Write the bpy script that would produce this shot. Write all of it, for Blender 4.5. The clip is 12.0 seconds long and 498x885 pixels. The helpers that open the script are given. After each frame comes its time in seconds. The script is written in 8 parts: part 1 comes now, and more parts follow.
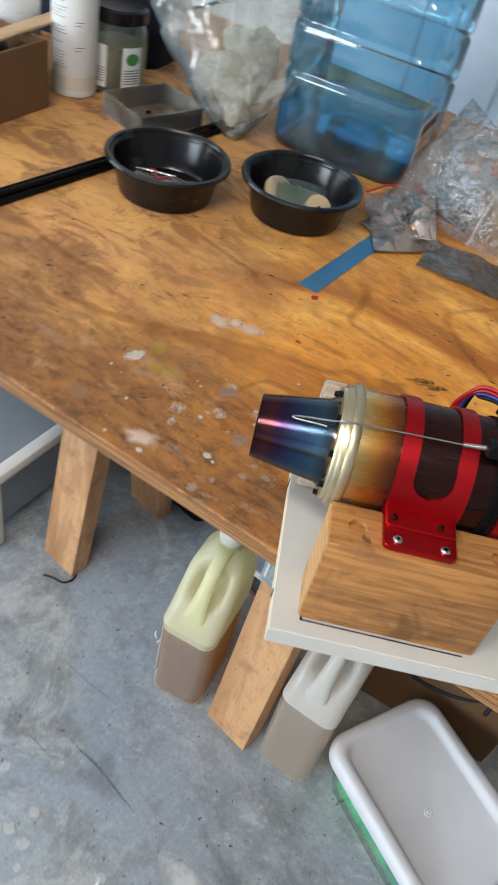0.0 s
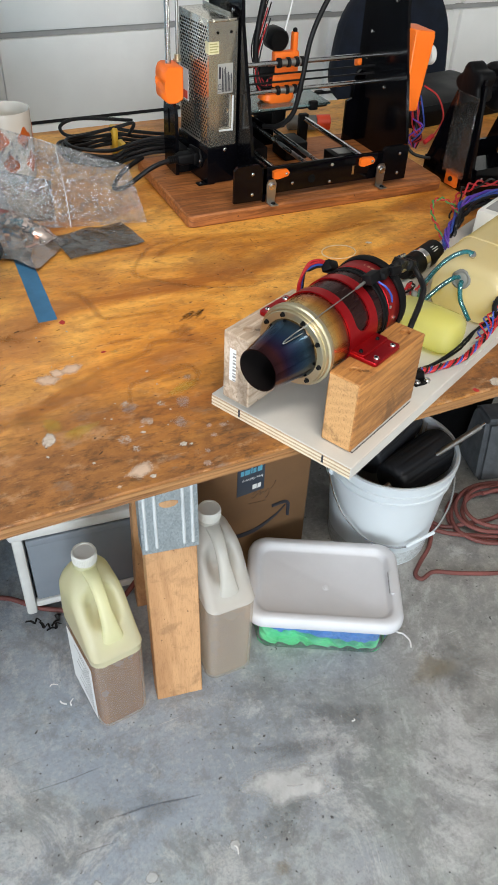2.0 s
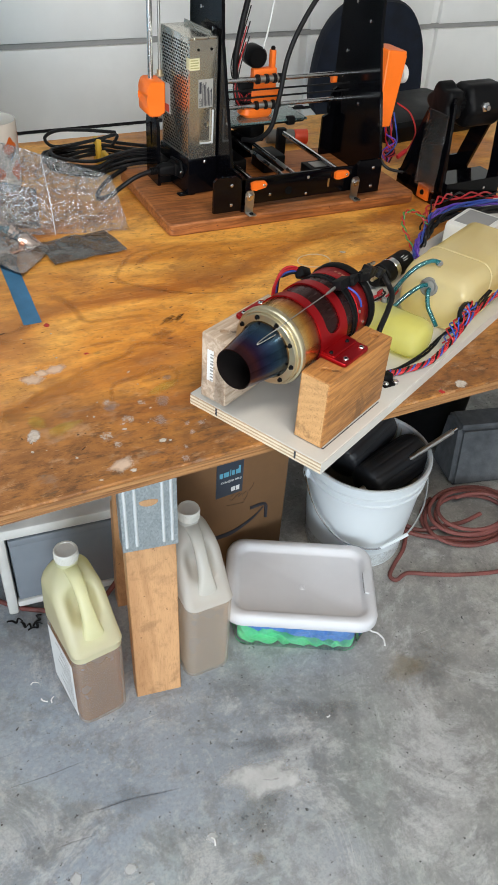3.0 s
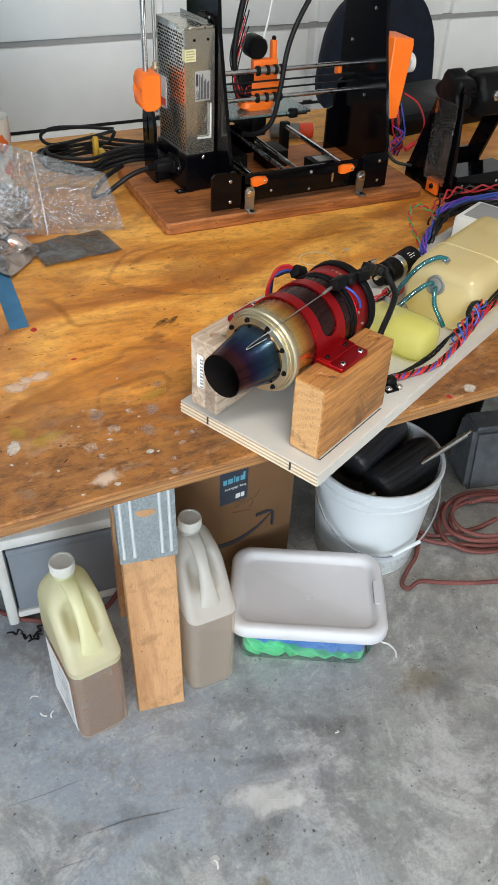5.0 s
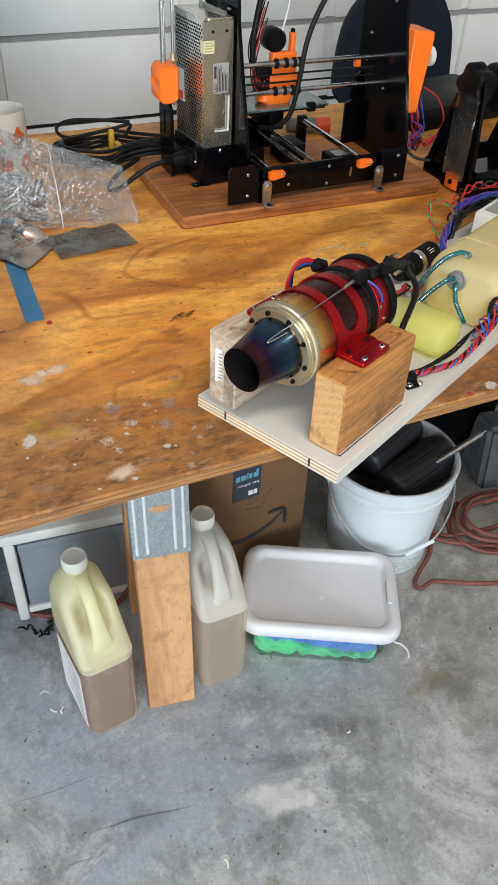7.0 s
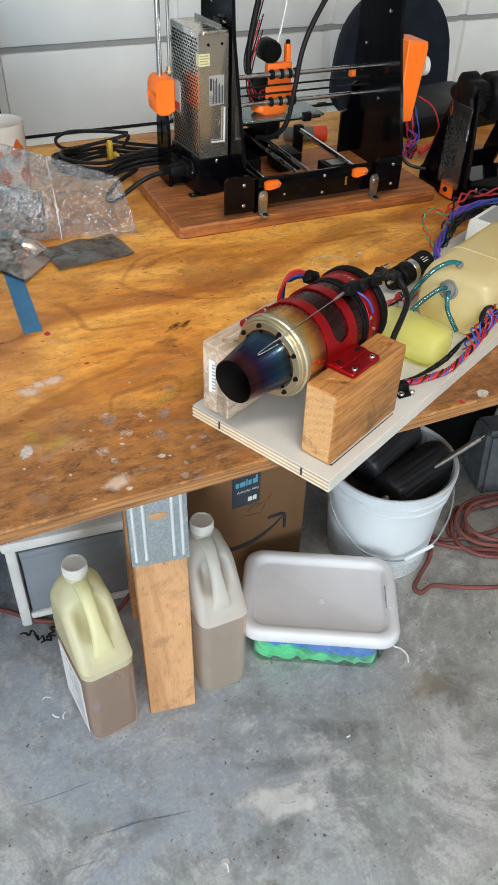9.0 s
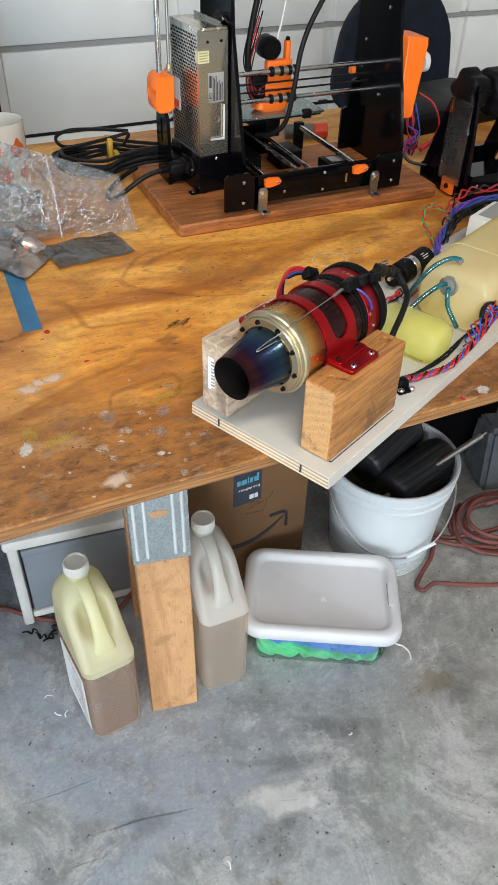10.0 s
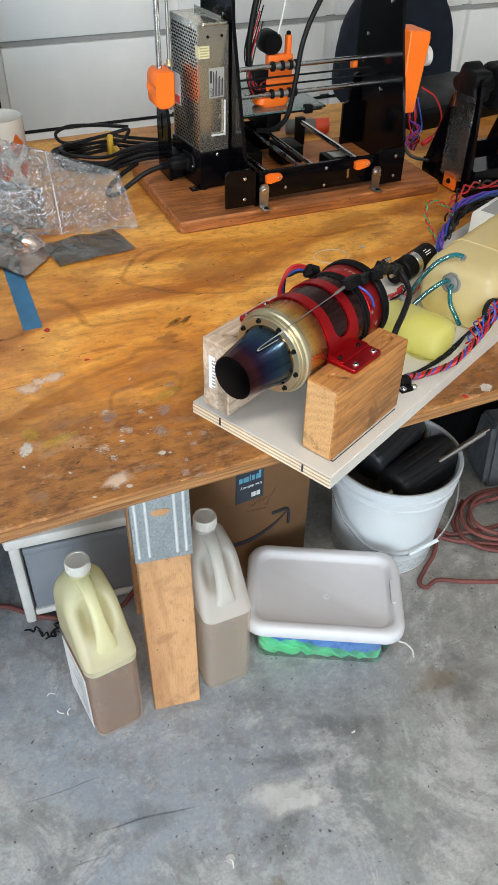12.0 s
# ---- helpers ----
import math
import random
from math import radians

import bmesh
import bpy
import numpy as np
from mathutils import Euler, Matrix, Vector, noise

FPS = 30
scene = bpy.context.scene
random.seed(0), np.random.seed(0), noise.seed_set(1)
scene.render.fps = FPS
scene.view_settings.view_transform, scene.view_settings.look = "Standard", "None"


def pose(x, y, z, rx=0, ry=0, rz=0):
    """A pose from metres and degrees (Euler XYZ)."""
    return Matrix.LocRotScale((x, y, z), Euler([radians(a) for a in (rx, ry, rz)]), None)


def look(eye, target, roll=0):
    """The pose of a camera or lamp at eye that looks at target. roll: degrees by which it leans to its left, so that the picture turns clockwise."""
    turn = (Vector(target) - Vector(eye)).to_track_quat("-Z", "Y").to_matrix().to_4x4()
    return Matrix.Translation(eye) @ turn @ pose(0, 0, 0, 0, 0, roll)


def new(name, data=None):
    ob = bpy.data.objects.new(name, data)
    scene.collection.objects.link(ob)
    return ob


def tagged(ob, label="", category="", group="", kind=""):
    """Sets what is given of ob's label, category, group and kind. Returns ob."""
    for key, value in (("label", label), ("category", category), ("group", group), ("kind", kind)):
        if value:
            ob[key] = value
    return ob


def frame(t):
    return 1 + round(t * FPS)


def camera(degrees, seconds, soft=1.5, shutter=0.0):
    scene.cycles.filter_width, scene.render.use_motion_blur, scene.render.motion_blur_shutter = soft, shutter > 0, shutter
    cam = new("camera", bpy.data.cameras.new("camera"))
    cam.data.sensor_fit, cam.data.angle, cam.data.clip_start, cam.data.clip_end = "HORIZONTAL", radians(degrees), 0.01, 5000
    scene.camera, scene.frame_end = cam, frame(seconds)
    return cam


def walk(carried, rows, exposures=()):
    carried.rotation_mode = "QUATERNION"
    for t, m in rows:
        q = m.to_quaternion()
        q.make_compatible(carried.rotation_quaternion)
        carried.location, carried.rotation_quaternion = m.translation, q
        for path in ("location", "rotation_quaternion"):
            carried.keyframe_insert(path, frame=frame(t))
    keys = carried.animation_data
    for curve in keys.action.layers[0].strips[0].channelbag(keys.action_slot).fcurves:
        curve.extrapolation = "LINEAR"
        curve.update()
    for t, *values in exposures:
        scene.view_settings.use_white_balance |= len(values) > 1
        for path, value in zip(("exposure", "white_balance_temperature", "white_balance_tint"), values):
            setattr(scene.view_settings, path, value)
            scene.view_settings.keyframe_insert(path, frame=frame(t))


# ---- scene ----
cam = camera(36.0, 12.0, soft=0.55, shutter=0.32)
PATH = [
    (0, (0.279, -0.372, 1.288), (-0.303, 0.948, -0.097), 14.3),
    (0.5, (0.144, -0.319, 1.255), (-0.071, 1.121, -0.116), 11.4),
    (0.7, (0.103, -0.307, 1.264), (0.076, 1.14, -0.117), 10.1),
    (0.8, (0.081, -0.31, 1.269), (0.17, 1.132, -0.115), 9.1),
    (1, (0.015, -0.357, 1.286), (0.339, 1.047, -0.101), 5.9),
    (1.2, (-0.039, -0.422, 1.31), (0.416, 0.95, -0.072), 3.8),
    (1.5, (-0.101, -0.491, 1.345), (0.491, 0.866, 0.0), 2.1),
    (2, (-0.168, -0.551, 1.354), (0.525, 0.804, 0.057), 2.9),
    (2.5, (-0.208, -0.6, 1.366), (0.54, 0.738, 0.081), 4.2),
    (3, (-0.181, -0.592, 1.369), (0.562, 0.76, 0.096), 4.2),
    (5, (-0.133, -0.561, 1.346), (0.566, 0.811, 0.069), 2.7),
    (5.5, (-0.134, -0.564, 1.348), (0.556, 0.812, 0.072), 2.6),
    (6, (-0.137, -0.564, 1.345), (0.547, 0.815, 0.068), 2.6),
    (6.5, (-0.136, -0.559, 1.341), (0.544, 0.82, 0.062), 2.7),
    (7, (-0.14, -0.55, 1.336), (0.539, 0.827, 0.055), 2.8),
    (9, (-0.13, -0.56, 1.35), (0.537, 0.828, 0.074), 2.1),
    (9.5, (-0.131, -0.561, 1.349), (0.53, 0.829, 0.073), 1.9),
    (10, (-0.126, -0.562, 1.348), (0.532, 0.828, 0.069), 1.7),
    (10.5, (-0.124, -0.561, 1.348), (0.531, 0.827, 0.065), 1.7),
    (11, (-0.12, -0.561, 1.348), (0.532, 0.826, 0.063), 1.6),
    (11.5, (-0.121, -0.559, 1.348), (0.53, 0.827, 0.061), 1.5),
    (12, (-0.122, -0.556, 1.348), (0.527, 0.829, 0.059), 1.4),
]
walk(cam, [(t, look(eye, target, roll)) for t, eye, target, roll in PATH], [(0.0, -0.24, 6250, 10), (0.5, -0.22, 6500, 10), (1.0, -0.14, 6700, 10), (1.5, -0.02, 6600, 10), (2.5, -0.10, 6520, 10), (5.0, -0.08, 6480, 10), (12.0, -0.08, 6480, 10)])

# ---- light ----
world = bpy.data.worlds.new("sky")
scene.world = world
world.use_nodes = True
wn = world.node_tree
sky = wn.nodes.new("ShaderNodeTexSky")
sky.sky_type, sky.sun_disc = "NISHITA", False
sky.sun_elevation, sky.sun_rotation = radians(38), radians(200)
wn.links.new(sky.outputs[0], wn.nodes["Background"].inputs[0])
wn.nodes["Background"].inputs[1].default_value = 0.12

sun = new("sun", bpy.data.lights.new("sun", "SUN"))
sun.data.energy, sun.data.angle, sun.data.color = 2.5, radians(0.5), (1.0, 0.95, 0.88)
sun.matrix_world = look((0, 0, 0), (0.55, -0.9, -1.0))


def area_lamp(name, at, target, width, height, watts, colour):
    lamp = new(name, bpy.data.lights.new(name, "AREA"))
    lamp.data.shape, lamp.data.size, lamp.data.size_y = "RECTANGLE", width, height
    lamp.data.energy, lamp.data.color = watts, colour
    lamp.matrix_world = look(at, target)
    return lamp


# daylight of the open garage door behind the camera, an added fill from the left without a known source, and the
# ceiling lamp
area_lamp("garage_opening_light", (-1.75, -3.75, 1.30), (-0.2, 0, 0.9), 1.7, 1.6, 153, (0.825, 0.93, 1.0))
area_lamp("left_fill_light", (-2.85, -0.85, 1.7), (0, 0.4, 0.9), 1.5, 1.2, 32, (0.84, 0.92, 1.0))
area_lamp("ceiling_lamp_light", (0.05, -1.10, 2.50), (0.05, -1.10, 0), 1.2, 0.30, 44, (1.0, 0.92, 0.82))


# ---- materials ----
class Net:
    """A small builder for node materials."""

    def __init__(self, name):
        self.mat = bpy.data.materials.new(name)
        self.mat.use_nodes = True
        self.t = self.mat.node_tree
        self.bsdf = self.t.nodes["Principled BSDF"]
        self.exit = self.t.nodes["Material Output"]

    def node(self, kind, **sets):
        n = self.t.nodes.new(kind)
        for key, value in sets.items():
            n.inputs[key.replace("_", " ")].default_value = value
        return n

    def link(self, a, b):
        self.t.links.new(a, b)
        return self

    def coords(self, scale=(1, 1, 1), world_space=False, turn=0):
        c = self.node("ShaderNodeNewGeometry") if world_space else self.node("ShaderNodeTexCoord")
        m = self.node("ShaderNodeMapping")
        m.inputs["Scale"].default_value = scale
        m.inputs["Rotation"].default_value = (0, 0, radians(turn))
        self.link(c.outputs["Position" if world_space else "Object"], m.inputs[0])
        return m.outputs[0]

    def noise(self, vec, scale, detail=4.0, rough=0.55, distortion=0.0):
        n = self.node("ShaderNodeTexNoise", Scale=scale, Detail=detail, Roughness=rough, Distortion=distortion)
        self.link(vec, n.inputs["Vector"])
        return n.outputs["Fac"]

    def ramp(self, fac, *stops):
        r = self.node("ShaderNodeValToRGB")
        while len(r.color_ramp.elements) < len(stops):
            r.color_ramp.elements.new(0.5)
        for e, (at, col) in zip(r.color_ramp.elements, stops):
            e.position = at
            e.color = (*col, 1) if len(col) == 3 else col
        self.link(fac, r.inputs[0])
        return r.outputs[0]

    def grey(self, fac, lo, hi, a=0.0, b=1.0):
        r = self.node("ShaderNodeMapRange")
        for k, v in (("From Min", lo), ("From Max", hi), ("To Min", a), ("To Max", b)):
            r.inputs[k].default_value = v
        self.link(fac, r.inputs["Value"])
        return r.outputs["Result"]

    def blend(self, fac, a, b, kind="MIX"):
        m = self.t.nodes.new("ShaderNodeMix")
        m.data_type, m.blend_type = "RGBA", kind
        for value, socket in ((fac, m.inputs[0]), (a, m.inputs[6]), (b, m.inputs[7])):
            if isinstance(value, bpy.types.NodeSocket):
                self.link(value, socket)
            else:
                socket.default_value = value if isinstance(value, float) else (*value, 1)
        return m.outputs[2]

    def bump(self, height, strength, distance=0.002):
        b = self.node("ShaderNodeBump", Strength=strength, Distance=distance)
        self.link(height, b.inputs["Height"])
        self.link(b.outputs[0], self.bsdf.inputs["Normal"])
        return self

    def colour(self, c):
        if isinstance(c, bpy.types.NodeSocket):
            self.link(c, self.bsdf.inputs["Base Color"])
        else:
            self.bsdf.inputs["Base Color"].default_value = (*c, 1)
        return self

    def rough(self, r):
        if isinstance(r, bpy.types.NodeSocket):
            self.link(r, self.bsdf.inputs["Roughness"])
        else:
            self.bsdf.inputs["Roughness"].default_value = r
        return self

    def metal(self, v):
        self.bsdf.inputs["Metallic"].default_value = v
        return self


def plain(name, col, rough=0.5, metal=0.0, scale=60, vary=0.12, bump=0.15, gloss=0.5):
    """Plastic, paint or metal: a colour with fine mottling at two scales and a little relief."""
    n = Net(name)
    vec = n.coords()
    fine, broad = n.noise(vec, scale, 5), n.noise(vec, scale * 0.12, 3)
    dark = tuple(c * (1 - vary * 1.6) for c in col)
    light = tuple(min(1, c * (1 + vary)) for c in col)
    c = n.blend(n.grey(broad, 0.3, 0.7), dark, light)
    c = n.blend(n.grey(fine, 0.35, 0.75, 0, 0.35), c, dark)
    n.colour(c).metal(metal)
    n.bsdf.inputs["Specular IOR Level"].default_value = gloss
    n.rough(n.grey(broad, 0.2, 0.8, max(0.03, rough - 0.08), min(1, rough + 0.1)))
    if bump:
        n.bump(fine, bump, 0.0006)
    return n.mat


def wood(name, light, mid, dark, along=(1, 12, 12), scale=3.0, rough=0.55):
    """Sawn timber with grain along the first axis of the object."""
    n = Net(name)
    vec = n.coords(along)
    ring = n.noise(vec, scale, 3, 0.5, 1.2)
    fine = n.noise(n.coords((along[0] * 2, along[1] * 14, along[2] * 14)), scale * 2, 4, 0.7)
    c = n.ramp(ring, (0.33, dark), (0.48, mid), (0.65, light))
    c = n.blend(n.grey(fine, 0.4, 0.75, 0, 0.45), c, tuple(v * 0.6 for v in mid))
    stain = n.noise(n.coords(), 14, 3)
    c = n.blend(n.grey(stain, 0.55, 0.8, 0, 0.35), c, dark)
    n.colour(c).rough(n.grey(fine, 0.3, 0.7, rough - 0.1, rough + 0.15))
    n.bump(fine, 0.25, 0.0006)
    return n.mat


def sawn_fir(name, light, dark, axis=0, lines=90, dirt=0.25, crisp=0.0):
    """Flat-sawn softwood: faint bowed growth lines along one axis, hair-fine fibres, small knots, handling dirt."""
    n = Net(name)
    long = [1.0, 1.0, 1.0]
    long[axis] = 0.06
    bow = n.noise(n.coords(tuple(long)), 5, 2, 0.5, 0.3)
    field = n.noise(n.coords(tuple(v * (1 if v == 1 else 1.6) for v in long)), lines * 0.22, 3, 0.6, 0.8)
    wave = n.node("ShaderNodeMath")
    wave.operation = "MULTIPLY_ADD"
    wave.inputs[1].default_value = 0.6
    n.link(bow, wave.inputs[0])
    n.link(field, wave.inputs[2])
    c = n.ramp(n.grey(wave.outputs[0], 0.55 + crisp, 1.05 - crisp), (0.0, dark), (0.40, tuple((a + b) / 2 for a, b in zip(light, dark))), (0.62, light), (1.0, tuple(v * 1.06 for v in light)))
    hair = [110.0, 110.0, 110.0]
    hair[axis] = 5.0
    fibre = n.noise(n.coords(tuple(hair)), 5, 4, 0.7)
    c = n.blend(n.grey(fibre, 0.50, 0.70, 0, 0.34), c, tuple(v * 0.55 for v in dark))
    patch = n.noise(n.coords(), 22, 5, 0.65, 0.4)
    c = n.blend(n.grey(patch, 0.52, 0.66, 0, dirt), c, tuple(v * 0.48 for v in dark))
    nick = n.noise(n.coords(), 95, 2, 0.6)
    c = n.blend(n.grey(nick, 0.70, 0.74, 0, 0.7), c, tuple(v * 0.3 for v in dark))
    n.colour(c).rough(n.grey(fibre, 0.3, 0.7, 0.48, 0.70))
    n.bump(fibre, 0.35, 0.0007)
    return n.mat


def end_grain(name, light, dark):
    """Sawn end grain: dense pores on shallow ring arcs."""
    n = Net(name)
    rings = n.node("ShaderNodeTexWave", Scale=34, Distortion=5.0, Detail=3)
    rings.wave_type, rings.rings_direction = "RINGS", "X"
    shift = n.node("ShaderNodeMapping")
    shift.inputs["Location"].default_value = (0.0, 0.05, 0.12)
    n.link(n.coords(), shift.inputs[0])
    n.link(shift.outputs[0], rings.inputs["Vector"])
    c = n.blend(n.grey(rings.outputs["Fac"], 0.2, 0.9, 0, 0.24), light, dark)
    pores = n.noise(n.coords((1, 1, 0.7)), 620, 3, 0.7)
    c = n.blend(n.grey(pores, 0.52, 0.66, 0, 0.55), c, tuple(v * 0.5 for v in dark))
    soil = n.noise(n.coords(), 45, 5, 0.7)
    c = n.blend(n.grey(soil, 0.54, 0.68, 0, 0.60), c, tuple(v * 0.4 for v in dark))
    n.colour(c).rough(0.75)
    n.bump(pores, 0.5, 0.0008)
    return n.mat


def contour(n, vec, scale, count, width, seed_shift=0.0):
    """Soft bands that follow the level lines of a smooth field, as figure in rotary-cut veneer does."""
    field = n.noise(vec, scale, 1.2, 0.4, 0.7)
    times = n.node("ShaderNodeMath")
    times.operation = "MULTIPLY_ADD"
    times.inputs[1].default_value, times.inputs[2].default_value = count, seed_shift
    n.link(field, times.inputs[0])
    wave = n.node("ShaderNodeMath")
    wave.operation = "PINGPONG"
    wave.inputs[1].default_value = 0.5
    n.link(times.outputs[0], wave.inputs[0])
    return n.grey(wave.outputs[0], width, 0.0)


def product(n, a, b):
    m = n.node("ShaderNodeMath")
    m.operation = "MULTIPLY"
    n.link(a, m.inputs[0])
    n.link(b, m.inputs[1])
    return m.outputs[0]


def plywood_table():
    n = Net("worn_plywood")
    long = n.coords((1.0, 2.7, 1.0), turn=7)
    tone = n.noise(n.coords((1.0, 2.4, 1.0), turn=6), 3.0, 5, 0.6, 0.6)
    c = n.ramp(tone, (0.36, (0.40, 0.124, 0.013)), (0.47, (0.68, 0.268, 0.034)), (0.58, (0.91, 0.455, 0.086)))
    # brown veneer figure: soft on one side of the line, crisper on the other
    where = n.noise(long, 5.0, 3, 0.6)
    wide = product(n, contour(n, long, 3.1, 5.0, 0.30), n.grey(where, 0.38, 0.62))
    c = n.blend(n.grey(wide, 0, 1, 0, 0.34), c, (0.33, 0.115, 0.022))
    # fibres and pores
    grain = n.noise(n.coords((7.0, 44, 10), turn=4), 5, 7, 0.8, 0.4)
    c = n.blend(n.grey(grain, 0.50, 0.70, 0, 0.26), c, (0.33, 0.125, 0.030))
    pale = n.noise(n.coords((4.0, 50, 10), turn=5), 6, 5, 0.7)
    c = n.blend(n.grey(pale, 0.55, 0.70, 0, 0.28), c, (0.88, 0.52, 0.19))
    pore = n.noise(n.coords((14, 120, 10), turn=5), 7, 3, 0.7)
    c = n.blend(n.grey(pore, 0.64, 0.72, 0, 0.36), c, (0.15, 0.055, 0.016))
    # handled and stained patches all over
    hand = n.noise(n.coords((1, 1.6, 1), turn=-9), 7, 7, 0.66, 0.5)
    c = n.blend(n.grey(hand, 0.50, 0.62, 0, 0.52), c, (0.26, 0.098, 0.026))
    mott = n.noise(n.coords((1, 1.5, 1)), 46, 7, 0.75, 0.3)
    c = n.blend(n.grey(mott, 0.50, 0.64, 0, 0.46), c, (0.28, 0.112, 0.032))
    # ground-in dirt, thick along the worked front edge and over the end with the bowls
    place = n.node("ShaderNodeSeparateXYZ")
    n.link(n.coords(), place.inputs[0])
    wob = n.noise(n.coords((1, 0.6, 1)), 5, 4, 0.6)
    front = n.node("ShaderNodeMath")
    front.operation = "MULTIPLY_ADD"
    front.inputs[1].default_value = -0.22
    n.link(wob, front.inputs[0])
    n.link(place.outputs["Y"], front.inputs[2])
    near = n.grey(front.outputs[0], 0.13, -0.06, 0.10, 1.0)
    end = n.grey(place.outputs["X"], 0.05, -0.22)
    c = n.blend(n.grey(end, 0, 1, 0, 0.62), c, (0.60, 0.325, 0.140))
    patch = n.noise(n.coords((1, 1.8, 1), turn=-14), 10, 9, 0.74, 0.8)
    c = n.blend(n.grey(product(n, end, n.grey(patch, 0.48, 0.57)), 0, 1, 0, 0.74), c, (0.215, 0.092, 0.038))
    blotch = n.noise(n.coords((1, 1.7, 1), turn=10), 13, 8, 0.74, 0.5)
    c = n.blend(n.grey(near, 0.12, 1, 0, 0.72), c, (0.225, 0.096, 0.032))
    c = n.blend(n.grey(product(n, near, n.grey(blotch, 0.40, 0.60)), 0, 1, 0, 0.74), c, (0.125, 0.052, 0.019))
    grime = n.noise(n.coords((1, 2.4, 1), turn=8), 40, 7, 0.76)
    c = n.blend(n.grey(product(n, near, n.grey(grime, 0.50, 0.62)), 0, 1, 0, 0.70), c, (0.060, 0.030, 0.016))
    rub = n.noise(n.coords((1, 1.4, 1), turn=-20), 24, 7, 0.72)
    c = n.blend(n.grey(product(n, near, n.grey(rub, 0.56, 0.68)), 0, 1, 0, 0.50), c, (0.50, 0.33, 0.20))
    ash = n.noise(n.coords((1, 2.0, 1), turn=14), 16, 6, 0.7)
    c = n.blend(n.grey(product(n, near, n.grey(ash, 0.58, 0.68)), 0, 1, 0, 0.45), c, (0.20, 0.17, 0.145))
    # thin scratches, dents and specks
    for turn, size, at in ((38, 4.0, 0.70), (-24, 4.6, 0.70), (12, 5.2, 0.69), (70, 4.2, 0.715)):
        cut = n.noise(n.coords((6, 95, 1), turn=turn), size, 2, 0.5)
        c = n.blend(n.grey(cut, at + 0.012, at + 0.04, 0, 0.62), c, (0.12, 0.050, 0.020))
    shine = n.noise(n.coords((9, 120, 1), turn=-52), 5.5, 2, 0.5)
    c = n.blend(n.grey(shine, 0.71, 0.74, 0, 0.22), c, (0.80, 0.58, 0.36))
    speck = n.noise(n.coords((1, 1.7, 1)), 150, 3, 0.6)
    c = n.blend(n.grey(speck, 0.680, 0.715, 0, 0.85), c, (0.055, 0.028, 0.015))
    n.colour(c).rough(n.grey(blotch, 0.3, 0.7, 0.36, 0.64))
    n.bsdf.inputs["Specular IOR Level"].default_value = 0.32
    n.bump(grain, 0.4, 0.0008)
    return n.mat


def concrete():
    n = Net("stained_concrete")
    vec = n.coords()
    broad, mid, fine = n.noise(vec, 1.7, 4, 0.6, 0.4), n.noise(vec, 4.2, 8, 0.70, 0.5), n.noise(vec, 150, 5, 0.75)
    c = n.ramp(broad, (0.38, (0.215, 0.228, 0.238)), (0.50, (0.345, 0.352, 0.355)), (0.60, (0.49, 0.482, 0.46)))
    # cool skylight tint painted in on the left, warm lamp tint on the right
    place = n.node("ShaderNodeSeparateXYZ")
    n.link(vec, place.inputs[0])
    side = n.grey(place.outputs["X"], 0.05, 0.60)
    c = n.blend(side, n.blend(0.62, c, (0.265, 0.338, 0.430)), n.blend(0.52, c, (0.288, 0.276, 0.250)))
    hue = n.noise(vec, 3.6, 4, 0.6)
    c = n.blend(n.grey(hue, 0.50, 0.66, 0, 0.34), c, (0.29, 0.345, 0.30))
    c = n.blend(n.grey(mid, 0.49, 0.57, 0, 0.50), c, (0.150, 0.156, 0.160))
    light = n.noise(vec, 5.3, 7, 0.74, 0.8)
    c = n.blend(n.grey(light, 0.53, 0.61, 0, 0.50), c, (0.56, 0.575, 0.585))
    cloud = n.noise(vec, 13, 8, 0.76, 0.3)
    c = n.blend(n.grey(cloud, 0.50, 0.59, 0, 0.44), c, (0.15, 0.152, 0.150))
    worn = n.noise(vec, 30, 7, 0.76, 0.05)
    c = n.blend(n.grey(worn, 0.50, 0.66, 0, 0.30), c, (0.54, 0.54, 0.525))
    sand = n.noise(vec, 85, 5, 0.75)
    c = n.blend(n.grey(sand, 0.52, 0.68, 0, 0.24), c, (0.60, 0.59, 0.56))
    c = n.blend(n.grey(fine, 0.47, 0.66, 0, 0.38), c, (0.17, 0.17, 0.165))
    for turn, size, amount in ((-18, 3.0, 0.4), (35, 3.4, 0.3), (-62, 3.2, 0.28)):
        scratch = n.noise(n.coords((1.5, 60, 1), turn=turn), size, 2, 0.5)
        c = n.blend(n.grey(scratch, 0.725, 0.755, 0, amount), c, (0.14, 0.15, 0.165))
    chalk = n.noise(n.coords((1.8, 70, 1), turn=12), 3.3, 2, 0.5)
    c = n.blend(n.grey(chalk, 0.72, 0.75, 0, 0.3), c, (0.62, 0.63, 0.63))
    pits = n.noise(vec, 75, 3)
    c = n.blend(n.grey(pits, 0.685, 0.72), c, (0.055, 0.055, 0.055))
    n.colour(c).rough(n.grey(mid, 0.3, 0.7, 0.36, 0.64))
    n.bump(fine, 0.25, 0.001)
    return n.mat


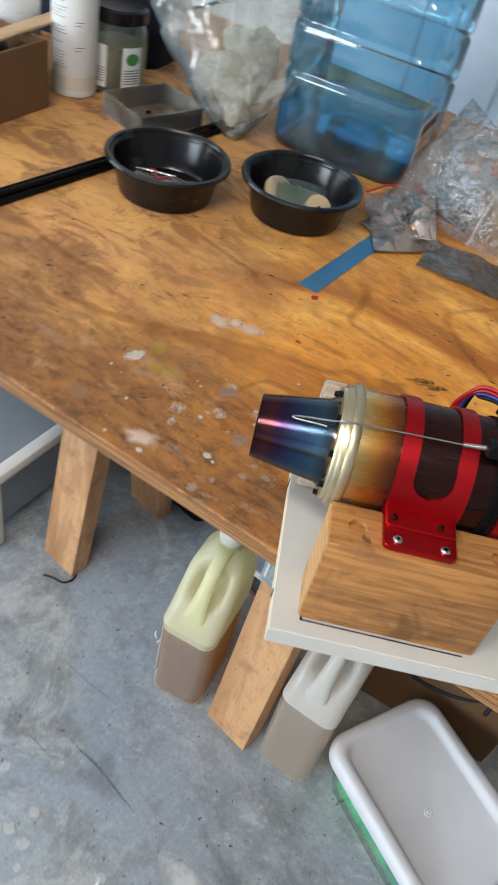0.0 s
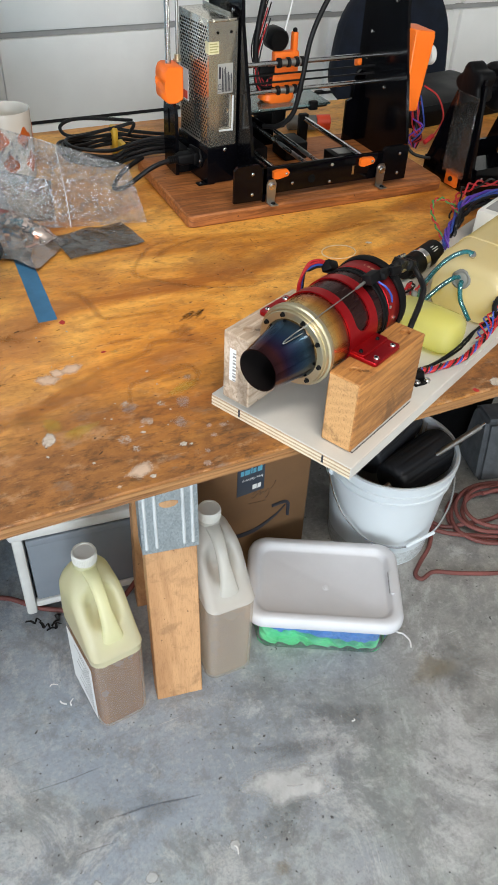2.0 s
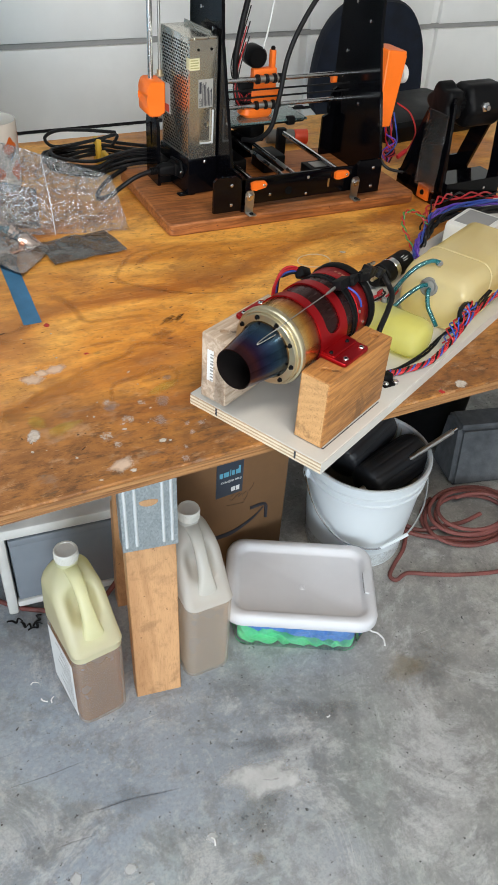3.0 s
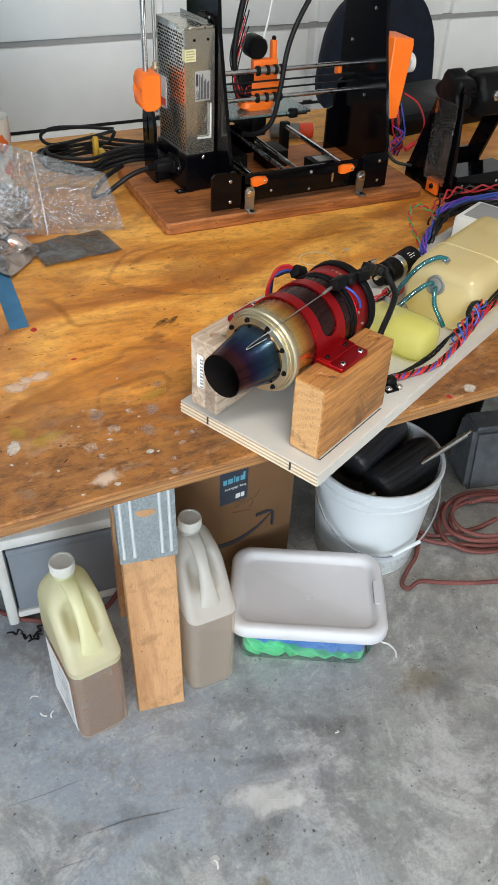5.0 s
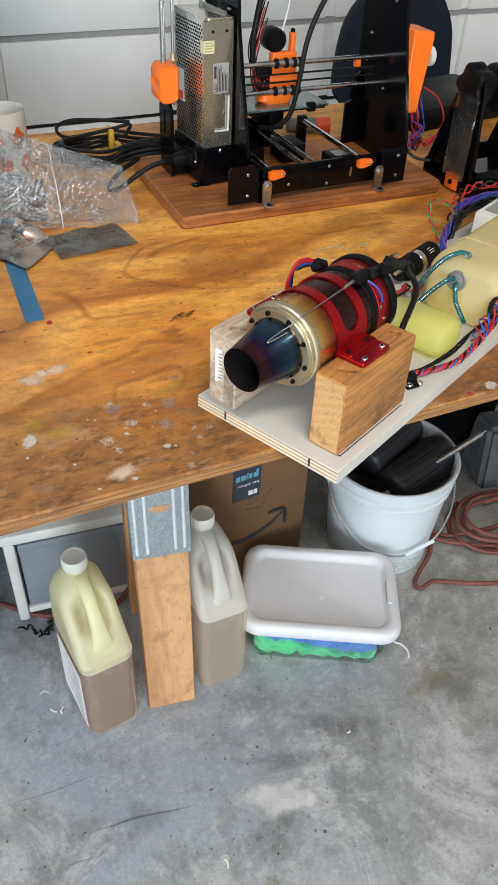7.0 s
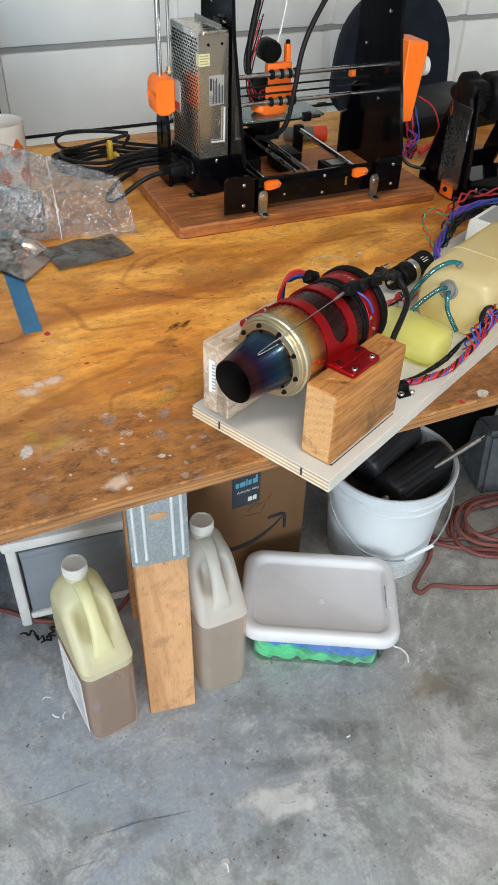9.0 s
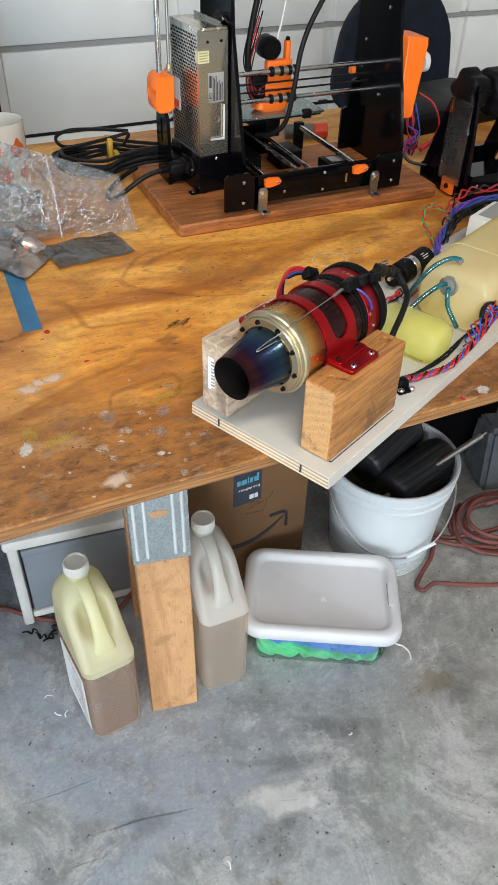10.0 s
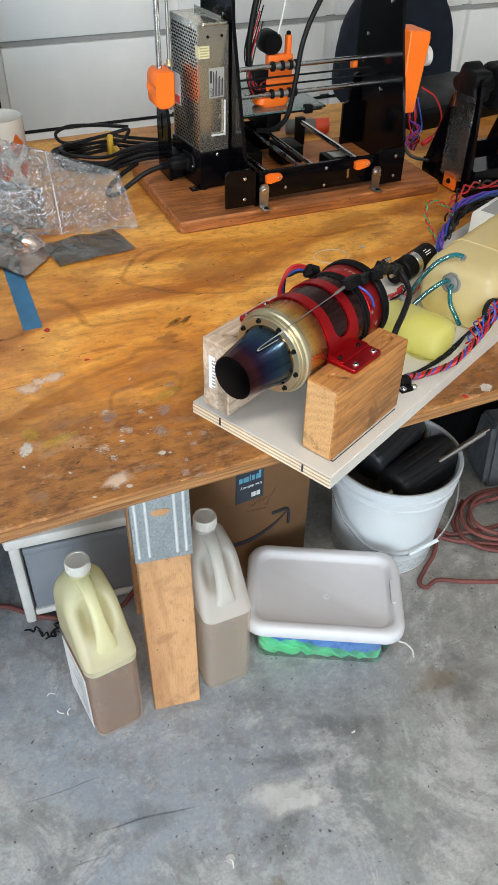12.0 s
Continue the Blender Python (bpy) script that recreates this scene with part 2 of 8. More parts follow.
def stain(name, col, cover=0.8, grit=120, soft=0.35, vary=0.3, rough=0.6, base=0.8):
    """A thin dried mark: opaque in its middle, breaking up towards its rim (the mesh's own 'cover' value)."""
    n = Net(name)
    vec = n.coords()
    fine = n.noise(vec, grit, 5, 0.7)
    c = n.blend(n.grey(fine, 0.35, 0.7), tuple(v * (1 - vary) for v in col), tuple(min(1, v * (1 + vary * 0.4)) for v in col))
    n.colour(c).rough(rough)
    rim = n.node("ShaderNodeAttribute")
    rim.attribute_name = "cover"
    add = n.node("ShaderNodeMath")
    add.operation = "MULTIPLY_ADD"
    add.inputs[1].default_value = 1.3
    n.link(fine, add.inputs[0])
    n.link(rim.outputs["Fac"], add.inputs[2])
    amount = n.grey(add.outputs[0], base, base + soft, 0, cover)
    clear, mix = n.node("ShaderNodeBsdfTransparent"), n.node("ShaderNodeMixShader")
    n.link(amount, mix.inputs[0])
    n.link(clear.outputs[0], mix.inputs[1])
    n.link(n.bsdf.outputs[0], mix.inputs[2])
    n.link(mix.outputs[0], n.exit.inputs[0])
    return n.mat


def milky(name, col, see=0.35, rough=0.35, glow=0.5):
    """Translucent moulded plastic: part diffuse, part translucent, part clear, with a soft gloss."""
    n = Net(name)
    n.colour(col).rough(rough)
    mott = n.noise(n.coords(), 18, 3)
    n.colour(n.blend(n.grey(mott, 0.3, 0.7), col, tuple(min(1, c * 1.1) for c in col)))
    lit, clear = n.node("ShaderNodeBsdfTranslucent"), n.node("ShaderNodeBsdfTransparent")
    lit.inputs[0].default_value = (*col, 1)
    clear.inputs[0].default_value = (*[min(1, c * 1.15) for c in col], 1)
    a, b = n.node("ShaderNodeMixShader", Fac=glow), n.node("ShaderNodeMixShader", Fac=see)
    for x, y in ((n.bsdf.outputs[0], a.inputs[1]), (lit.outputs[0], a.inputs[2]), (a.outputs[0], b.inputs[1]), (clear.outputs[0], b.inputs[2]), (b.outputs[0], n.exit.inputs[0])):
        n.link(x, y)
    return n.mat


def film_plastic(name, tint=(0.97, 0.98, 0.98), gloss=0.14, haze=0.10, crumple=55, hazecol=(0.8, 0.8, 0.8), strength=0.9, ior=1.5):
    """Clear plastic film or thin wall: see-through, with crumpled gloss and a little haze."""
    n = Net(name)
    clear, shine, fog = n.node("ShaderNodeBsdfTransparent"), n.node("ShaderNodeBsdfGlossy", Roughness=0.08), n.node("ShaderNodeBsdfDiffuse")
    clear.inputs[0].default_value = (*tint, 1)
    fog.inputs[0].default_value = (*hazecol, 1)
    vec = n.coords()
    folds = n.noise(vec, crumple, 4, 0.6, 1.5)
    b = n.node("ShaderNodeBump", Strength=strength, Distance=0.006)
    n.link(folds, b.inputs["Height"])
    n.link(b.outputs[0], shine.inputs["Normal"])
    fres = n.node("ShaderNodeFresnel", IOR=ior)
    n.link(b.outputs[0], fres.inputs["Normal"])
    amount = n.node("ShaderNodeMath")
    amount.operation = "ADD"
    amount.use_clamp = True
    amount.inputs[1].default_value = gloss
    n.link(fres.outputs[0], amount.inputs[0])
    a, c = n.node("ShaderNodeMixShader", Fac=haze), n.node("ShaderNodeMixShader")
    n.link(clear.outputs[0], a.inputs[1])
    n.link(fog.outputs[0], a.inputs[2])
    n.link(n.grey(folds, 0.45, 0.7, haze * 0.4, min(1, haze * 2.4)), a.inputs[0])
    n.link(amount.outputs[0], c.inputs[0])
    n.link(a.outputs[0], c.inputs[1])
    n.link(shine.outputs[0], c.inputs[2])
    n.link(c.outputs[0], n.exit.inputs[0])
    return n.mat


def axis_ramp(name, lo, hi, stops, rough, metal, axis="X"):
    """A colour that runs along one axis of the object, as heat tint on metal does."""
    n = Net(name)
    s = n.node("ShaderNodeSeparateXYZ")
    vec = n.coords()
    n.link(vec, s.inputs[0])
    wob = n.noise(vec, 30, 3)
    add = n.node("ShaderNodeMath")
    add.operation = "MULTIPLY_ADD"
    add.inputs[1].default_value = 0.010
    n.link(wob, add.inputs[0])
    n.link(s.outputs[axis], add.inputs[2])
    c = n.ramp(n.grey(add.outputs[0], lo + 0.005, hi + 0.005), *stops)
    streak = n.noise(n.coords((4, 40, 40)), 8, 4, 0.6)
    c = n.blend(n.grey(streak, 0.4, 0.8, 0, 0.25), c, (0.05, 0.03, 0.03))
    n.colour(c).metal(metal).rough(n.grey(streak, 0.3, 0.7, rough - 0.05, rough + 0.08))
    n.bump(streak, 0.08, 0.0005)
    return n.mat


def galvanised():
    n = Net("galvanised_steel")
    v = n.node("ShaderNodeTexVoronoi", Scale=420)
    n.link(n.coords((1, 1, 0.6)), v.inputs["Vector"])
    tone = n.node("ShaderNodeSeparateColor")
    n.link(v.outputs["Color"], tone.inputs[0])
    dull = n.noise(n.coords(), 30, 4)
    c = n.blend(tone.outputs[0], (0.36, 0.41, 0.43), (0.52, 0.57, 0.59))
    c = n.blend(n.grey(dull, 0.45, 0.7, 0, 0.5), c, (0.34, 0.38, 0.40))
    n.colour(c).metal(0.8)
    n.rough(n.grey(tone.outputs[1], 0, 1, 0.30, 0.48))
    return n.mat


M = {
    "table": plywood_table(), "floor": concrete(),
    "wall": plain("painted_wall", (0.62, 0.60, 0.57), 0.8, scale=40, bump=0.3),
    "ceiling": plain("ceiling_paint", (0.72, 0.71, 0.69), 0.9, scale=40),
    "door": plain("white_door_paint", (0.86, 0.855, 0.835), 0.42, scale=25, vary=0.05, bump=0.05),
    # grey that stands for the shade in the door's joints
    "joint_shade": plain("grey_joint_shade", (0.34, 0.335, 0.325), 0.6, scale=30, vary=0.08),
    "gap": plain("dark_rubber_seal", (0.01, 0.01, 0.011), 0.7, gloss=0.3),
    "lumber": sawn_fir("pine_lumber", (0.56, 0.315, 0.150), (0.34, 0.165, 0.068), axis=2, dirt=0.4),
    "block": sawn_fir("fir_block", (0.44, 0.196, 0.054), (0.22, 0.092, 0.028), axis=0, lines=760, dirt=0.70, crisp=0.03),
    "block_end": end_grain("fir_end_grain", (0.56, 0.315, 0.130), (0.36, 0.175, 0.062)),
    "pale_block": sawn_fir("pale_pine_block", (0.58, 0.47, 0.365), (0.36, 0.255, 0.175), axis=0, lines=420, dirt=0.7, crisp=0.05),
    "galv": galvanised(),
    "cream": plain("white_board_face", (0.55, 0.535, 0.50), 0.42, scale=80, vary=0.06),
    "veneer_a": plain("veneer_light", (0.70, 0.60, 0.45), 0.7, scale=90, vary=0.10, bump=0.3),
    "veneer_b": plain("veneer_dark", (0.44, 0.32, 0.21), 0.7, scale=90, vary=0.16, bump=0.3),
    "base_board": sawn_fir("oiled_board", (0.41, 0.142, 0.036), (0.18, 0.056, 0.014), axis=0, lines=560, crisp=0.06),
    "black": plain("black_acrylic", (0.002, 0.002, 0.003), 0.12, scale=40, bump=0.03, gloss=0.22),
    "matte_black": plain("matte_black_plastic", (0.003, 0.003, 0.0035), 0.48, scale=120, gloss=0.14),
    "rubber": plain("black_rubber", (0.006, 0.006, 0.007), 0.5, scale=90, gloss=0.25),
    "tyre": plain("dull_tyre_rubber", (0.016, 0.017, 0.020), 0.5, scale=90, gloss=0.4),
    "bowl": plain("black_tray_plastic", (0.005, 0.005, 0.006), 0.22, scale=60, bump=0.05, gloss=0.42),
    "orange": plain("orange_print", (0.90, 0.17, 0.012), 0.42, scale=150, vary=0.06, bump=0.2),
    "red_cap": plain("red_orange_plastic", (0.80, 0.07, 0.02), 0.4),
    "steel": plain("bright_steel", (0.62, 0.62, 0.62), 0.22, 1.0, scale=90, vary=0.08, bump=0.03),
    "dull_steel": plain("dull_steel", (0.42, 0.41, 0.39), 0.38, 1.0, scale=90, vary=0.1),
    "psu": plain("zinc_sheet", (0.63, 0.595, 0.52), 0.24, 0.92, scale=26, vary=0.16, bump=0.05),
    "hole": plain("dark_hole", (0.004, 0.004, 0.004), 0.9, bump=0, gloss=0.1),
    "red": plain("red_anodised", (0.43, 0.010, 0.015), 0.32, 0.85, scale=120, vary=0.10, bump=0.05),
    "ring": plain("straw_steel", (0.60, 0.53, 0.36), 0.33, 0.95, scale=60, vary=0.14),
    "heat": axis_ramp("heat_tinted_case", 0.025, 0.112, ((0.0, (0.64, 0.50, 0.28)), (0.07, (0.66, 0.40, 0.13)), (0.15, (0.60, 0.25, 0.048)), (0.24, (0.36, 0.110, 0.028)), (0.34, (0.145, 0.040, 0.028)), (0.46, (0.052, 0.020, 0.019))), 0.23, 0.9),
    "nozzle": axis_ramp("blued_nozzle", -0.042, 0.014, ((0.0, (0.045, 0.016, 0.020)), (0.14, (0.085, 0.024, 0.026)), (0.30, (0.034, 0.020, 0.058)), (0.52, (0.032, 0.058, 0.125)), (0.78, (0.050, 0.100, 0.150)), (0.92, (0.035, 0.045, 0.055)), (1.0, (0.34, 0.19, 0.045))), 0.15, 0.95),
    "nozzle_black": plain("black_nozzle_inside", (0.010, 0.008, 0.008), 0.8, bump=0, gloss=0.1),
    "tank": milky("cream_fuel_tank", (0.85, 0.76, 0.49), 0.36, 0.16, 0.45),
    "fuel": milky("yellow_fuel", (0.90, 0.84, 0.36), 0.45, 0.3, 0.5),
    "grey_bung": plain("grey_rubber_bung", (0.16, 0.16, 0.15), 0.6),
    "small_tank": milky("yellow_fuel_tank", (0.90, 0.88, 0.56), 0.66, 0.12, 0.55),
    "pale_fuel": milky("lemon_fuel", (0.92, 0.87, 0.42), 0.62, 0.2, 0.5),
    # lighter copy of the zinc, with the highlight put into its colour
    "glint_zinc": plain("zinc_with_highlight", (0.74, 0.77, 0.78), 0.42, 0.35, scale=200, vary=0.06),
    "jug_yellow": milky("yellowed_jug_plastic", (0.84, 0.835, 0.60), 0.20, 0.26, 0.45),
    "jug_white": milky("natural_jug_plastic", (0.78, 0.775, 0.74), 0.24, 0.26, 0.45),
    "jug_low": milky("oil_wetted_jug_wall", (0.90, 0.86, 0.82), 0.72, 0.20, 0.45),
    "old_oil": milky("used_oil", (0.66, 0.40, 0.15), 0.55, 0.25, 0.80),
    "pale_oil": milky("grey_oil", (0.86, 0.755, 0.655), 0.55, 0.25, 0.80),
    "cap": plain("white_screw_cap", (0.72, 0.71, 0.66), 0.45, scale=90),
    "label": plain("white_paper_label", (0.74, 0.75, 0.75), 0.6, scale=90, vary=0.06),
    "ink": plain("printed_ink", (0.03, 0.03, 0.04), 0.6, bump=0),
    "grey_ink": plain("grey_print", (0.28, 0.28, 0.28), 0.6, bump=0),
    "lid": plain("white_bin_lid", (0.60, 0.615, 0.650), 0.48, scale=70, vary=0.04),
    "bin": film_plastic("clear_bin_wall", (0.97, 0.99, 0.985), 0.02, 0.05, 14, (0.75, 0.85, 0.82), 0.10, 1.25),
    "cloth_green": plain("green_cloth", (0.14, 0.86, 0.36), 0.8, scale=160, bump=0.5),
    "cloth_blue": plain("blue_cloth", (0.08, 0.28, 0.70), 0.8, scale=160, bump=0.5),
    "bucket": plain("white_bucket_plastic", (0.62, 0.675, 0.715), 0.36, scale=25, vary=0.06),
    "bucket_in": plain("mottled_bucket_inside", (0.42, 0.41, 0.37), 0.55, scale=30, vary=0.25),
    "cardboard": plain("brown_cardboard", (0.172, 0.088, 0.036), 0.8, scale=70, vary=0.1, bump=0.3),
    "cardboard_ink": plain("faded_brown_pen", (0.105, 0.052, 0.024), 0.7, bump=0),
    "tape_dark": plain("dark_shipping_tape", (0.018, 0.03, 0.05), 0.3),
    "tape_print": plain("cyan_print", (0.10, 0.36, 0.50), 0.4, bump=0),
    "hose": plain("red_rubber_hose", (0.185, 0.058, 0.050), 0.65, scale=120, vary=0.2),
    "foam": plain("grey_carpet_cover", (0.092, 0.100, 0.110), 0.95, scale=260, vary=0.22, bump=1.0),
    "drawer": milky("smoky_drawer_front", (0.31, 0.35, 0.40), 0.20, 0.22, 0.15),
    "white_plastic": plain("white_plastic_frame", (0.70, 0.70, 0.68), 0.4, scale=70),
    "water_jug": film_plastic("blue_bottle_wall", (0.50, 0.77, 0.89), 0.05, 0.09, 6, (0.34, 0.64, 0.84), 0.10),
    "water": film_plastic("bottle_water", (0.28, 0.70, 0.86), 0.04, 0.08, 4, (0.15, 0.5, 0.65), 0.05),
    "bag": film_plastic("clear_bag_film", (0.90, 0.90, 0.90), 0.035, 0.02, 85, (0.60, 0.60, 0.60), 0.9, 1.42),
    "milky_bag": film_plastic("hazy_bag_film", (0.90, 0.91, 0.91), 0.03, 0.28, 10, (0.60, 0.62, 0.60), 0.35, 1.3),
    "grey_bag": film_plastic("grey_antistatic_film", (0.36, 0.36, 0.355), 0.16, 0.40, 13, (0.25, 0.25, 0.245), 1.6),
    "wool": milky("white_fluffy_wool", (0.80, 0.79, 0.70), 0.05, 0.9, 0.5),
    "tape": plain("blue_masking_tape", (0.045, 0.18, 0.34), 0.65, scale=60, vary=0.32, bump=0.5),
    "mug": plain("white_glazed_mug", (0.58, 0.54, 0.48), 0.22, scale=20, vary=0.05, bump=0),
    "mug_art": plain("orange_mug_print", (0.62, 0.13, 0.02), 0.3, bump=0),
    "glass": film_plastic("jar_glass", (0.92, 0.94, 0.89), 0.06, 0.06, 3, (0.6, 0.65, 0.6), 0.05),
    "clear": film_plastic("clear_acrylic", (0.93, 0.92, 0.91), 0.04, 0.05, 3, (0.55, 0.52, 0.50), 0.03),
    "bed_glass": film_plastic("bed_glass", (0.55, 0.78, 0.78), 0.12, 0.25, 3, (0.35, 0.55, 0.55), 0.03),
    "navy": plain("navy_chair_fabric", (0.009, 0.013, 0.024), 0.8, scale=220, vary=0.3, bump=0.5, gloss=0.25),
    # white panel with the blue of the skylight mixed into its colour
    "skylit_blue": plain("skylit_panel", (0.58, 0.70, 0.83), 0.5, scale=30, vary=0.06),
    "grey_blue": plain("grey_blue_panel", (0.40, 0.50, 0.60), 0.5, scale=30, vary=0.06),
    "green_dark": plain("dark_green_plastic", (0.035, 0.06, 0.015), 0.5),
    "stick": wood("stirring_stick", (0.72, 0.52, 0.32), (0.64, 0.44, 0.25), (0.5, 0.32, 0.16), along=(1, 10, 10), scale=4),
    "paint_white": stain("dried_white_paint", (0.70, 0.65, 0.58), 0.66, 260, 0.45, base=0.95),
    "paint_pink": stain("dried_pale_glue", (0.74, 0.57, 0.44), 0.66, 24, 0.8, 0.10),
    "paint_faint": stain("faint_glue_ring", (0.58, 0.47, 0.42), 0.34, 90, 0.8, 0.12),
    "paint_yellow": stain("yellow_paint_drip", (0.62, 0.42, 0.05), 0.36, 150, 0.8, base=0.95),
    "paint_red": stain("red_paint_drip", (0.46, 0.02, 0.02), 0.9, 200, 0.2),
    "paint_blue": stain("blue_grey_paint", (0.34, 0.33, 0.33), 0.36, 150, 0.9),
    "scorch": stain("dark_scorch", (0.03, 0.016, 0.009), 0.75, 300, 0.8, base=1.0),
    "fleck": stain("dark_chip", (0.045, 0.022, 0.012), 0.85, 500, 0.5, base=0.95),
    "floor_white": stain("pale_floor_paint", (0.64, 0.66, 0.67), 0.62, 60, 0.6, 0.15),
    "speckle": stain("paint_spatter", (0.66, 0.58, 0.50), 0.55, 480, 0.14, 0.25, base=1.58),
    "brown_band": stain("brown_water_mark", (0.36, 0.125, 0.022), 0.44, 70, 0.9, 0.35, base=0.88),
    "floor_dark": stain("dark_floor_stain", (0.11, 0.11, 0.108), 0.40, 26, 1.2, 0.3, base=1.0),
    "floor_patch": stain("worn_filler", (0.60, 0.615, 0.62), 0.80, 30, 0.9, 0.2, base=0.60),
    "floor_tan": stain("tan_floor_stain", (0.36, 0.29, 0.17), 0.35, 60, 1.0, 0.3),
    "floor_line": stain("dark_floor_scratch", (0.07, 0.095, 0.15), 0.55, 130, 0.6, 0.3, base=1.05),
    "frosted": film_plastic("frosted_organiser", (0.96, 0.95, 0.91), 0.03, 0.20, 3, (0.90, 0.89, 0.85), 0.03),
    "lampshade": plain("white_lamp_housing", (0.8, 0.8, 0.79), 0.5),
    "paint_red_solid": plain("red_zip_line", (0.45, 0.02, 0.03), 0.5, bump=0),
    "bucket_dirt": stain("bucket_grime", (0.36, 0.34, 0.28), 0.5, 90, 0.8, base=0.35),
    "silver_bag": film_plastic("shiny_bag_film", (0.94, 0.92, 0.90), 0.09, 0.16, 28, (0.80, 0.72, 0.67)),
    "edge_wood": wood("dirty_plywood_edge", (0.36, 0.185, 0.070), (0.26, 0.122, 0.042), (0.13, 0.055, 0.020), along=(1.5, 20, 60), scale=4),
    "smoke_film": film_plastic("smoky_inner_film", (0.34, 0.35, 0.37), 0.12, 0.08, 34, (0.30, 0.31, 0.33), 1.0),
    "foil_label": plain("grey_foil_label", (0.42, 0.42, 0.40), 0.4, 0.3, scale=90, vary=0.08),
    "wire_red": plain("red_wire", (0.45, 0.015, 0.02), 0.4, bump=0),
    "wire_blue": plain("blue_wire", (0.03, 0.07, 0.36), 0.4, bump=0),
    "wire_black": plain("black_wire", (0.005, 0.005, 0.006), 0.42, bump=0, gloss=0.28),
    "wire_green": plain("green_wire", (0.06, 0.26, 0.07), 0.4, bump=0),
    "wire_violet": plain("violet_wire", (0.11, 0.045, 0.40), 0.4, bump=0),
    "teal_tube": film_plastic("teal_fuel_tube", (0.04, 0.36, 0.42), 0.08, 0.45, 3, (0.005, 0.22, 0.26), 0.03),
    "yellow_tie": plain("yellow_cable_tie", (0.60, 0.36, 0.03), 0.5),
    "seal": plain("pale_yellow_sticker", (0.62, 0.58, 0.36), 0.5, scale=90),
    "seal_ink": plain("olive_print", (0.36, 0.34, 0.15), 0.6, bump=0),
    "foil": plain("crumpled_foil", (0.84, 0.70, 0.63), 0.26, 1.0, scale=45, vary=0.15, bump=0.5),
    "jar_liquid": milky("cloudy_green_liquid", (0.62, 0.63, 0.46), 0.35, 0.3, 0.6),
    "cork": plain("pale_cork_disc", (0.66, 0.50, 0.30), 0.7, scale=160, vary=0.2),
    "green_film": plain("green_paper_slip", (0.20, 0.26, 0.13), 0.5),
    "copper": plain("copper_bits", (0.70, 0.36, 0.24), 0.3, 0.9),
    "cream_tin": plain("cream_can_paint", (0.72, 0.66, 0.56), 0.4),
}


# ---- building helpers ----
def part(name, bm, material, parent=None, label="", smooth=38):
    me = bpy.data.meshes.new(name)
    bmesh.ops.recalc_face_normals(bm, faces=bm.faces)
    bm.to_mesh(me)
    bm.free()
    for p in me.polygons:
        p.use_smooth = smooth > 0
    if smooth:
        me.set_sharp_from_angle(angle=radians(smooth))
    me.materials.append(M[material] if isinstance(material, str) else material)
    ob = new(name, me)
    if parent:
        ob.parent = parent
    if label:
        tagged(ob, label)
    return ob


def thing(name, m=None, label="", category="", group="", kind=""):
    ob = new(name)
    ob.empty_display_size = 0.05
    if m is not None:
        ob.matrix_world = m
    return tagged(ob, label, category, group, kind)


def add_box(bm, x0, x1, y0, y1, z0, z1, bevel=0.0, seg=2, turn=None):
    made = bmesh.ops.create_cube(bm, size=1)["verts"]
    for v in made:
        v.co = Vector(((x0 + x1) / 2 + v.co.x * (x1 - x0), (y0 + y1) / 2 + v.co.y * (y1 - y0), (z0 + z1) / 2 + v.co.z * (z1 - z0)))
    if bevel:
        edges = list({e for v in made for e in v.link_edges})
        res = bmesh.ops.bevel(bm, geom=edges, offset=bevel, segments=seg, affect="EDGES", profile=0.5)
        made = list({v for f in res["faces"] for v in f.verts} | {v for v in made if v.is_valid})
    if turn is not None:
        bmesh.ops.transform(bm, matrix=turn, verts=made)
    return made


def box(*a, bevel=0.0, seg=2, turn=None):
    bm = bmesh.new()
    add_box(bm, *a, bevel=bevel, seg=seg, turn=turn)
    return bm


def add_rings(bm, rings, closed=True, cap0=True, cap1=True):
    """Joins rings of points (lists of equal length) into one skin."""
    vs = [[bm.verts.new(p) for p in r] for r in rings]
    n = len(vs[0])
    for a, b in zip(vs, vs[1:]):
        for i in range(n if closed else n - 1):
            j = (i + 1) % n
            bm.faces.new((a[i], a[j], b[j], b[i]))
    if cap0:
        bm.faces.new(vs[0])
    if cap1:
        bm.faces.new(vs[-1])
    return vs


def lathe(profile, seg=32, cap0=True, cap1=True, m=None):
    """A turned shape round z; the profile is (radius, height) pairs."""
    bm = bmesh.new()
    add_rings(bm, [[(r * math.cos(a), r * math.sin(a), z) for a in (2 * math.pi * i / seg for i in range(seg))] for r, z in profile], True, cap0, cap1)
    if m is not None:
        bm.transform(m)
    return bm


ALONG_X = Matrix.Rotation(radians(90), 4, "Y")


def rod(p0, p1, r0, r1=None, seg=14):
    bm = bmesh.new()
    add_rod(bm, p0, p1, r0, r1, seg)
    return bm


def add_rod(bm, p0, p1, r0, r1=None, seg=14):
    p0, p1 = Vector(p0), Vector(p1)
    q = (p1 - p0).to_track_quat("Z", "Y")
    r1 = r0 if r1 is None else r1
    rings = []
    for p, r in ((p0, r0), (p1, r1)):
        rings.append([p + q @ Vector((r * math.cos(a), r * math.sin(a), 0)) for a in (2 * math.pi * i / seg for i in range(seg))])
    add_rings(bm, rings)


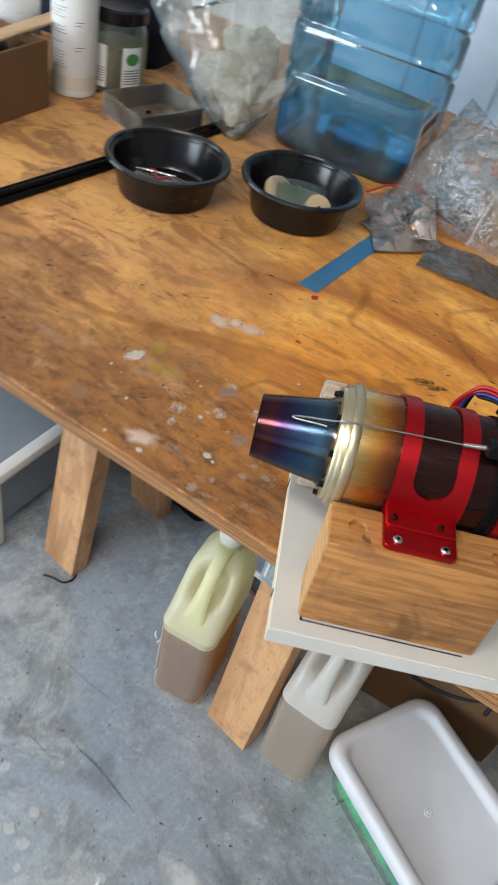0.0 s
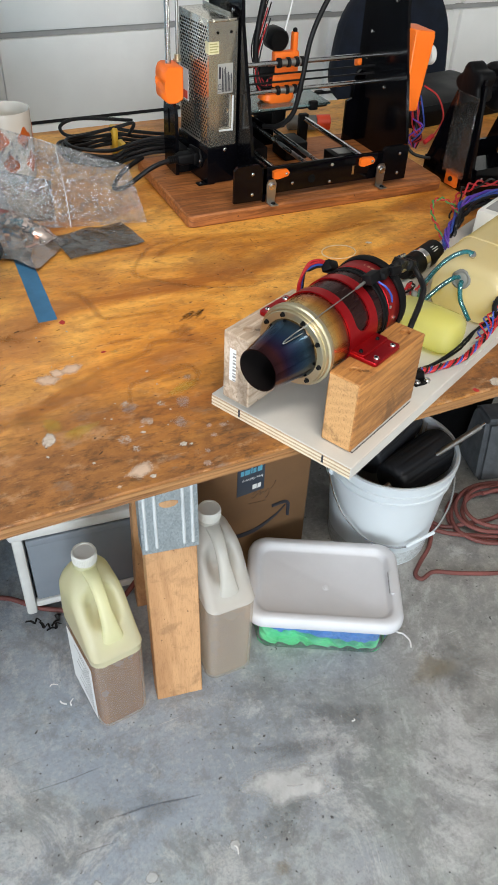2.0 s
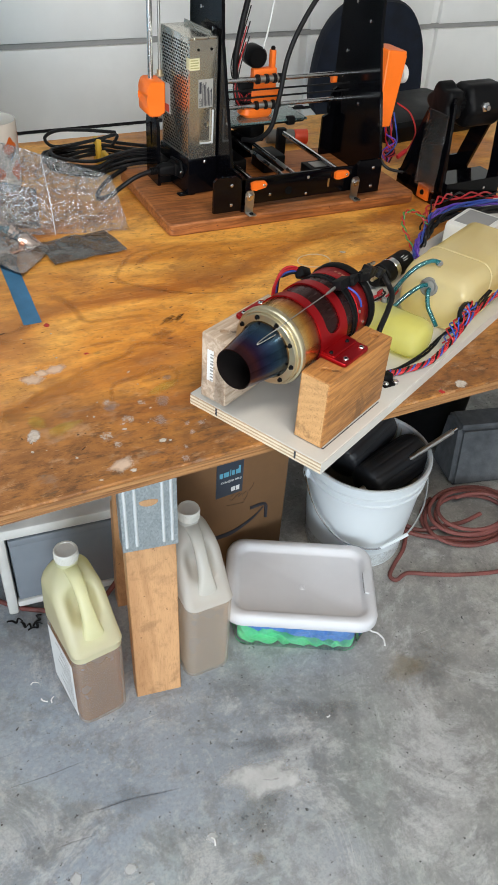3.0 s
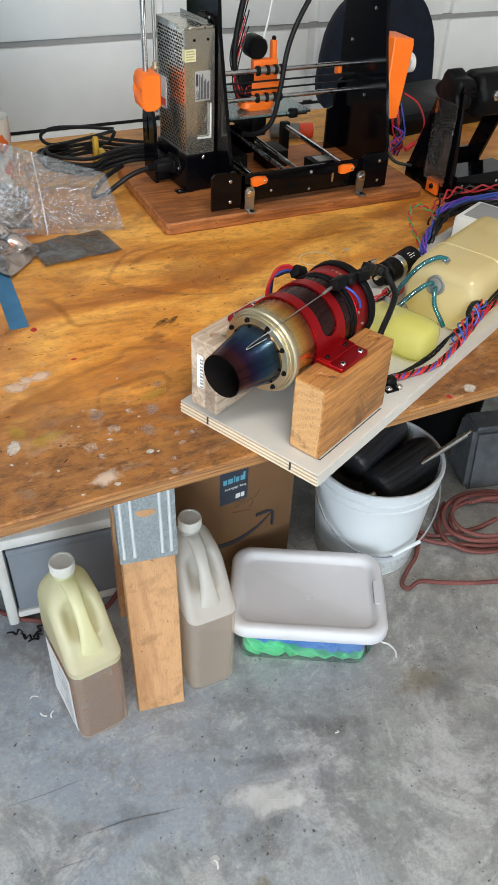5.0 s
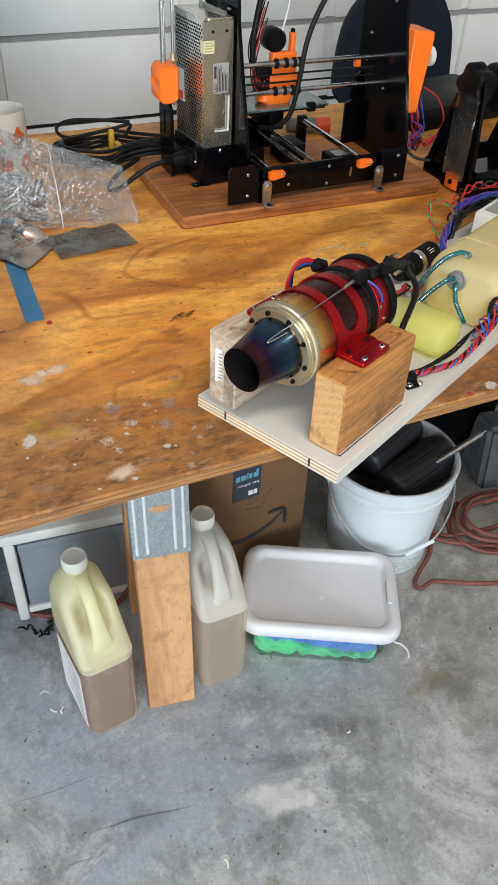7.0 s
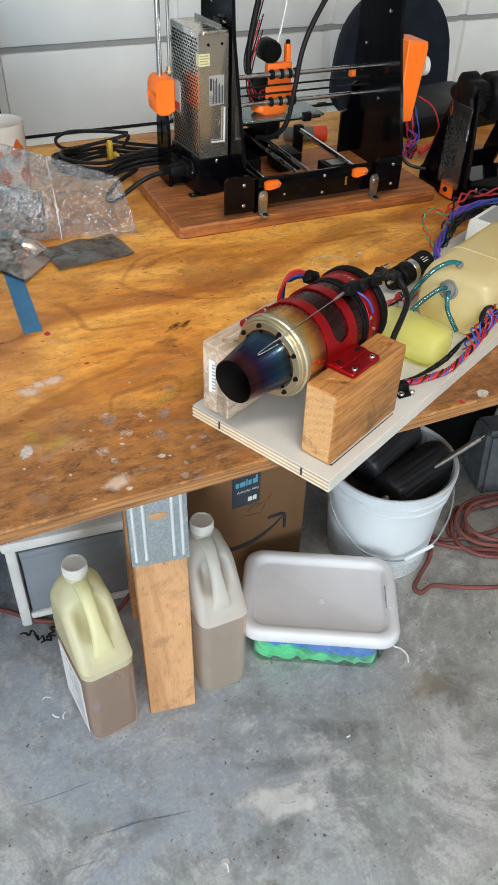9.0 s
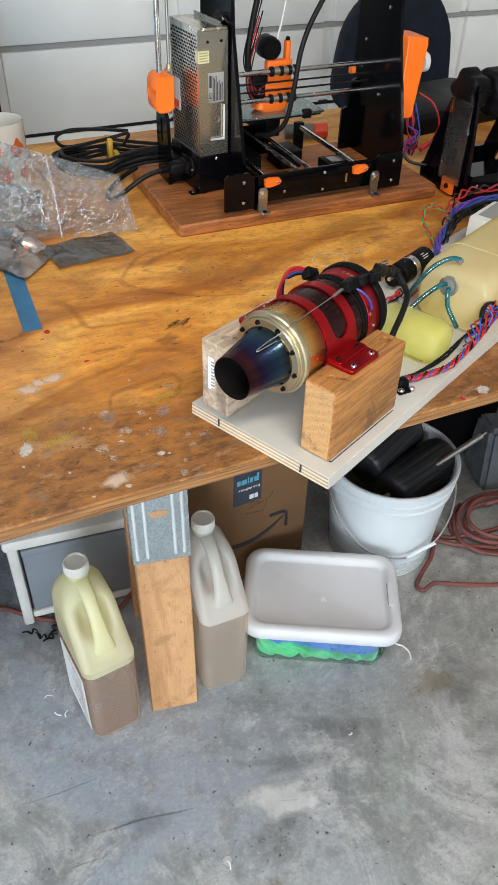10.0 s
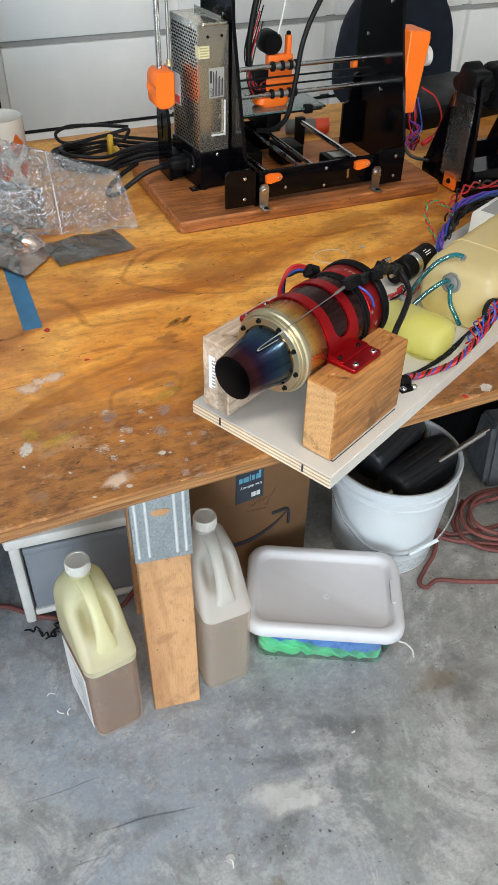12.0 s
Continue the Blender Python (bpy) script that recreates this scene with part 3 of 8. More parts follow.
def spline(points, n=8):
    """Points of a smooth curve through the given ones."""
    p = [Vector(q) for q in points]
    p = [p[0] * 2 - p[1]] + p + [p[-1] * 2 - p[-2]]
    out = []
    for i in range(1, len(p) - 2):
        for k in range(n):
            t = k / n
            a, b, c, d = p[i - 1], p[i], p[i + 1], p[i + 2]
            out.append(0.5 * ((2 * b) + (c - a) * t + (2 * a - 5 * b + 4 * c - d) * t * t + (3 * b - a - 3 * c + d) * t ** 3))
    out.append(p[-2])
    return out


def add_tube(bm, path, r, seg=8, flat=1.0):
    """A tube along a path; r is one radius or a list of radii spread evenly along it."""
    rings, side, radii = [], None, r
    for i, p in enumerate(path):
        if isinstance(radii, (list, tuple)):
            f = i / (len(path) - 1) * (len(radii) - 1)
            k = min(int(f), len(radii) - 2)
            r = radii[k] + (radii[k + 1] - radii[k]) * (f - k)
        d = (path[min(i + 1, len(path) - 1)] - path[max(i - 1, 0)]).normalized()
        if side is None:
            side = d.cross(Vector((0.13, 0.31, 0.94))).normalized()
        side = (side - d * side.dot(d)).normalized()
        up = d.cross(side)
        rings.append([p + r * (math.cos(a) * side + flat * math.sin(a) * up) for a in (2 * math.pi * k / seg for k in range(seg))])
    add_rings(bm, rings)


def tube(points, r, seg=8, n=8, flat=1.0):
    bm = bmesh.new()
    add_tube(bm, spline(points, n), r, seg, flat)
    return bm


def round_rect(w, d, r, z, cx=0.0, cy=0.0, k=5):
    """Points of a rounded rectangle at the height z."""
    r = min(r, w / 2 - 1e-4, d / 2 - 1e-4)
    pts = []
    for sx, sy, a0 in ((1, 1, 0), (-1, 1, 90), (-1, -1, 180), (1, -1, 270)):
        for i in range(k + 1):
            a = radians(a0 + 90 * i / k)
            pts.append((cx + sx * (w / 2 - r) + r * math.cos(a), cy + sy * (d / 2 - r) + r * math.sin(a), z))
    return pts


def loft(sections, cap0=True, cap1=True, k=5, m=None):
    bm = bmesh.new()
    add_rings(bm, [round_rect(*s, k=k) if len(s) <= 6 else s for s in sections], True, cap0, cap1)
    if m is not None:
        bm.transform(m)
    return bm


def crossing(poly, c, a):
    """Where a ray from c at angle a leaves a polygon."""
    d, best = (math.cos(a), math.sin(a)), None
    for (x0, y0), (x1, y1) in zip(poly, list(poly[1:]) + [poly[0]]):
        ex, ey = x1 - x0, y1 - y0
        det = ex * d[1] - ey * d[0]
        if abs(det) < 1e-12:
            continue
        s = ((x0 - c[0]) * ey - (y0 - c[1]) * ex) / -det
        q = (d[0] * (y0 - c[1]) - d[1] * (x0 - c[0])) / det
        if s > 0 and -1e-6 <= q <= 1 + 1e-6 and (best is None or s < best):
            best = s
    return c[0] + d[0] * best, c[1] + d[1] * best


def pierced(outline, opening, thick, m, taper=0.0):
    """A plate with one opening whose walls may slope inwards towards z = 0."""
    c = (sum(p[0] for p in opening) / len(opening), sum(p[1] for p in opening) / len(opening))
    angles = sorted({round(math.atan2(p[1] - c[1], p[0] - c[0]), 5) for p in list(outline) + list(opening)})
    bm = bmesh.new()
    loops = []
    for poly, h, k in ((opening, 0.0, 1 - taper), (outline, 0.0, 1.0), (outline, thick, 1.0), (opening, thick, 1.0)):
        loops.append([bm.verts.new((c[0] + (x - c[0]) * k, c[1] + (y - c[1]) * k, h)) for x, y in (crossing(poly, c, a) for a in angles)])
    for r0, r1 in zip(loops, loops[1:] + loops[:1]):
        for i in range(len(angles)):
            j = (i + 1) % len(angles)
            bm.faces.new((r0[i], r0[j], r1[j], r1[i]))
    bmesh.ops.recalc_face_normals(bm, faces=bm.faces[:])
    bm.transform(m)
    return bm


def plate(outline, thick, m=None, bevel=0.0):
    """A flat plate from an outline in the xy plane, raised by its thickness."""
    bm = bmesh.new()
    add_rings(bm, [[(x, y, 0) for x, y in outline], [(x, y, thick) for x, y in outline]])
    if bevel:
        bmesh.ops.bevel(bm, geom=[e for e in bm.edges], offset=bevel, segments=1, affect="EDGES")
    if m is not None:
        bm.transform(m)
    return bm


def blob(rx, ry, thick=0.0005, seg=26, rough=0.25, seed=0):
    """A flat uneven mark on z = 0; its 'cover' value runs from 1 in the middle to 0 at the rim."""
    bm = bmesh.new()
    cover = bm.verts.layers.float.new("cover")
    rings = []
    for q, h, k0 in ((1.0, 0.0, 0.0), (0.82, thick * 0.5, 0.32), (0.62, thick, 0.7), (0.35, thick, 1.0), (0.05, thick, 1.0)):
        ring = []
        for i in range(seg):
            a = 2 * math.pi * i / seg
            k = 1 + rough * 1.6 * noise.noise((math.cos(a) * 1.7 + seed * 3.1, math.sin(a) * 1.7, seed * 1.7))
            v = bm.verts.new((rx * k * q * math.cos(a), ry * k * q * math.sin(a), h))
            v[cover] = k0
            ring.append(v)
        rings.append(ring)
    for r0, r1 in zip(rings, rings[1:]):
        for i in range(seg):
            j = (i + 1) % seg
            bm.faces.new((r0[i], r0[j], r1[j], r1[i]))
    bm.faces.new(rings[-1])
    return bm


def smear(points, wide, thick=0.0004, seed=0):
    """A soft-edged streak along a curve on the ground plane of its points."""
    bm = bmesh.new()
    cover = bm.verts.layers.float.new("cover")
    path = spline(points, 8)
    rows = []
    for i, p in enumerate(path):
        d = (path[min(i + 1, len(path) - 1)] - path[max(i - 1, 0)]).normalized()
        s = Vector((-d.y, d.x, 0))
        t = i / (len(path) - 1)
        end = min(1.0, 6 * t, 6 * (1 - t))
        w = wide * (0.7 + 0.6 * noise.noise((t * 4, seed * 2.7, 0.3))) * (0.4 + 0.6 * end)
        row = []
        for q, k in ((-1, 0.0), (-0.45, 0.55), (0, 0.8), (0.45, 0.55), (1, 0.0)):
            v = bm.verts.new(p + s * (w * q) + Vector((0, 0, thick * (1 - abs(q)))))
            v[cover] = k * end
            row.append(v)
        rows.append(row)
    for r0, r1 in zip(rows, rows[1:]):
        for a, b, c, d in zip(r0, r0[1:], r1[1:], r1):
            bm.faces.new((a, b, c, d))
    return bm


def sheet(corners, nx, ny, amount, seed=0, freq=18.0, bulge=0.0):
    """A crumpled sheet between four corners (in ring order)."""
    a, b, c, d = (Vector(q) for q in corners)
    nrm = (b - a).cross(d - a).normalized()
    bm = bmesh.new()
    grid = []
    for j in range(ny + 1):
        row = []
        for i in range(nx + 1):
            u, v = i / nx, j / ny
            p = a.lerp(b, u).lerp(d.lerp(c, u), v)
            k = noise.fractal(p * freq + Vector((seed, seed * 2.3, 0)), 0.7, 2.0, 4) + 0.6 * (1 - abs(2 * (noise.noise(p * freq * 0.6 + Vector((0, 0, seed))) * 0.5 + 0.5) - 1))
            p = p + nrm * (amount * k + bulge * math.sin(math.pi * u) * math.sin(math.pi * v))
            row.append(bm.verts.new(p))
        grid.append(row)
    for j in range(ny):
        for i in range(nx):
            bm.faces.new((grid[j][i], grid[j][i + 1], grid[j + 1][i + 1], grid[j + 1][i]))
    return bm


# ---- the room ----
TOP = 0.805  # table top
DOOR_Y = 1.70
X0, X1, Y0, CEIL = -3.0, 3.4, -3.9, 2.6


def build_room():
    tagged(part("floor", box(X0 - 0.2, X1 + 0.2, Y0 - 1.5, DOOR_Y + 0.3, -0.1, 0.0), "floor"), "grey stained concrete garage floor with pale paint spots", "floor", kind="structure")
    tagged(part("ceiling", box(X0 - 0.2, X1 + 0.2, Y0 - 0.2, DOOR_Y + 0.3, CEIL, CEIL + 0.1), "ceiling"), "off-white painted garage ceiling", "ceiling", kind="structure")
    tagged(part("wall_east", box(X1, X1 + 0.15, Y0, DOOR_Y + 0.2, 0, CEIL), "wall"), "plain painted garage side wall", "wall", kind="structure")
    # the west wall, out of view, with an opening added at the fill light
    bm = bmesh.new()
    for a in ((Y0, -1.60, 0, CEIL), (-0.10, DOOR_Y + 0.2, 0, CEIL), (-1.60, -0.10, 0, 1.1), (-1.60, -0.10, 2.3, CEIL)):
        add_box(bm, X0 - 0.15, X0, a[0], a[1], a[2], a[3])
    tagged(part("wall_west", bm, "wall"), "plain painted garage side wall with an added opening for fill light", "wall", kind="structure")
    # the wall behind the camera with its open vehicle doorway
    bm = bmesh.new()
    for a in ((X0, -2.6, 0, CEIL), (2.0, X1, 0, CEIL), (-2.6, 2.0, 2.25, CEIL)):
        add_box(bm, a[0], a[1], Y0 - 0.15, Y0, a[2], a[3])
    tagged(part("wall_south", bm, "wall"), "plain garage wall with a wide open vehicle doorway", "wall", kind="structure")
    bm = bmesh.new()
    add_box(bm, X0, 0.13, DOOR_Y + 0.03, DOOR_Y + 0.2, 0, CEIL)
    add_box(bm, 0.13, X1, DOOR_Y + 0.10, DOOR_Y + 0.2, 0, CEIL)
    tagged(part("wall_north", bm, "wall"), "garage wall behind the closed sectional door", "wall", kind="structure")


def build_garage_door():
    """White sectional door: sections with pressed panels, each panel a raised field in a sunk rim."""
    door = thing("door_1", label="white painted sectional garage door with pressed panels", category="garage door", kind="structure")
    bm = box(0.138, X1 - 0.02, DOOR_Y + 0.016, DOOR_Y + 0.05, 0.0, 2.3)
    part("door_leaf", bm, "door", door)
    part("joint_gap", box(0.15, X1 - 0.02, DOOR_Y + 0.001, DOOR_Y + 0.016, 0.6125, 0.6215), "gap", door, "dark joint between door sections")
    pitch, wide = 0.498, 0.463
    rows = ((0.02, 0.20), (0.215, 0.405), (0.42, 0.6120), (0.6220, 0.833), (0.849, 1.046), (1.062, 1.26), (1.29, 1.49), (1.505, 1.71), (1.73, 1.93))
    # grey strips put in as the shade of the open joints
    for (_, below), (above, _) in zip(rows, rows[1:]):
        if above - below > 0.012:
            part("joint_shade_strip", box(0.15, X1 - 0.03, DOOR_Y + 0.007, DOOR_Y + 0.016, below + 0.0006, above - 0.0006), "joint_shade", door, "grey strip for the shade in a door joint")
    for z0, z1 in rows:
        x = 1.189 - 2 * pitch
        while x < X1 - 0.1:
            a, b = max(x, 0.143), min(x + wide, X1 - 0.03)
            if b - a > 0.05:
                part("door_panel", box(a, b, DOOR_Y - 0.003, DOOR_Y + 0.016, z0, z1, bevel=0.0028, seg=2), "door", door)
            x += pitch
    return door


# ---- the workbench and its trestle ----
def build_table():
    table = thing("workbench_top", Matrix.Translation((0, 0, 0)), "worn stained plywood sheet used as a workbench top", "table")
    part("tabletop", box(-1.02, 1.42, 0.0, 1.07, TOP - 0.0155, TOP, bevel=0.0025, seg=3), "table", table)
    for z0, z1 in ((0.0150, 0.0090), (0.0090, 0.0028)):
        part("edge_veneer", box(-1.02, 1.42, -0.0010 - 0.0004 * (z0 > 0.012), 0.0, TOP - z0, TOP - z1 - 0.0002), "edge_wood", table, "dirty veneer layer in the front edge")
    return table


def build_trestle(m):
    """Trestle of planks in folded steel brackets; x along its beam."""
    t = thing("sawhorse", m, "sawhorse of pine planks with galvanised steel brackets under the workbench", "sawhorse")
    top = TOP - 0.0157
    part("beam", box(-0.52, 0.52, -0.019, 0.019, top - 0.089, top, bevel=0.002), "lumber", t)
    for x, lean in ((0.234, 0.0), (-0.234, 0.03)):
        for side in (-1, 1):
            # a leg from the floor to the bracket
            foot, head = Vector((x, 0.134 if side > 0 else -0.096, 0.0)), Vector((x + lean, side * 0.022, top - 0.03))
            d = (head - foot).normalized()
            across = Vector((1, 0, 0))
            across = (across - d * across.dot(d)).normalized()
            out = d.cross(across)
            bm = bmesh.new()
            rings = []
            for p, level in ((foot, 0.0), (head, None)):
                ring = []
                for s, q in ((-1, -1), (1, -1), (1, 1), (-1, 1)):
                    c = p + across * (0.0445 * s) + out * (0.019 * q)
                    if level is not None:
                        c = c - d * (c.z / d.z)
                    ring.append(c)
                rings.append(ring)
            add_rings(bm, rings)
            bmesh.ops.bevel(bm, geom=list(bm.edges), offset=0.0015, segments=1, affect="EDGES")
            part("leg", bm, "lumber", t)
            # the folded bracket
            o = out if out.y * side > 0 else -out
            base = foot + d * 0.385
            m2 = Matrix((( *across, 0), (*d, 0), (*o, 0), (0, 0, 0, 1))).transposed()
            m2.translation = base + o * 0.0195
            br = part("bracket", box(-0.0465, 0.0465, 0.0, 0.37, 0.0, 0.0022, bevel=0.0008, seg=1, turn=m2), "galv", t, "galvanised steel bracket")
            bm = bmesh.new()
            for s in (-1, 1):
                add_box(bm, s * 0.0468 - 0.001, s * 0.0468 + 0.001, 0.0, 0.37, -0.038, 0.002, turn=m2)
            part("bracket_flange", bm, "galv", br)
            bm = bmesh.new()
            for xr in (-0.040, -0.023, 0.023, 0.038):
                add_rod(bm, m2 @ Vector((xr, 0.012, 0.0024)), m2 @ Vector((xr, 0.150, 0.0024)), 0.0030, seg=10)
            # ribs get the lighter zinc, so their highlight is painted on
            part("pressed_rib", bm, "glint_zinc", br)
            outline = [(0.016 * math.cos(a), 0.103 + (0.010 if math.sin(a) < 0 else 0.004) * math.sin(a)) for a in (2 * math.pi * i / 18 for i in range(18))]
            part("slot", plate(outline, 0.0006, m=m2 @ Matrix.Translation((0, 0, 0.0022))), "lumber", br)
    return t


# ---- engine on its board ----
BOARD = pose(0.197, -0.072, TOP, 0, 0, 25.3)


def build_base_board():
    b = thing("engine_board", BOARD, "white-faced plywood board with bare layered edges on the workbench", "board")
    part("face_sheet", box(0, 0.95, 0, 0.193, 0.0138, 0.0152, bevel=0.0005, seg=1), "cream", b, "off-white top face")
    for i in range(6):
        inset = 0.0004 * (i % 2)
        part("veneer", box(inset, 0.95 - inset, inset, 0.193 - inset, 0.0023 * i, 0.0023 * (i + 1)), "veneer_a" if i % 2 == 0 else "veneer_b", b)
    part("edge_band", box(0.0, 0.95, -0.0012, -0.0002, 0.0004, 0.0150), "cream", b, "painted long edge")
    for v in (0.034, 0.150):
        part("edge_mark", box(-0.0007, 0.0, v, v + 0.0022, 0.003, 0.013), "ink", b, "short black pencil mark")
    part("pencil_line", box(0.0215, 0.143, 0.0122, 0.0134, 0.01515, 0.0155), "ink", b, "black marker line round the block")
    part("pencil_line", box(0.0215, 0.0232, 0.0122, 0.024, 0.01515, 0.0155), "ink", b, "black marker line round the block")
    part("red_mark", box(0.004, 0.0225, 0.033, 0.0345, 0.01515, 0.0154), "paint_red", b)
    return b


def build_block(name, u0, u1, v0, v1, material, label, marked=False):
    blk = thing(name, BOARD @ Matrix.Translation((u0, v0, 0.0154)), label, "wood block", "mounting blocks")
    L, W, H = u1 - u0, v1 - v0, 0.0885
    bm = box(0, L, 0, W, 0, H, bevel=0.0018, seg=2)
    # two shallow bores in the top face
    top = max(bm.faces, key=lambda f: f.calc_center_median().z)
    x0, x1, y0, y1 = (pick(v.co[a] for v in top.verts) for a in (0, 1) for pick in (min, max))
    bmesh.ops.delete(bm, geom=[top], context="FACES_ONLY")
    half, holes = 0.0085, (0.019, L - 0.013)
    xs = [x0, holes[0] - half, holes[0] + half, holes[1] - half, holes[1] + half, x1]
    ys = [y0, W / 2 - half, W / 2 + half, y1]
    for i in range(5):
        for k in range(3):
            if i in (1, 3) and k == 1:
                u = holes[i // 2]
                turns = [math.pi / 4 + 2 * math.pi * q / 24 for q in range(24)]
                stretch = [half / max(abs(math.cos(t)), abs(math.sin(t))) for t in turns]
                add_rings(bm, [[(u + q * math.cos(t), W / 2 + q * math.sin(t), H) for t, q in zip(turns, stretch)]] + [[(u + r * math.cos(t), W / 2 + r * math.sin(t), z) for t in turns] for r, z in ((0.0064, H), (0.0060, H - 0.0010), (0.0059, H - 0.0035))], True, False, True)
            else:
                bm.faces.new([bm.verts.new((x, y, H)) for x, y in ((xs[i], ys[k]), (xs[i + 1], ys[k]), (xs[i + 1], ys[k + 1]), (xs[i], ys[k + 1]))])
    bmesh.ops.remove_doubles(bm, verts=bm.verts[:], dist=0.00002)
    part("timber", bm, material, blk, smooth=24)
    part("end_grain", box(-0.0006, 0.0, 0.0018, W - 0.0018, 0.0018, H - 0.0018), "block_end" if material == "block" else material, blk, "sawn end grain")
    if marked:
        tag = part("paper_tag", box(-0.0012, -0.0006, 0.019, 0.028, 0.028, 0.070), "label", blk, "torn white printed sticker")
        for i in range(9):
            part("printed_bar", box(-0.0016, -0.0012, 0.0185, 0.0230, 0.029 + 0.0044 * i, 0.0305 + 0.0044 * i + 0.0008 * (i % 2)), "grey_ink", tag)
        part("paint_smear", box(-0.0012, -0.0006, 0.002, 0.016, 0.002, 0.050), "paint_white", blk, "white paint smeared on the end")
    return blk


AX_V, AX_Z, RAD = 0.0965, 0.115, 0.0435


def build_engine():
    """Small turbine lying along the board, nozzle overhanging its end."""
    e = thing("model_turbine", BOARD @ Matrix.Translation((0, AX_V, AX_Z)), "small jet turbine with blued nozzle, heat-tinted case and red clamp", "turbine")
    X = ALONG_X
    part("case", lathe([(RAD, 0.0255), (RAD, 0.130)], 64, m=X), "heat", e, "case tinted from straw gold to dark brown")
    part("rear_ring", lathe([(0.028, 0.0165), (0.0405, 0.0165), (0.0412, 0.0150), (0.0425, 0.0150), (0.0432, 0.0165), (0.0432, 0.0190), (0.0452, 0.0198), (0.0456, 0.0208), (0.0456, 0.0240), (0.0450, 0.0252), (0.0440, 0.0262), (0.0434, 0.0266)], 64, False, False, m=X), "ring", e, "dull straw-coloured flange rings")
    part("inner_step", lathe([(0.030, 0.0118), (0.0402, 0.0118), (0.0408, 0.0126), (0.0408, 0.0178)], 48, False, False, m=X), "ring", e)
    part("nozzle", lathe([(0.0222, -0.0415), (0.0229, -0.0415), (0.0305, 0.006), (0.0325, 0.009), (0.0330, 0.012)], 56, False, False, m=X), "nozzle", e, "cone tinted blue and violet by heat")
    part("nozzle_inside", lathe([(0.0220, -0.0413), (0.0295, 0.005), (0.0295, 0.012)], 48, False, True, m=X), "nozzle_black", e)
    for i in range(9):
        a = radians(20 + 40 * i)
        y, z = 0.0371 * math.sin(a), 0.0371 * math.cos(a)
        part("flange_bolt", lathe([(0.0012, 0), (0.0021, 0.0003), (0.0021, 0.0026), (0.0028, 0.0028), (0.0028, 0.0032)], 10, m=Matrix.Translation((0.0088, y, z)) @ X), "matte_black", e)
    # clamp: two bands joined at both flanges
    th0, th1 = -112, 112
    bands = []
    for u0, u1 in ((0.0545, 0.0665), (0.0935, 0.1055)):
        bm = bmesh.new()
        rings = []
        for i in range(81):
            a = radians(th0 + (th1 - th0) * i / 80)
            s, c = math.sin(a), math.cos(a)
            swell = 0.0136 * (1 - math.sqrt(1 - min(1.0, max(0.0, (abs(th0 + (th1 - th0) * i / 80) - 60) / 18)) ** 2))
            ua, ub = (u0, u1 + swell) if u0 < 0.08 else (u0 - swell, u1)
            r0, r1 = RAD + 0.0003, RAD + 0.0021
            rings.append([(ua, r0 * s, r0 * c), (ub, r0 * s, r0 * c), (ub, r1 * s, r1 * c), (ua, r1 * s, r1 * c)])
        add_rings(bm, rings)
        bands.append(part("clamp_band", bm, "red", e, "red anodised clamp band"))
    for side in (-1, 1):
        y0, y1 = sorted((side * 0.0405, side * 0.0772))
        fl = part("clamp_flange", loft([(0.0490, y1 - y0 - 0.001, 0.004, -0.0105, 0.080, (y0 + y1) / 2), (0.0498, y1 - y0, 0.0045, -0.0098, 0.080, (y0 + y1) / 2), (0.0498, y1 - y0, 0.0045, -0.0068, 0.080, (y0 + y1) / 2), (0.0490, y1 - y0 - 0.001, 0.004, -0.0060, 0.080, (y0 + y1) / 2)]), "red", e, "red anodised mounting flange")
        f0, f1 = sorted((side * 0.0420, side * 0.0612))
        part("upper_fold", loft([(0.0480, f1 - f0, 0.003, -0.0062, 0.080, (f0 + f1) / 2), (0.0480, f1 - f0, 0.003, -0.0042, 0.080, (f0 + f1) / 2), (0.0470, f1 - f0 - 0.001, 0.0025, -0.0036, 0.080, (f0 + f1) / 2)]), "red", fl)
        for u in (0.0615, 0.0935):
            for y, r in ((0.054, 0.0022), (0.071, 0.0034)):
                yy = side * y
                part("screw", lathe([(r, 0), (r, 0.0012), (r * 0.7, 0.0022)], 14, m=Matrix.Translation((u + (0.003 if y > 0.06 else 0), yy, -0.0061 if y > 0.06 else -0.0037))), "steel" if y > 0.06 else "matte_black", fl)
                part("screw_socket", lathe([(r * 0.42, 0), (r * 0.42, 0.0003)], 6, m=Matrix.Translation((u + (0.003 if y > 0.06 else 0), yy, -0.0039 if y > 0.06 else -0.0015))), "hole", fl)
    # red compressor cover with its printed marks and the black intake ring
    part("front_cover", lathe([(RAD - 0.0004, 0.1295), (RAD + 0.0012, 0.1305), (RAD + 0.0012, 0.151), (RAD - 0.001, 0.154)], 64, True, True, m=X), "red", e, "red anodised front cover")
    part("dark_band", lathe([(RAD + 0.0002, 0.1195), (RAD + 0.0014, 0.120), (RAD + 0.0014, 0.1225), (RAD + 0.0002, 0.123), (RAD + 0.0002, 0.1255), (RAD + 0.0014, 0.126), (RAD + 0.0014, 0.1285), (RAD + 0.0004, 0.129)], 64, False, False, m=X), "matte_black", e)
    part("intake_ring", lathe([(0.030, 0.153), (RAD + 0.0022, 0.153), (RAD + 0.0036, 0.155), (RAD + 0.0036, 0.162), (RAD + 0.001, 0.1645), (0.034, 0.1645), (0.030, 0.158)], 64, True, True, m=X), "matte_black", e, "black intake ring")
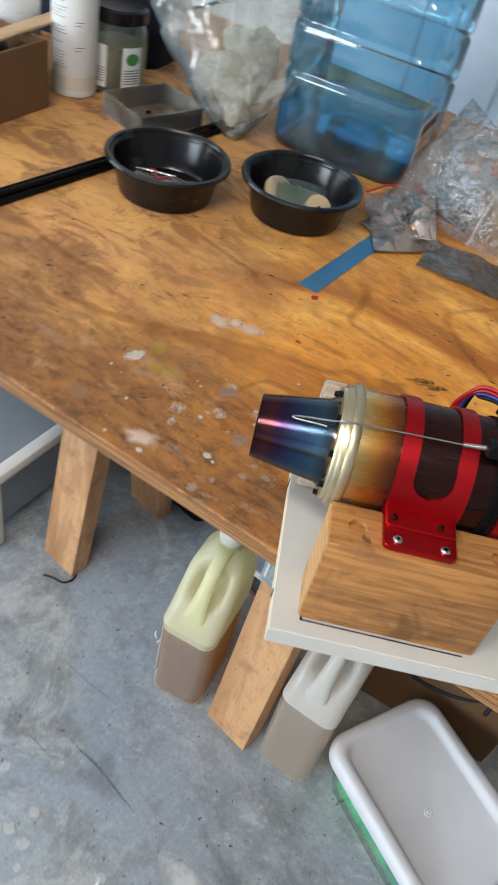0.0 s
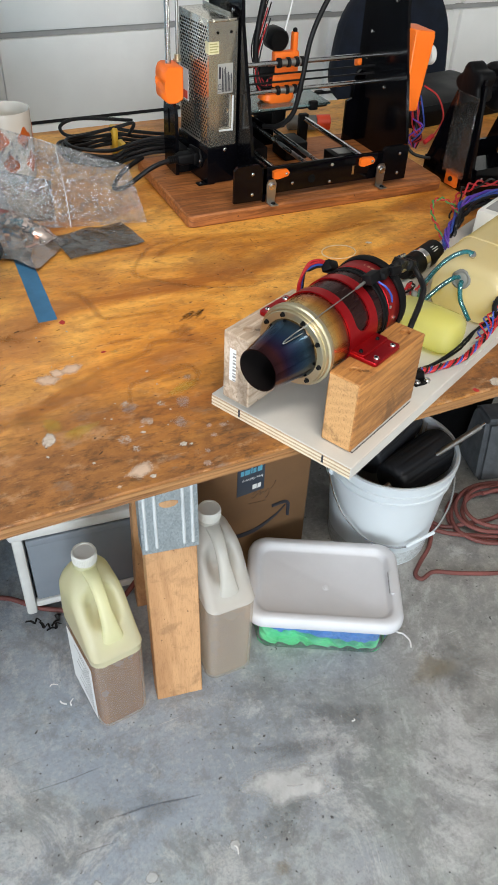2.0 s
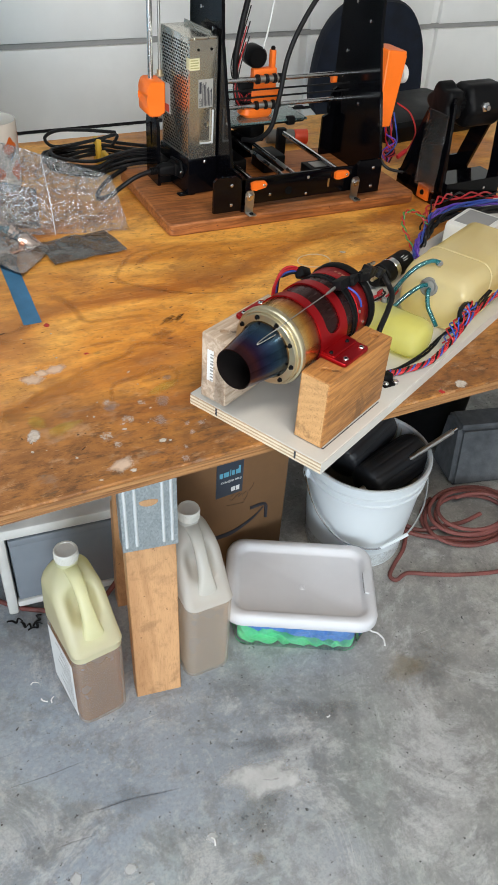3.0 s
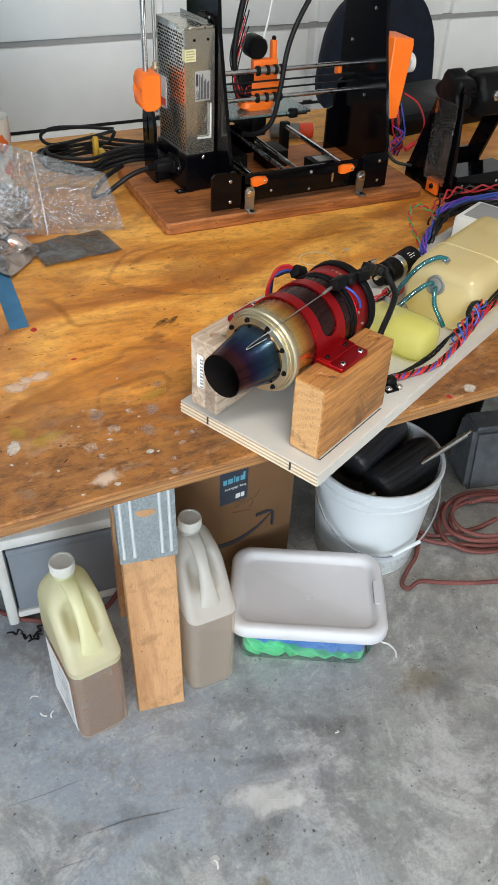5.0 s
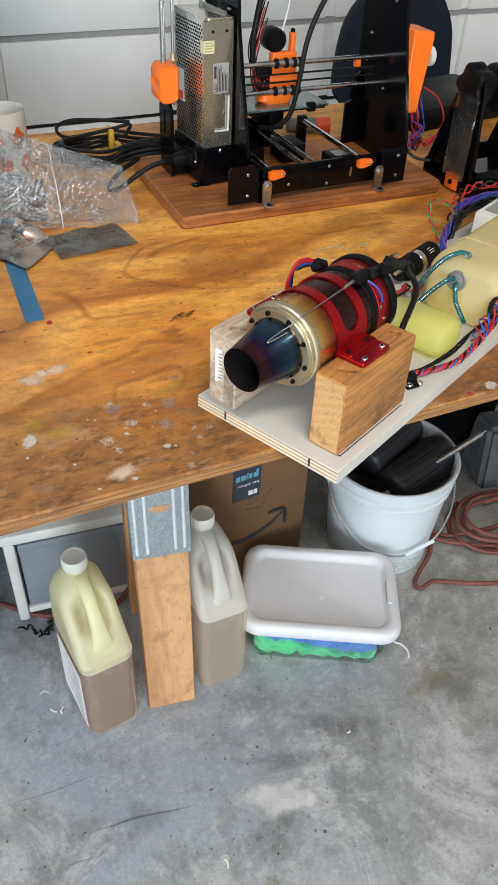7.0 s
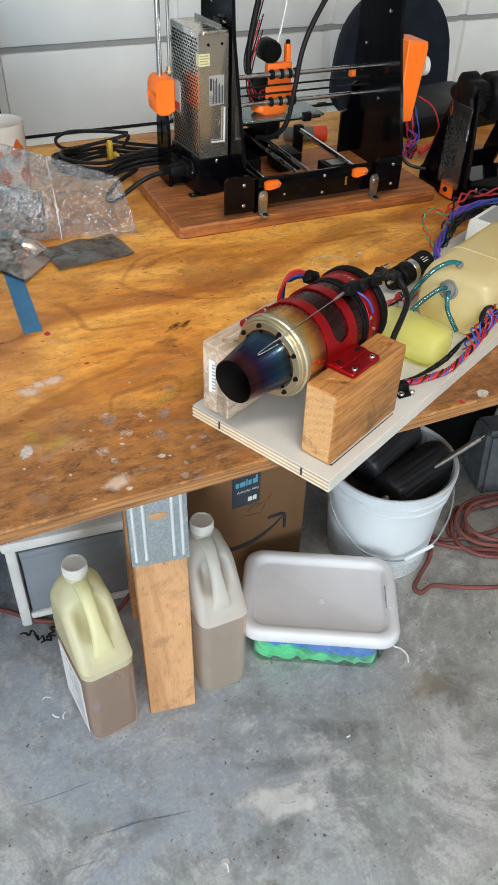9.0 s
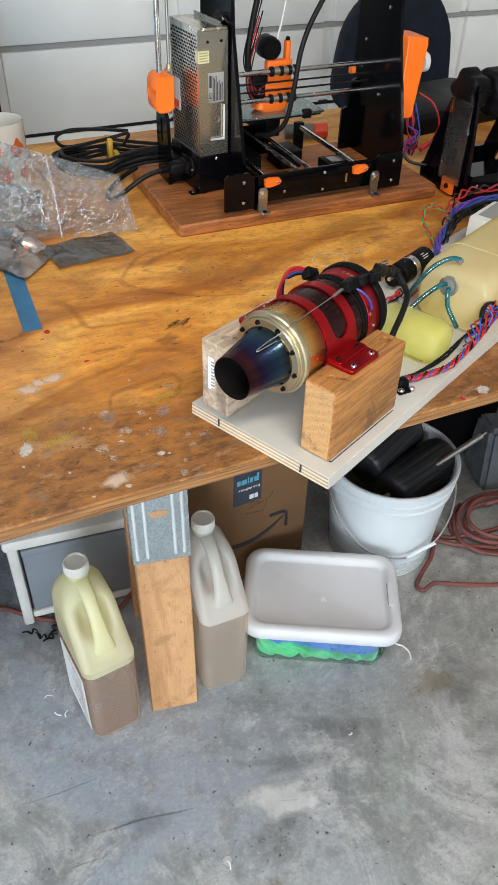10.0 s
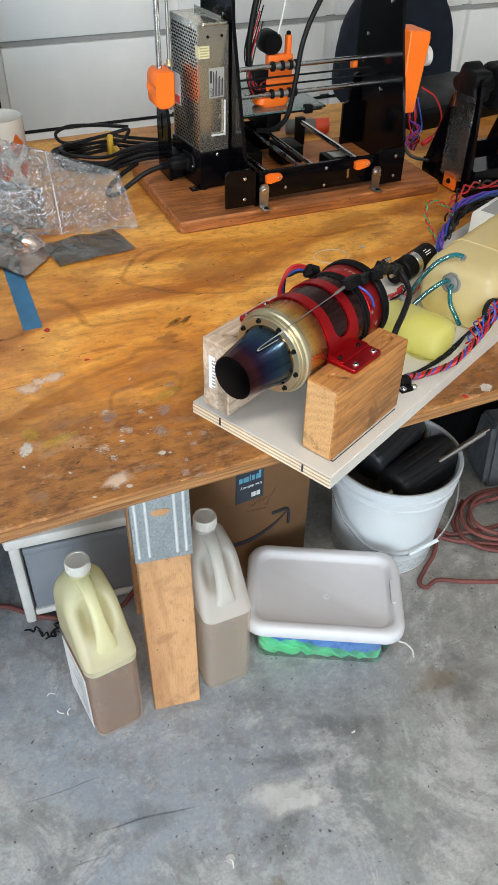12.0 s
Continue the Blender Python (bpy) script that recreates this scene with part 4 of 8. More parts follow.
    for a0, wid in ((-28, 5.5), (-21, 3.5), (-15, 5.0), (-8, 4.0), (0, 2.5)):
        bm = bmesh.new()
        rr = RAD + 0.00135
        rings = []
        for k in range(4):
            a = radians(a0 + wid * k / 3)
            rings.append([(0.1395, rr * math.sin(a), rr * math.cos(a)), (0.1425, rr * math.sin(a), rr * math.cos(a)), (0.1425, (rr + .0002) * math.sin(a), (rr + .0002) * math.cos(a)), (0.1395, (rr + .0002) * math.sin(a), (rr + .0002) * math.cos(a))])
        add_rings(bm, rings)
        part("printed_bar", bm, "copper", e, "faint printed mark")
    # temperature probe laid along the case into the nozzle
    def on(u, deg, r):
        return (u, r * math.sin(radians(deg)), r * math.cos(radians(deg)))
    part("probe_wire", tube([on(0.004, -31, 0.0345), on(-0.006, -29, 0.0318), on(-0.016, -27, 0.0295), on(-0.0195, -25, 0.0288), on(-0.016, -23, 0.0295), on(-0.006, -23, 0.0318), on(0.002, -24, 0.0345), on(0.008, -27, 0.0405), on(0.014, -28, 0.0465), on(0.03, -27, 0.0462), on(0.06, -26, 0.047), on(0.095, -25, 0.048)], 0.0006, 8), "dull_steel", e, "thin steel temperature probe with a hairpin end")
    part("probe_sleeve", rod(on(0.093, -25, 0.048), on(0.108, -24.5, 0.050), 0.0015, 0.0018), "dull_steel", e)
    part("probe_plug", box(-0.010, 0.010, -0.006, 0.006, -0.005, 0.006, bevel=0.0015, turn=Matrix.Translation(on(0.117, -26, 0.053)) @ pose(0, 0, 0, -20, 0, 0)), "matte_black", e)
    part("probe_plug", box(-0.008, 0.008, -0.0045, 0.0045, -0.004, 0.004, bevel=0.001, turn=Matrix.Translation(on(0.133, -30, 0.055)) @ pose(0, 0, 0, -20, 0, 14)), "matte_black", e)
    part("probe_plug", box(-0.005, 0.011, -0.005, 0.005, -0.004, 0.005, bevel=0.001, turn=Matrix.Translation(on(0.147, -33, 0.055)) @ pose(0, 0, 0, -20, 10, -12)), "matte_black", e)
    part("plug_lead", tube([on(0.121, -34, 0.053), on(0.124, -44, 0.055), on(0.131, -55, 0.051), on(0.136, -66, 0.046)], 0.0012, 8), "wire_blue", e)
    # loop of leads on the far side
    for i, mname in enumerate(("wire_red", "wire_red", "wire_blue", "wire_black")):
        o = 0.0028 * (i - 1.5)
        part("lead", tube([(0.105 + o, 0.058, -0.008), (0.105 + o, 0.058, 0.008), (0.107 + o, 0.058, 0.023 + o), (0.115 + o * .4, 0.056, 0.032 - o), (0.126, 0.052, 0.034 - o), (0.136, 0.047, 0.031 - o * .6)], 0.0016, 8), mname, e)
    part("lead_plug", box(-0.011, 0.011, -0.006, 0.006, -0.006, 0.006, bevel=0.0012, turn=Matrix.Translation((0.141, 0.0445, 0.027)) @ pose(0, 0, 0, -40, 28, 0)), "matte_black", e)
    for i, u in enumerate((0.1262, 0.1335)):
        a = radians(-72)
        part("cover_screw", lathe([(0.002, 0), (0.002, 0.001), (0.001, 0.0016)], 10, m=Matrix.Translation((u + .006, (RAD + .0012) * math.sin(a - .35 * i), (RAD + .0012) * math.cos(a - .35 * i))) @ Matrix.Rotation(a - .35 * i, 4, "X").inverted()), "steel", e)
    part("outlet_cable", tube([(0.250, -0.004, 0.006), (0.2465, -0.012, 0.001), (0.2430, -0.022, -0.006), (0.2310, -0.033, -0.0105), (0.2060, -0.042, -0.0190), (0.1770, -0.050, -0.0300), (0.163, -0.054, -0.056), (0.158, -0.056, -0.092)], 0.0036, 10), "rubber", e, "black feed cable")
    part("cable_plug", rod((0.150, -0.027, 0.0475), (0.176, -0.020, 0.040), 0.0044), "matte_black", e)
    for u, y, zz, ln, hw in ((0.186, -0.017, 0.036, 0.020, 0.0062), (0.206, -0.012, 0.027, 0.018, 0.0050), (0.240, -0.004, 0.010, 0.022, 0.0058)):
        part("fitting", box(-ln / 2, ln / 2, -hw, hw, -hw, hw, bevel=0.0012, turn=pose(u, y, zz, 12, 24, 14)), "matte_black", e)
    part("fitting", rod((0.214, -0.010, 0.023), (0.232, -0.006, 0.014), 0.0030), "steel", e, "small steel union")
    part("fitting", rod((0.222, 0.002, 0.024), (0.250, 0.010, 0.014), 0.0024), "steel", e, "small steel union")
    # clutter of small fittings between intake and pump
    for i, (u, y, zz, ln) in enumerate(((0.176, 0.016, 0.026, 0.030), (0.184, 0.026, 0.016, 0.034), (0.190, 0.010, 0.012, 0.026))):
        part("fitting", box(-ln / 2, ln / 2, -0.006, 0.006, -0.006, 0.006, bevel=0.002, turn=pose(u, y, zz, 15 * i, 10 - 12 * i, 12 + 14 * i)), "matte_black", e)
    for i, mname in enumerate(("wire_red", "wire_black", "wire_blue")):
        part("lead", tube([(0.168, 0.022 + .004 * i, 0.020), (0.186, 0.030 + .004 * i, 0.010 + .006 * i), (0.208, 0.036, -0.02), (0.215, 0.030 + .004 * i, -0.06), (0.226, 0.022, -0.093)], 0.0014, 6), mname, e)
    return e


def build_tanks():
    t = thing("fuel_tank", BOARD @ Matrix.Translation((0.350, 0.010, 0.0154)), "cream translucent plastic fuel tank on the board", "fuel tank")
    L, Wd, Hh = 0.205, 0.103, 0.081
    # lofted along the board: bevelled front, rounded box behind
    turn = Matrix(((0, 0, 1, 0), (1, 0, 0, 0), (0, 1, 0, 0), (0, 0, 0, 1)))
    secs = [(Wd * 0.84, Hh * 0.76, 0.018, 0.0, Wd / 2, Hh * 0.43), (Wd * 0.92, Hh * 0.86, 0.020, 0.003, Wd / 2, Hh * 0.46), (Wd * 0.98, Hh * 0.94, 0.021, 0.010, Wd / 2, Hh * 0.485), (Wd, Hh, 0.021, 0.024, Wd / 2, Hh / 2), (Wd, Hh, 0.021, 0.072, Wd / 2, Hh / 2), (Wd + 0.0025, Hh + 0.0025, 0.022, 0.0732, Wd / 2, Hh / 2), (Wd + 0.0025, Hh + 0.0025, 0.022, 0.0768, Wd / 2, Hh / 2), (Wd, Hh, 0.021, 0.078, Wd / 2, Hh / 2), (Wd, Hh, 0.021, L - 0.01, Wd / 2, Hh / 2), (Wd * 0.92, Hh * 0.9, 0.02, L, Wd / 2, Hh / 2)]
    part("tank_body", loft(secs, k=6, m=turn), "tank", t)
    part("fuel", loft([(Wd * 0.93, Hh * 0.44, 0.016, 0.008, Wd / 2, Hh * 0.25), (Wd * 0.95, Hh * 0.44, 0.016, L - 0.012, Wd / 2, Hh * 0.25)], k=6, m=turn), "fuel", t, "yellowish fuel in the tank")
    part("grommet", lathe([(0.0135, 0), (0.0135, 0.002), (0.0115, 0.0036), (0.009, 0.003), (0.006, 0.0046), (0.002, 0.0048)], 28, m=Matrix.Translation((0.0012, 0.058, 0.056)) @ pose(0, 0, 0, 0, -80, 0)), "grey_bung", t, "grey rubber bung")
    part("nipple", lathe([(0.0025, 0), (0.0025, 0.005), (0.0048, 0.0052), (0.0048, 0.0068)], 12, m=Matrix.Translation((0.0195, 0.057, 0.080)) @ pose(0, 0, 0, 0, -30, 0)), "steel", t)
    part("pen_mark", tube([(0.0022, 0.077, 0.059), (0.0030, 0.080, 0.066), (0.0022, 0.083, 0.064)], 0.0006, 6), "ink", t)
    part("pen_mark", tube([(0.0022, 0.041, 0.066), (0.0026, 0.038, 0.060), (0.0022, 0.035, 0.064)], 0.0006, 6), "ink", t)
    for pts in ([(0.021, 0.058, 0.085), (0.008, 0.066, 0.089), (-0.010, 0.079, 0.080), (-0.022, 0.092, 0.056), (-0.030, 0.099, 0.032), (-0.034, 0.100, 0.016)],
                [(0.0, 0.060, 0.058), (-0.012, 0.064, 0.060), (-0.030, 0.073, 0.050), (-0.048, 0.081, 0.036)],
                [(0.0, 0.056, 0.055), (-0.010, 0.053, 0.052), (-0.017, 0.046, 0.038), (-0.016, 0.037, 0.024), (-0.014, 0.029, 0.012)]):
        part("fuel_tube", tube(pts, 0.0031, 10), "teal_tube", t, "teal fuel tube")
    s = thing("header_tank", BOARD @ Matrix.Translation((0.234, 0.022, 0.0154)), "small yellow-green translucent header tank beside the turbine", "fuel tank")
    w, h = 0.060, 0.047
    # lies across the board, its round end to the front
    across = Matrix.Translation((0.066, 0, 0)) @ Matrix.Rotation(radians(90), 4, "Z") @ turn
    part("tank_body", loft([(w * .60, h * .60, .016, 0, w / 2, h / 2), (w * .84, h * .84, .019, .003, w / 2, h / 2), (w * .96, h * .96, .021, .009, w / 2, h / 2), (w, h, .021, .018, w / 2, h / 2), (w, h, .021, .082, w / 2, h / 2), (w * .8, h * .8, .016, .090, w / 2, h / 2)], k=6, m=across), "small_tank", s)
    part("fuel", loft([(w * .58, h * .58, .014, 0.004, w / 2, h * 0.48), (w * .84, h * .80, .018, 0.009, w / 2, h * 0.47), (w * .93, h * .86, .019, .019, w / 2, h * 0.47), (w * .93, h * .86, .019, .046, w / 2, h * 0.47), (w * .93, h * .30, .006, .080, w / 2, h * 0.19)], k=6, m=across), "pale_fuel", s, "yellowish fuel")
    part("tank_cap", lathe([(0.004, 0), (0.004, 0.004), (0.003, 0.006)], 16, m=Matrix.Translation((0.052, 0.078, h - 0.001))), "grey_bung", s)
    p = thing("fuel_pump", BOARD @ Matrix.Translation((0.392, 0.168, 0.0335)), "black cylindrical fuel pump with a steel band", "pump")
    part("motor", lathe([(0.0145, 0.006), (0.0170, 0.008), (0.0170, 0.080), (0.0145, 0.083)], 36, m=ALONG_X), "matte_black", p)
    part("band", lathe([(0.0172, 0.030), (0.0176, 0.0305), (0.0176, 0.0405), (0.0172, 0.041)], 36, m=ALONG_X), "steel", p, "bright steel band")
    part("pump_head", lathe([(0.0105, -0.012), (0.012, -0.010), (0.012, 0.007)], 24, m=ALONG_X), "matte_black", p)
    for y in (-0.006, 0.005):
        part("port", rod((-0.010, y, 0.008), (-0.032, y * 1.2, 0.010), 0.0026), "ring", p, "brass port")
    for a0, u0, u1 in ((-0.30, 0.054, 0.066), (-0.10, 0.054, 0.069), (0.12, 0.054, 0.062)):
        bm = bmesh.new()
        add_rings(bm, [[(u, q * math.sin(a), q * math.cos(a)) for u, q in ((u0, 0.0170), (u1, 0.0170), (u1, 0.0173), (u0, 0.0173))] for a in (a0 - 0.5, a0 - 0.47, a0 - 0.44)])
        part("printed_bar", bm, "label", p)


def twist(name, path, colours, r, spread, turns, label, parent_pose=BOARD):
    """A twisted bundle of wires along a path."""
    w = thing(name, parent_pose, label, "wires")
    pts = spline(path, 14)
    n = len(colours)
    for k, mname in enumerate(colours):
        line = []
        for i, p in enumerate(pts):
            d = (pts[min(i + 1, len(pts) - 1)] - pts[max(i - 1, 0)]).normalized()
            s = d.cross(Vector((0.1, 0.2, 1))).normalized()
            u = s.cross(d)
            a = 2 * math.pi * (k / n + turns * i / len(pts))
            line.append(p + spread * (1 + 0.5 * noise.noise((i * 0.23, k * 3.0, 0))) * (math.cos(a) * s + math.sin(a) * u))
        bm = bmesh.new()
        add_tube(bm, line, r, 6)
        part("wire", bm, mname, w)
    return w


def build_wires():
    z = 0.0205
    twist("twisted_wire_loom", [(0.196, 0.030, z + .003), (0.210, 0.024, z), (0.232, 0.015, z), (0.256, 0.0065, z + .001), (0.284, 0.003, z + .006), (0.318, 0.001, z + .016), (0.36, 0.002, z + .028), (0.42, 0.000, z + .035), (0.52, -0.002, z + .030)], ("wire_red", "wire_blue", "wire_red", "wire_black", "wire_red"), 0.0012, 0.0028, 8, "twisted red, blue and black wires along the board")
    twist("stray_wires", [(0.300, 0.004, z + .010), (0.322, 0.010, z + .024), (0.338, 0.004, z + .034), (0.352, 0.012, z + .040), (0.372, 0.006, z + .036)], ("wire_red", "wire_blue", "wire_red", "wire_blue"), 0.0011, 0.0065, 2.5, "loose red and blue wires bunched under the strap")
    twist("black_cable_pair", [(0.198, 0.033, z + .002), (0.222, 0.028, z), (0.248, 0.0225, z + .001), (0.276, 0.0195, z + .003), (0.298, 0.0195, z + .006), (0.312, 0.018, z + .012), (0.326, 0.012, z + .018), (0.352, 0.006, z + .027), (0.42, 0.006, z + .042)], ("wire_black", "rubber"), 0.0016, 0.0017, 1, "black cable bowed beside the twisted wires")
    c = thing("cable_clip", BOARD @ pose(0.190, 0.031, 0.0154, 0, 0, -24), "black plastic cable clip held to the board by two screws", "cable clip")
    part("clip_body", loft([(0.016, 0.013, 0.004, 0.0), (0.017, 0.014, 0.004, 0.002), (0.015, 0.012, 0.004, 0.009), (0.010, 0.008, 0.003, 0.011)]), "matte_black", c)
    part("clip_tab", box(-0.013, 0.004, -0.016, -0.005, 0, 0.003, bevel=0.001), "matte_black", c)
    for x, y in ((-0.008, -0.011), (0.006, -0.012)):
        part("clip_screw", lathe([(0.0042, 0.0005), (0.0042, 0.0040), (0.0028, 0.0052), (0.0016, 0.0048)], 14, m=Matrix.Translation((x, y, 0))), "steel", c)
    b = thing("rubber_strap", BOARD @ Matrix.Translation((0.350, 0.008, 0.056)), "black rubber strap looped round the wires", "strap")
    bm = bmesh.new()
    add_tube(bm, spline([(0.012 * math.cos(a) * 1.5, 0.004 * math.sin(a * 1), 0.011 * math.sin(a)) for a in (2 * math.pi * i / 10 for i in range(11))], 4), 0.0035, 8, 0.5)
    part("strap_loop", bm, "rubber", b)
    # leads behind the tank and over the far side of the board
    twist("blue_sleeved_loom", [(0.500, 0.163, 0.030), (0.515, 0.172, 0.038), (0.545, 0.182, 0.042), (0.575, 0.188, 0.045), (0.605, 0.196, 0.056), (0.64, 0.190, 0.060), (0.70, 0.172, 0.058), (0.80, 0.14, 0.045)], ("wire_violet", "wire_blue", "wire_blue", "wire_violet"), 0.0022, 0.0036, 2, "violet and blue sleeved wires arched behind the tank")
    twist("black_lead", [(0.540, 0.176, 0.032), (0.565, 0.180, 0.046), (0.60, 0.182, 0.056), (0.64, 0.170, 0.060), (0.70, 0.145, 0.056), (0.80, 0.11, 0.040)], ("wire_black", "wire_black", "wire_black"), 0.0032, 0.0045, 1, "thick black leads arched behind the tank")
    twist("red_green_wire_loop", [(0.505, 0.165, 0.030), (0.520, 0.190, 0.045), (0.528, 0.208, 0.062), (0.545, 0.217, 0.074), (0.562, 0.208, 0.074), (0.572, 0.192, 0.062), (0.582, 0.186, 0.046)], ("wire_red", "wire_green"), 0.0013, 0.0020, 6, "loop of twisted red and green wires")
    twist("red_wire_tangle", [(0.345, 0.150, 0.020), (0.360, 0.140, 0.030), (0.372, 0.150, 0.022), (0.355, 0.135, 0.020), (0.340, 0.128, 0.026), (0.360, 0.125, 0.034), (0.385, 0.132, 0.030), (0.40, 0.140, 0.020)], ("wire_red", "wire_red", "wire_black"), 0.0015, 0.0035, 2, "tangle of red wires between pump and tank")
    twist("upper_wires", [(0.60, 0.205, 0.030), (0.625, 0.212, 0.060), (0.66, 0.205, 0.070), (0.72, 0.185, 0.064), (0.80, 0.16, 0.050)], ("wire_red", "wire_black", "wire_red"), 0.0016, 0.005, 3, "red and black wires draped behind the tank")
    r = thing("receiver_box", BOARD @ Matrix.Translation((0.566, 0.085, 0.0154)), "white and grey receiver box behind the fuel tank", "receiver")
    part("housing", box(0, 0.085, 0, 0.070, 0, 0.058, bevel=0.006), "white_plastic", r)
    part("housing_label", box(0.012, 0.073, 0.010, 0.060, 0.0582, 0.0588), "grey_ink", r)


# ---- printer on its board ----
def build_printer():
    board = thing("printer_base_board", pose(0.262, 0.546, TOP, 0, 0, -1.0), "oiled reddish wooden board under the printer", "board")
    part("board", loft([(0.490, 0.268, 0.011, 0.0, 0.248, 0.134), (0.496, 0.274, 0.011, 0.003, 0.248, 0.134), (0.496, 0.274, 0.011, 0.018, 0.248, 0.134), (0.491, 0.269, 0.011, 0.021, 0.248, 0.134)]), "base_board", board)
    P = thing("desktop_printer", Matrix.Translation((0, 0, TOP + 0.0212)), "black and orange desktop 3D printer with steel rods", "3D printer")
    # front frame plate and its end brackets
    part("front_plate", box(0.372, 0.655, 0.556, 0.562, 0.012, 0.057, bevel=0.001), "black", P)
    for x0, x1 in ((0.345, 0.394), (0.628, 0.681)):
        br = part("end_bracket", plate([(x0, 0.006), (x1, 0.006), (x1, 0.060), (x1 - 0.006, 0.066), (x0 + 0.006, 0.066), (x0, 0.060)], 0.006, m=Matrix(((1, 0, 0, 0), (0, 0, -1, 0.556), (0, 1, 0, 0), (0, 0, 0, 1)))), "black", P)
        for zz in (0.018, 0.052):
            part("screw", lathe([(0.0028, 0), (0.0028, 0.0012), (0.0016, 0.002)], 12, m=pose((x0 + x1) / 2 + 0.008, 0.5502, zz, 90)), "steel", br)
    for x, zz in ((0.455, 0.025), (0.53, 0.012 + 0.035), (0.528, 0.018)):
        part("screw", lathe([(0.0026, 0), (0.0026, 0.0012), (0.0014, 0.002)], 12, m=pose(x, 0.5562, zz, 90)), "steel", P)
    part("slot", box(0.571, 0.575, 0.5552, 0.5562, 0.025, 0.040), "steel", P)
    part("bore", lathe([(0.007, 0), (0.007, 0.0006)], 18, m=pose(0.492, 0.5562, 0.028, 90)), "hole", P)
    for x in (0.430, 0.597):
        cl = part("rod_clip", plate([(-0.014, -0.0055), (-0.006, -0.0075), (0.012, -0.005), (0.015, 0.0), (0.012, 0.005), (-0.006, 0.0075), (-0.014, 0.0055)], 0.007, m=pose(x, 0.5555, 0.046, 90, 0, 0) @ pose(0, 0, 0, 0, 0, 4)), "orange", P, "orange printed rod clip")
        part("clip_screw", lathe([(0.0026, 0), (0.0026, 0.001), (0.0014, 0.0018)], 12, m=pose(x + 0.009, 0.5485, 0.046, 90)), "steel", cl)
    for x in (0.411, 0.625):
        ft = part("foot_bracket", plate([(-0.007, 0.0), (0.007, 0.0), (0.0085, 0.022), (0.0085, 0.033), (0.005, 0.039), (-0.005, 0.039), (-0.0085, 0.033), (-0.0085, 0.022)], 0.0025, m=pose(x, 0.548, 0.001, 90)), "dull_steel", P, "steel foot bracket")
        part("foot_tab", box(x - 0.007, x + 0.007, 0.530, 0.548, 0.0005, 0.003, bevel=0.001), "dull_steel", ft)
        part("foot_bolt", lathe([(0.0065, 0), (0.0065, 0.0015), (0.0042, 0.002), (0.0042, 0.005)], 12, m=pose(x, 0.545, 0.030, 90)), "steel", ft)
        part("foot_screw", lathe([(0.004, 0), (0.003, 0.002)], 12, m=Matrix.Translation((x, 0.537, 0.003))), "matte_black", ft)
    # side plates that carry the axes
    for x in (0.398, 0.708):
        sp = part("side_plate", plate([(0.598, 0.0), (0.800, 0.0), (0.800, 0.09), (0.785, 0.13), (0.785, 0.44), (0.668, 0.44), (0.652, 0.25), (0.600, 0.06)], 0.006, m=Matrix(((0, 0, 1, x), (1, 0, 0, 0), (0, 1, 0, 0), (0, 0, 0, 1)))), "black", P, "glossy black side plate")
        for y, zz in ((0.735, 0.285), (0.685, 0.262), (0.755, 0.155), (0.69, 0.120), (0.75, 0.20), (0.70, 0.33)):
            part("screw", lathe([(0.003, 0), (0.003, 0.0012), (0.0016, 0.002)], 12, m=pose(x - 0.0002, y, zz, 0, -90, 0)), "steel", sp)
    part("crossbar", box(0.404, 0.708, 0.70, 0.706, 0.39, 0.44), "black", P)
    part("gusset", plate([(0.682, 0.0), (0.708, 0.0), (0.708, 0.13), (0.700, 0.125), (0.694, 0.08), (0.682, 0.075)], 0.006, m=Matrix(((1, 0, 0, 0), (0, 0, -1, 0.775), (0, 1, 0, 0), (0, 0, 0, 1)))), "black", P)
    part("side_rail", box(0.400, 0.406, 0.556, 0.797, 0.0, 0.06), "black", P)
    part("rear_plate", box(0.372, 0.540, 0.797, 0.803, 0.0, 0.055), "black", P)
    part("rod_post", box(0.595, 0.613, 0.790, 0.803, 0.0, 0.052, bevel=0.002), "matte_black", P)
    for x in (0.430, 0.604):
        part("smooth_rod", rod((x, 0.556, 0.044), (x, 0.802, 0.044), 0.005), "steel", P, "bright smooth rod")
    for x in (0.497, 0.520):
        part("smooth_rod", rod((x, 0.562, 0.042), (x, 0.797, 0.042), 0.0038), "steel", P, "bright smooth rod")
    belt = part("belt_holder", box(0.565, 0.612, 0.60, 0.645, 0.020, 0.040, bevel=0.002), "matte_black", P)
    part("holder_plate", box(0.575, 0.60, 0.61, 0.635, 0.0402, 0.0412), "dull_steel", belt)
    part("motor_bracket", box(0.412, 0.480, 0.700, 0.790, 0.001, 0.034, bevel=0.002), "matte_black", P)
    part("belt_idler", box(0.520, 0.566, 0.705, 0.760, 0.001, 0.032, bevel=0.002), "matte_black", P)
    part("drive_belt", box(0.5060, 0.5120, 0.575, 0.790, 0.0300, 0.0312), "rubber", P)
    # heated bed
    bed = part("bed", box(0.408, 0.596, 0.70, 0.90, 0.094, 0.098, bevel=0.001), "matte_black", P)
    part("bed_glass", box(0.406, 0.600, 0.695, 0.90, 0.0985, 0.1025, bevel=0.0008, seg=1), "bed_glass", bed, "greenish glass plate")
    part("bed_mount", box(0.505, 0.535, 0.74, 0.86, 0.050, 0.094, bevel=0.003), "matte_black", bed)
    for x in (0.43, 0.565):
        part("binder_clip", box(x - 0.008, x + 0.008, 0.692, 0.703, 0.092, 0.107, bevel=0.002), "matte_black", bed)
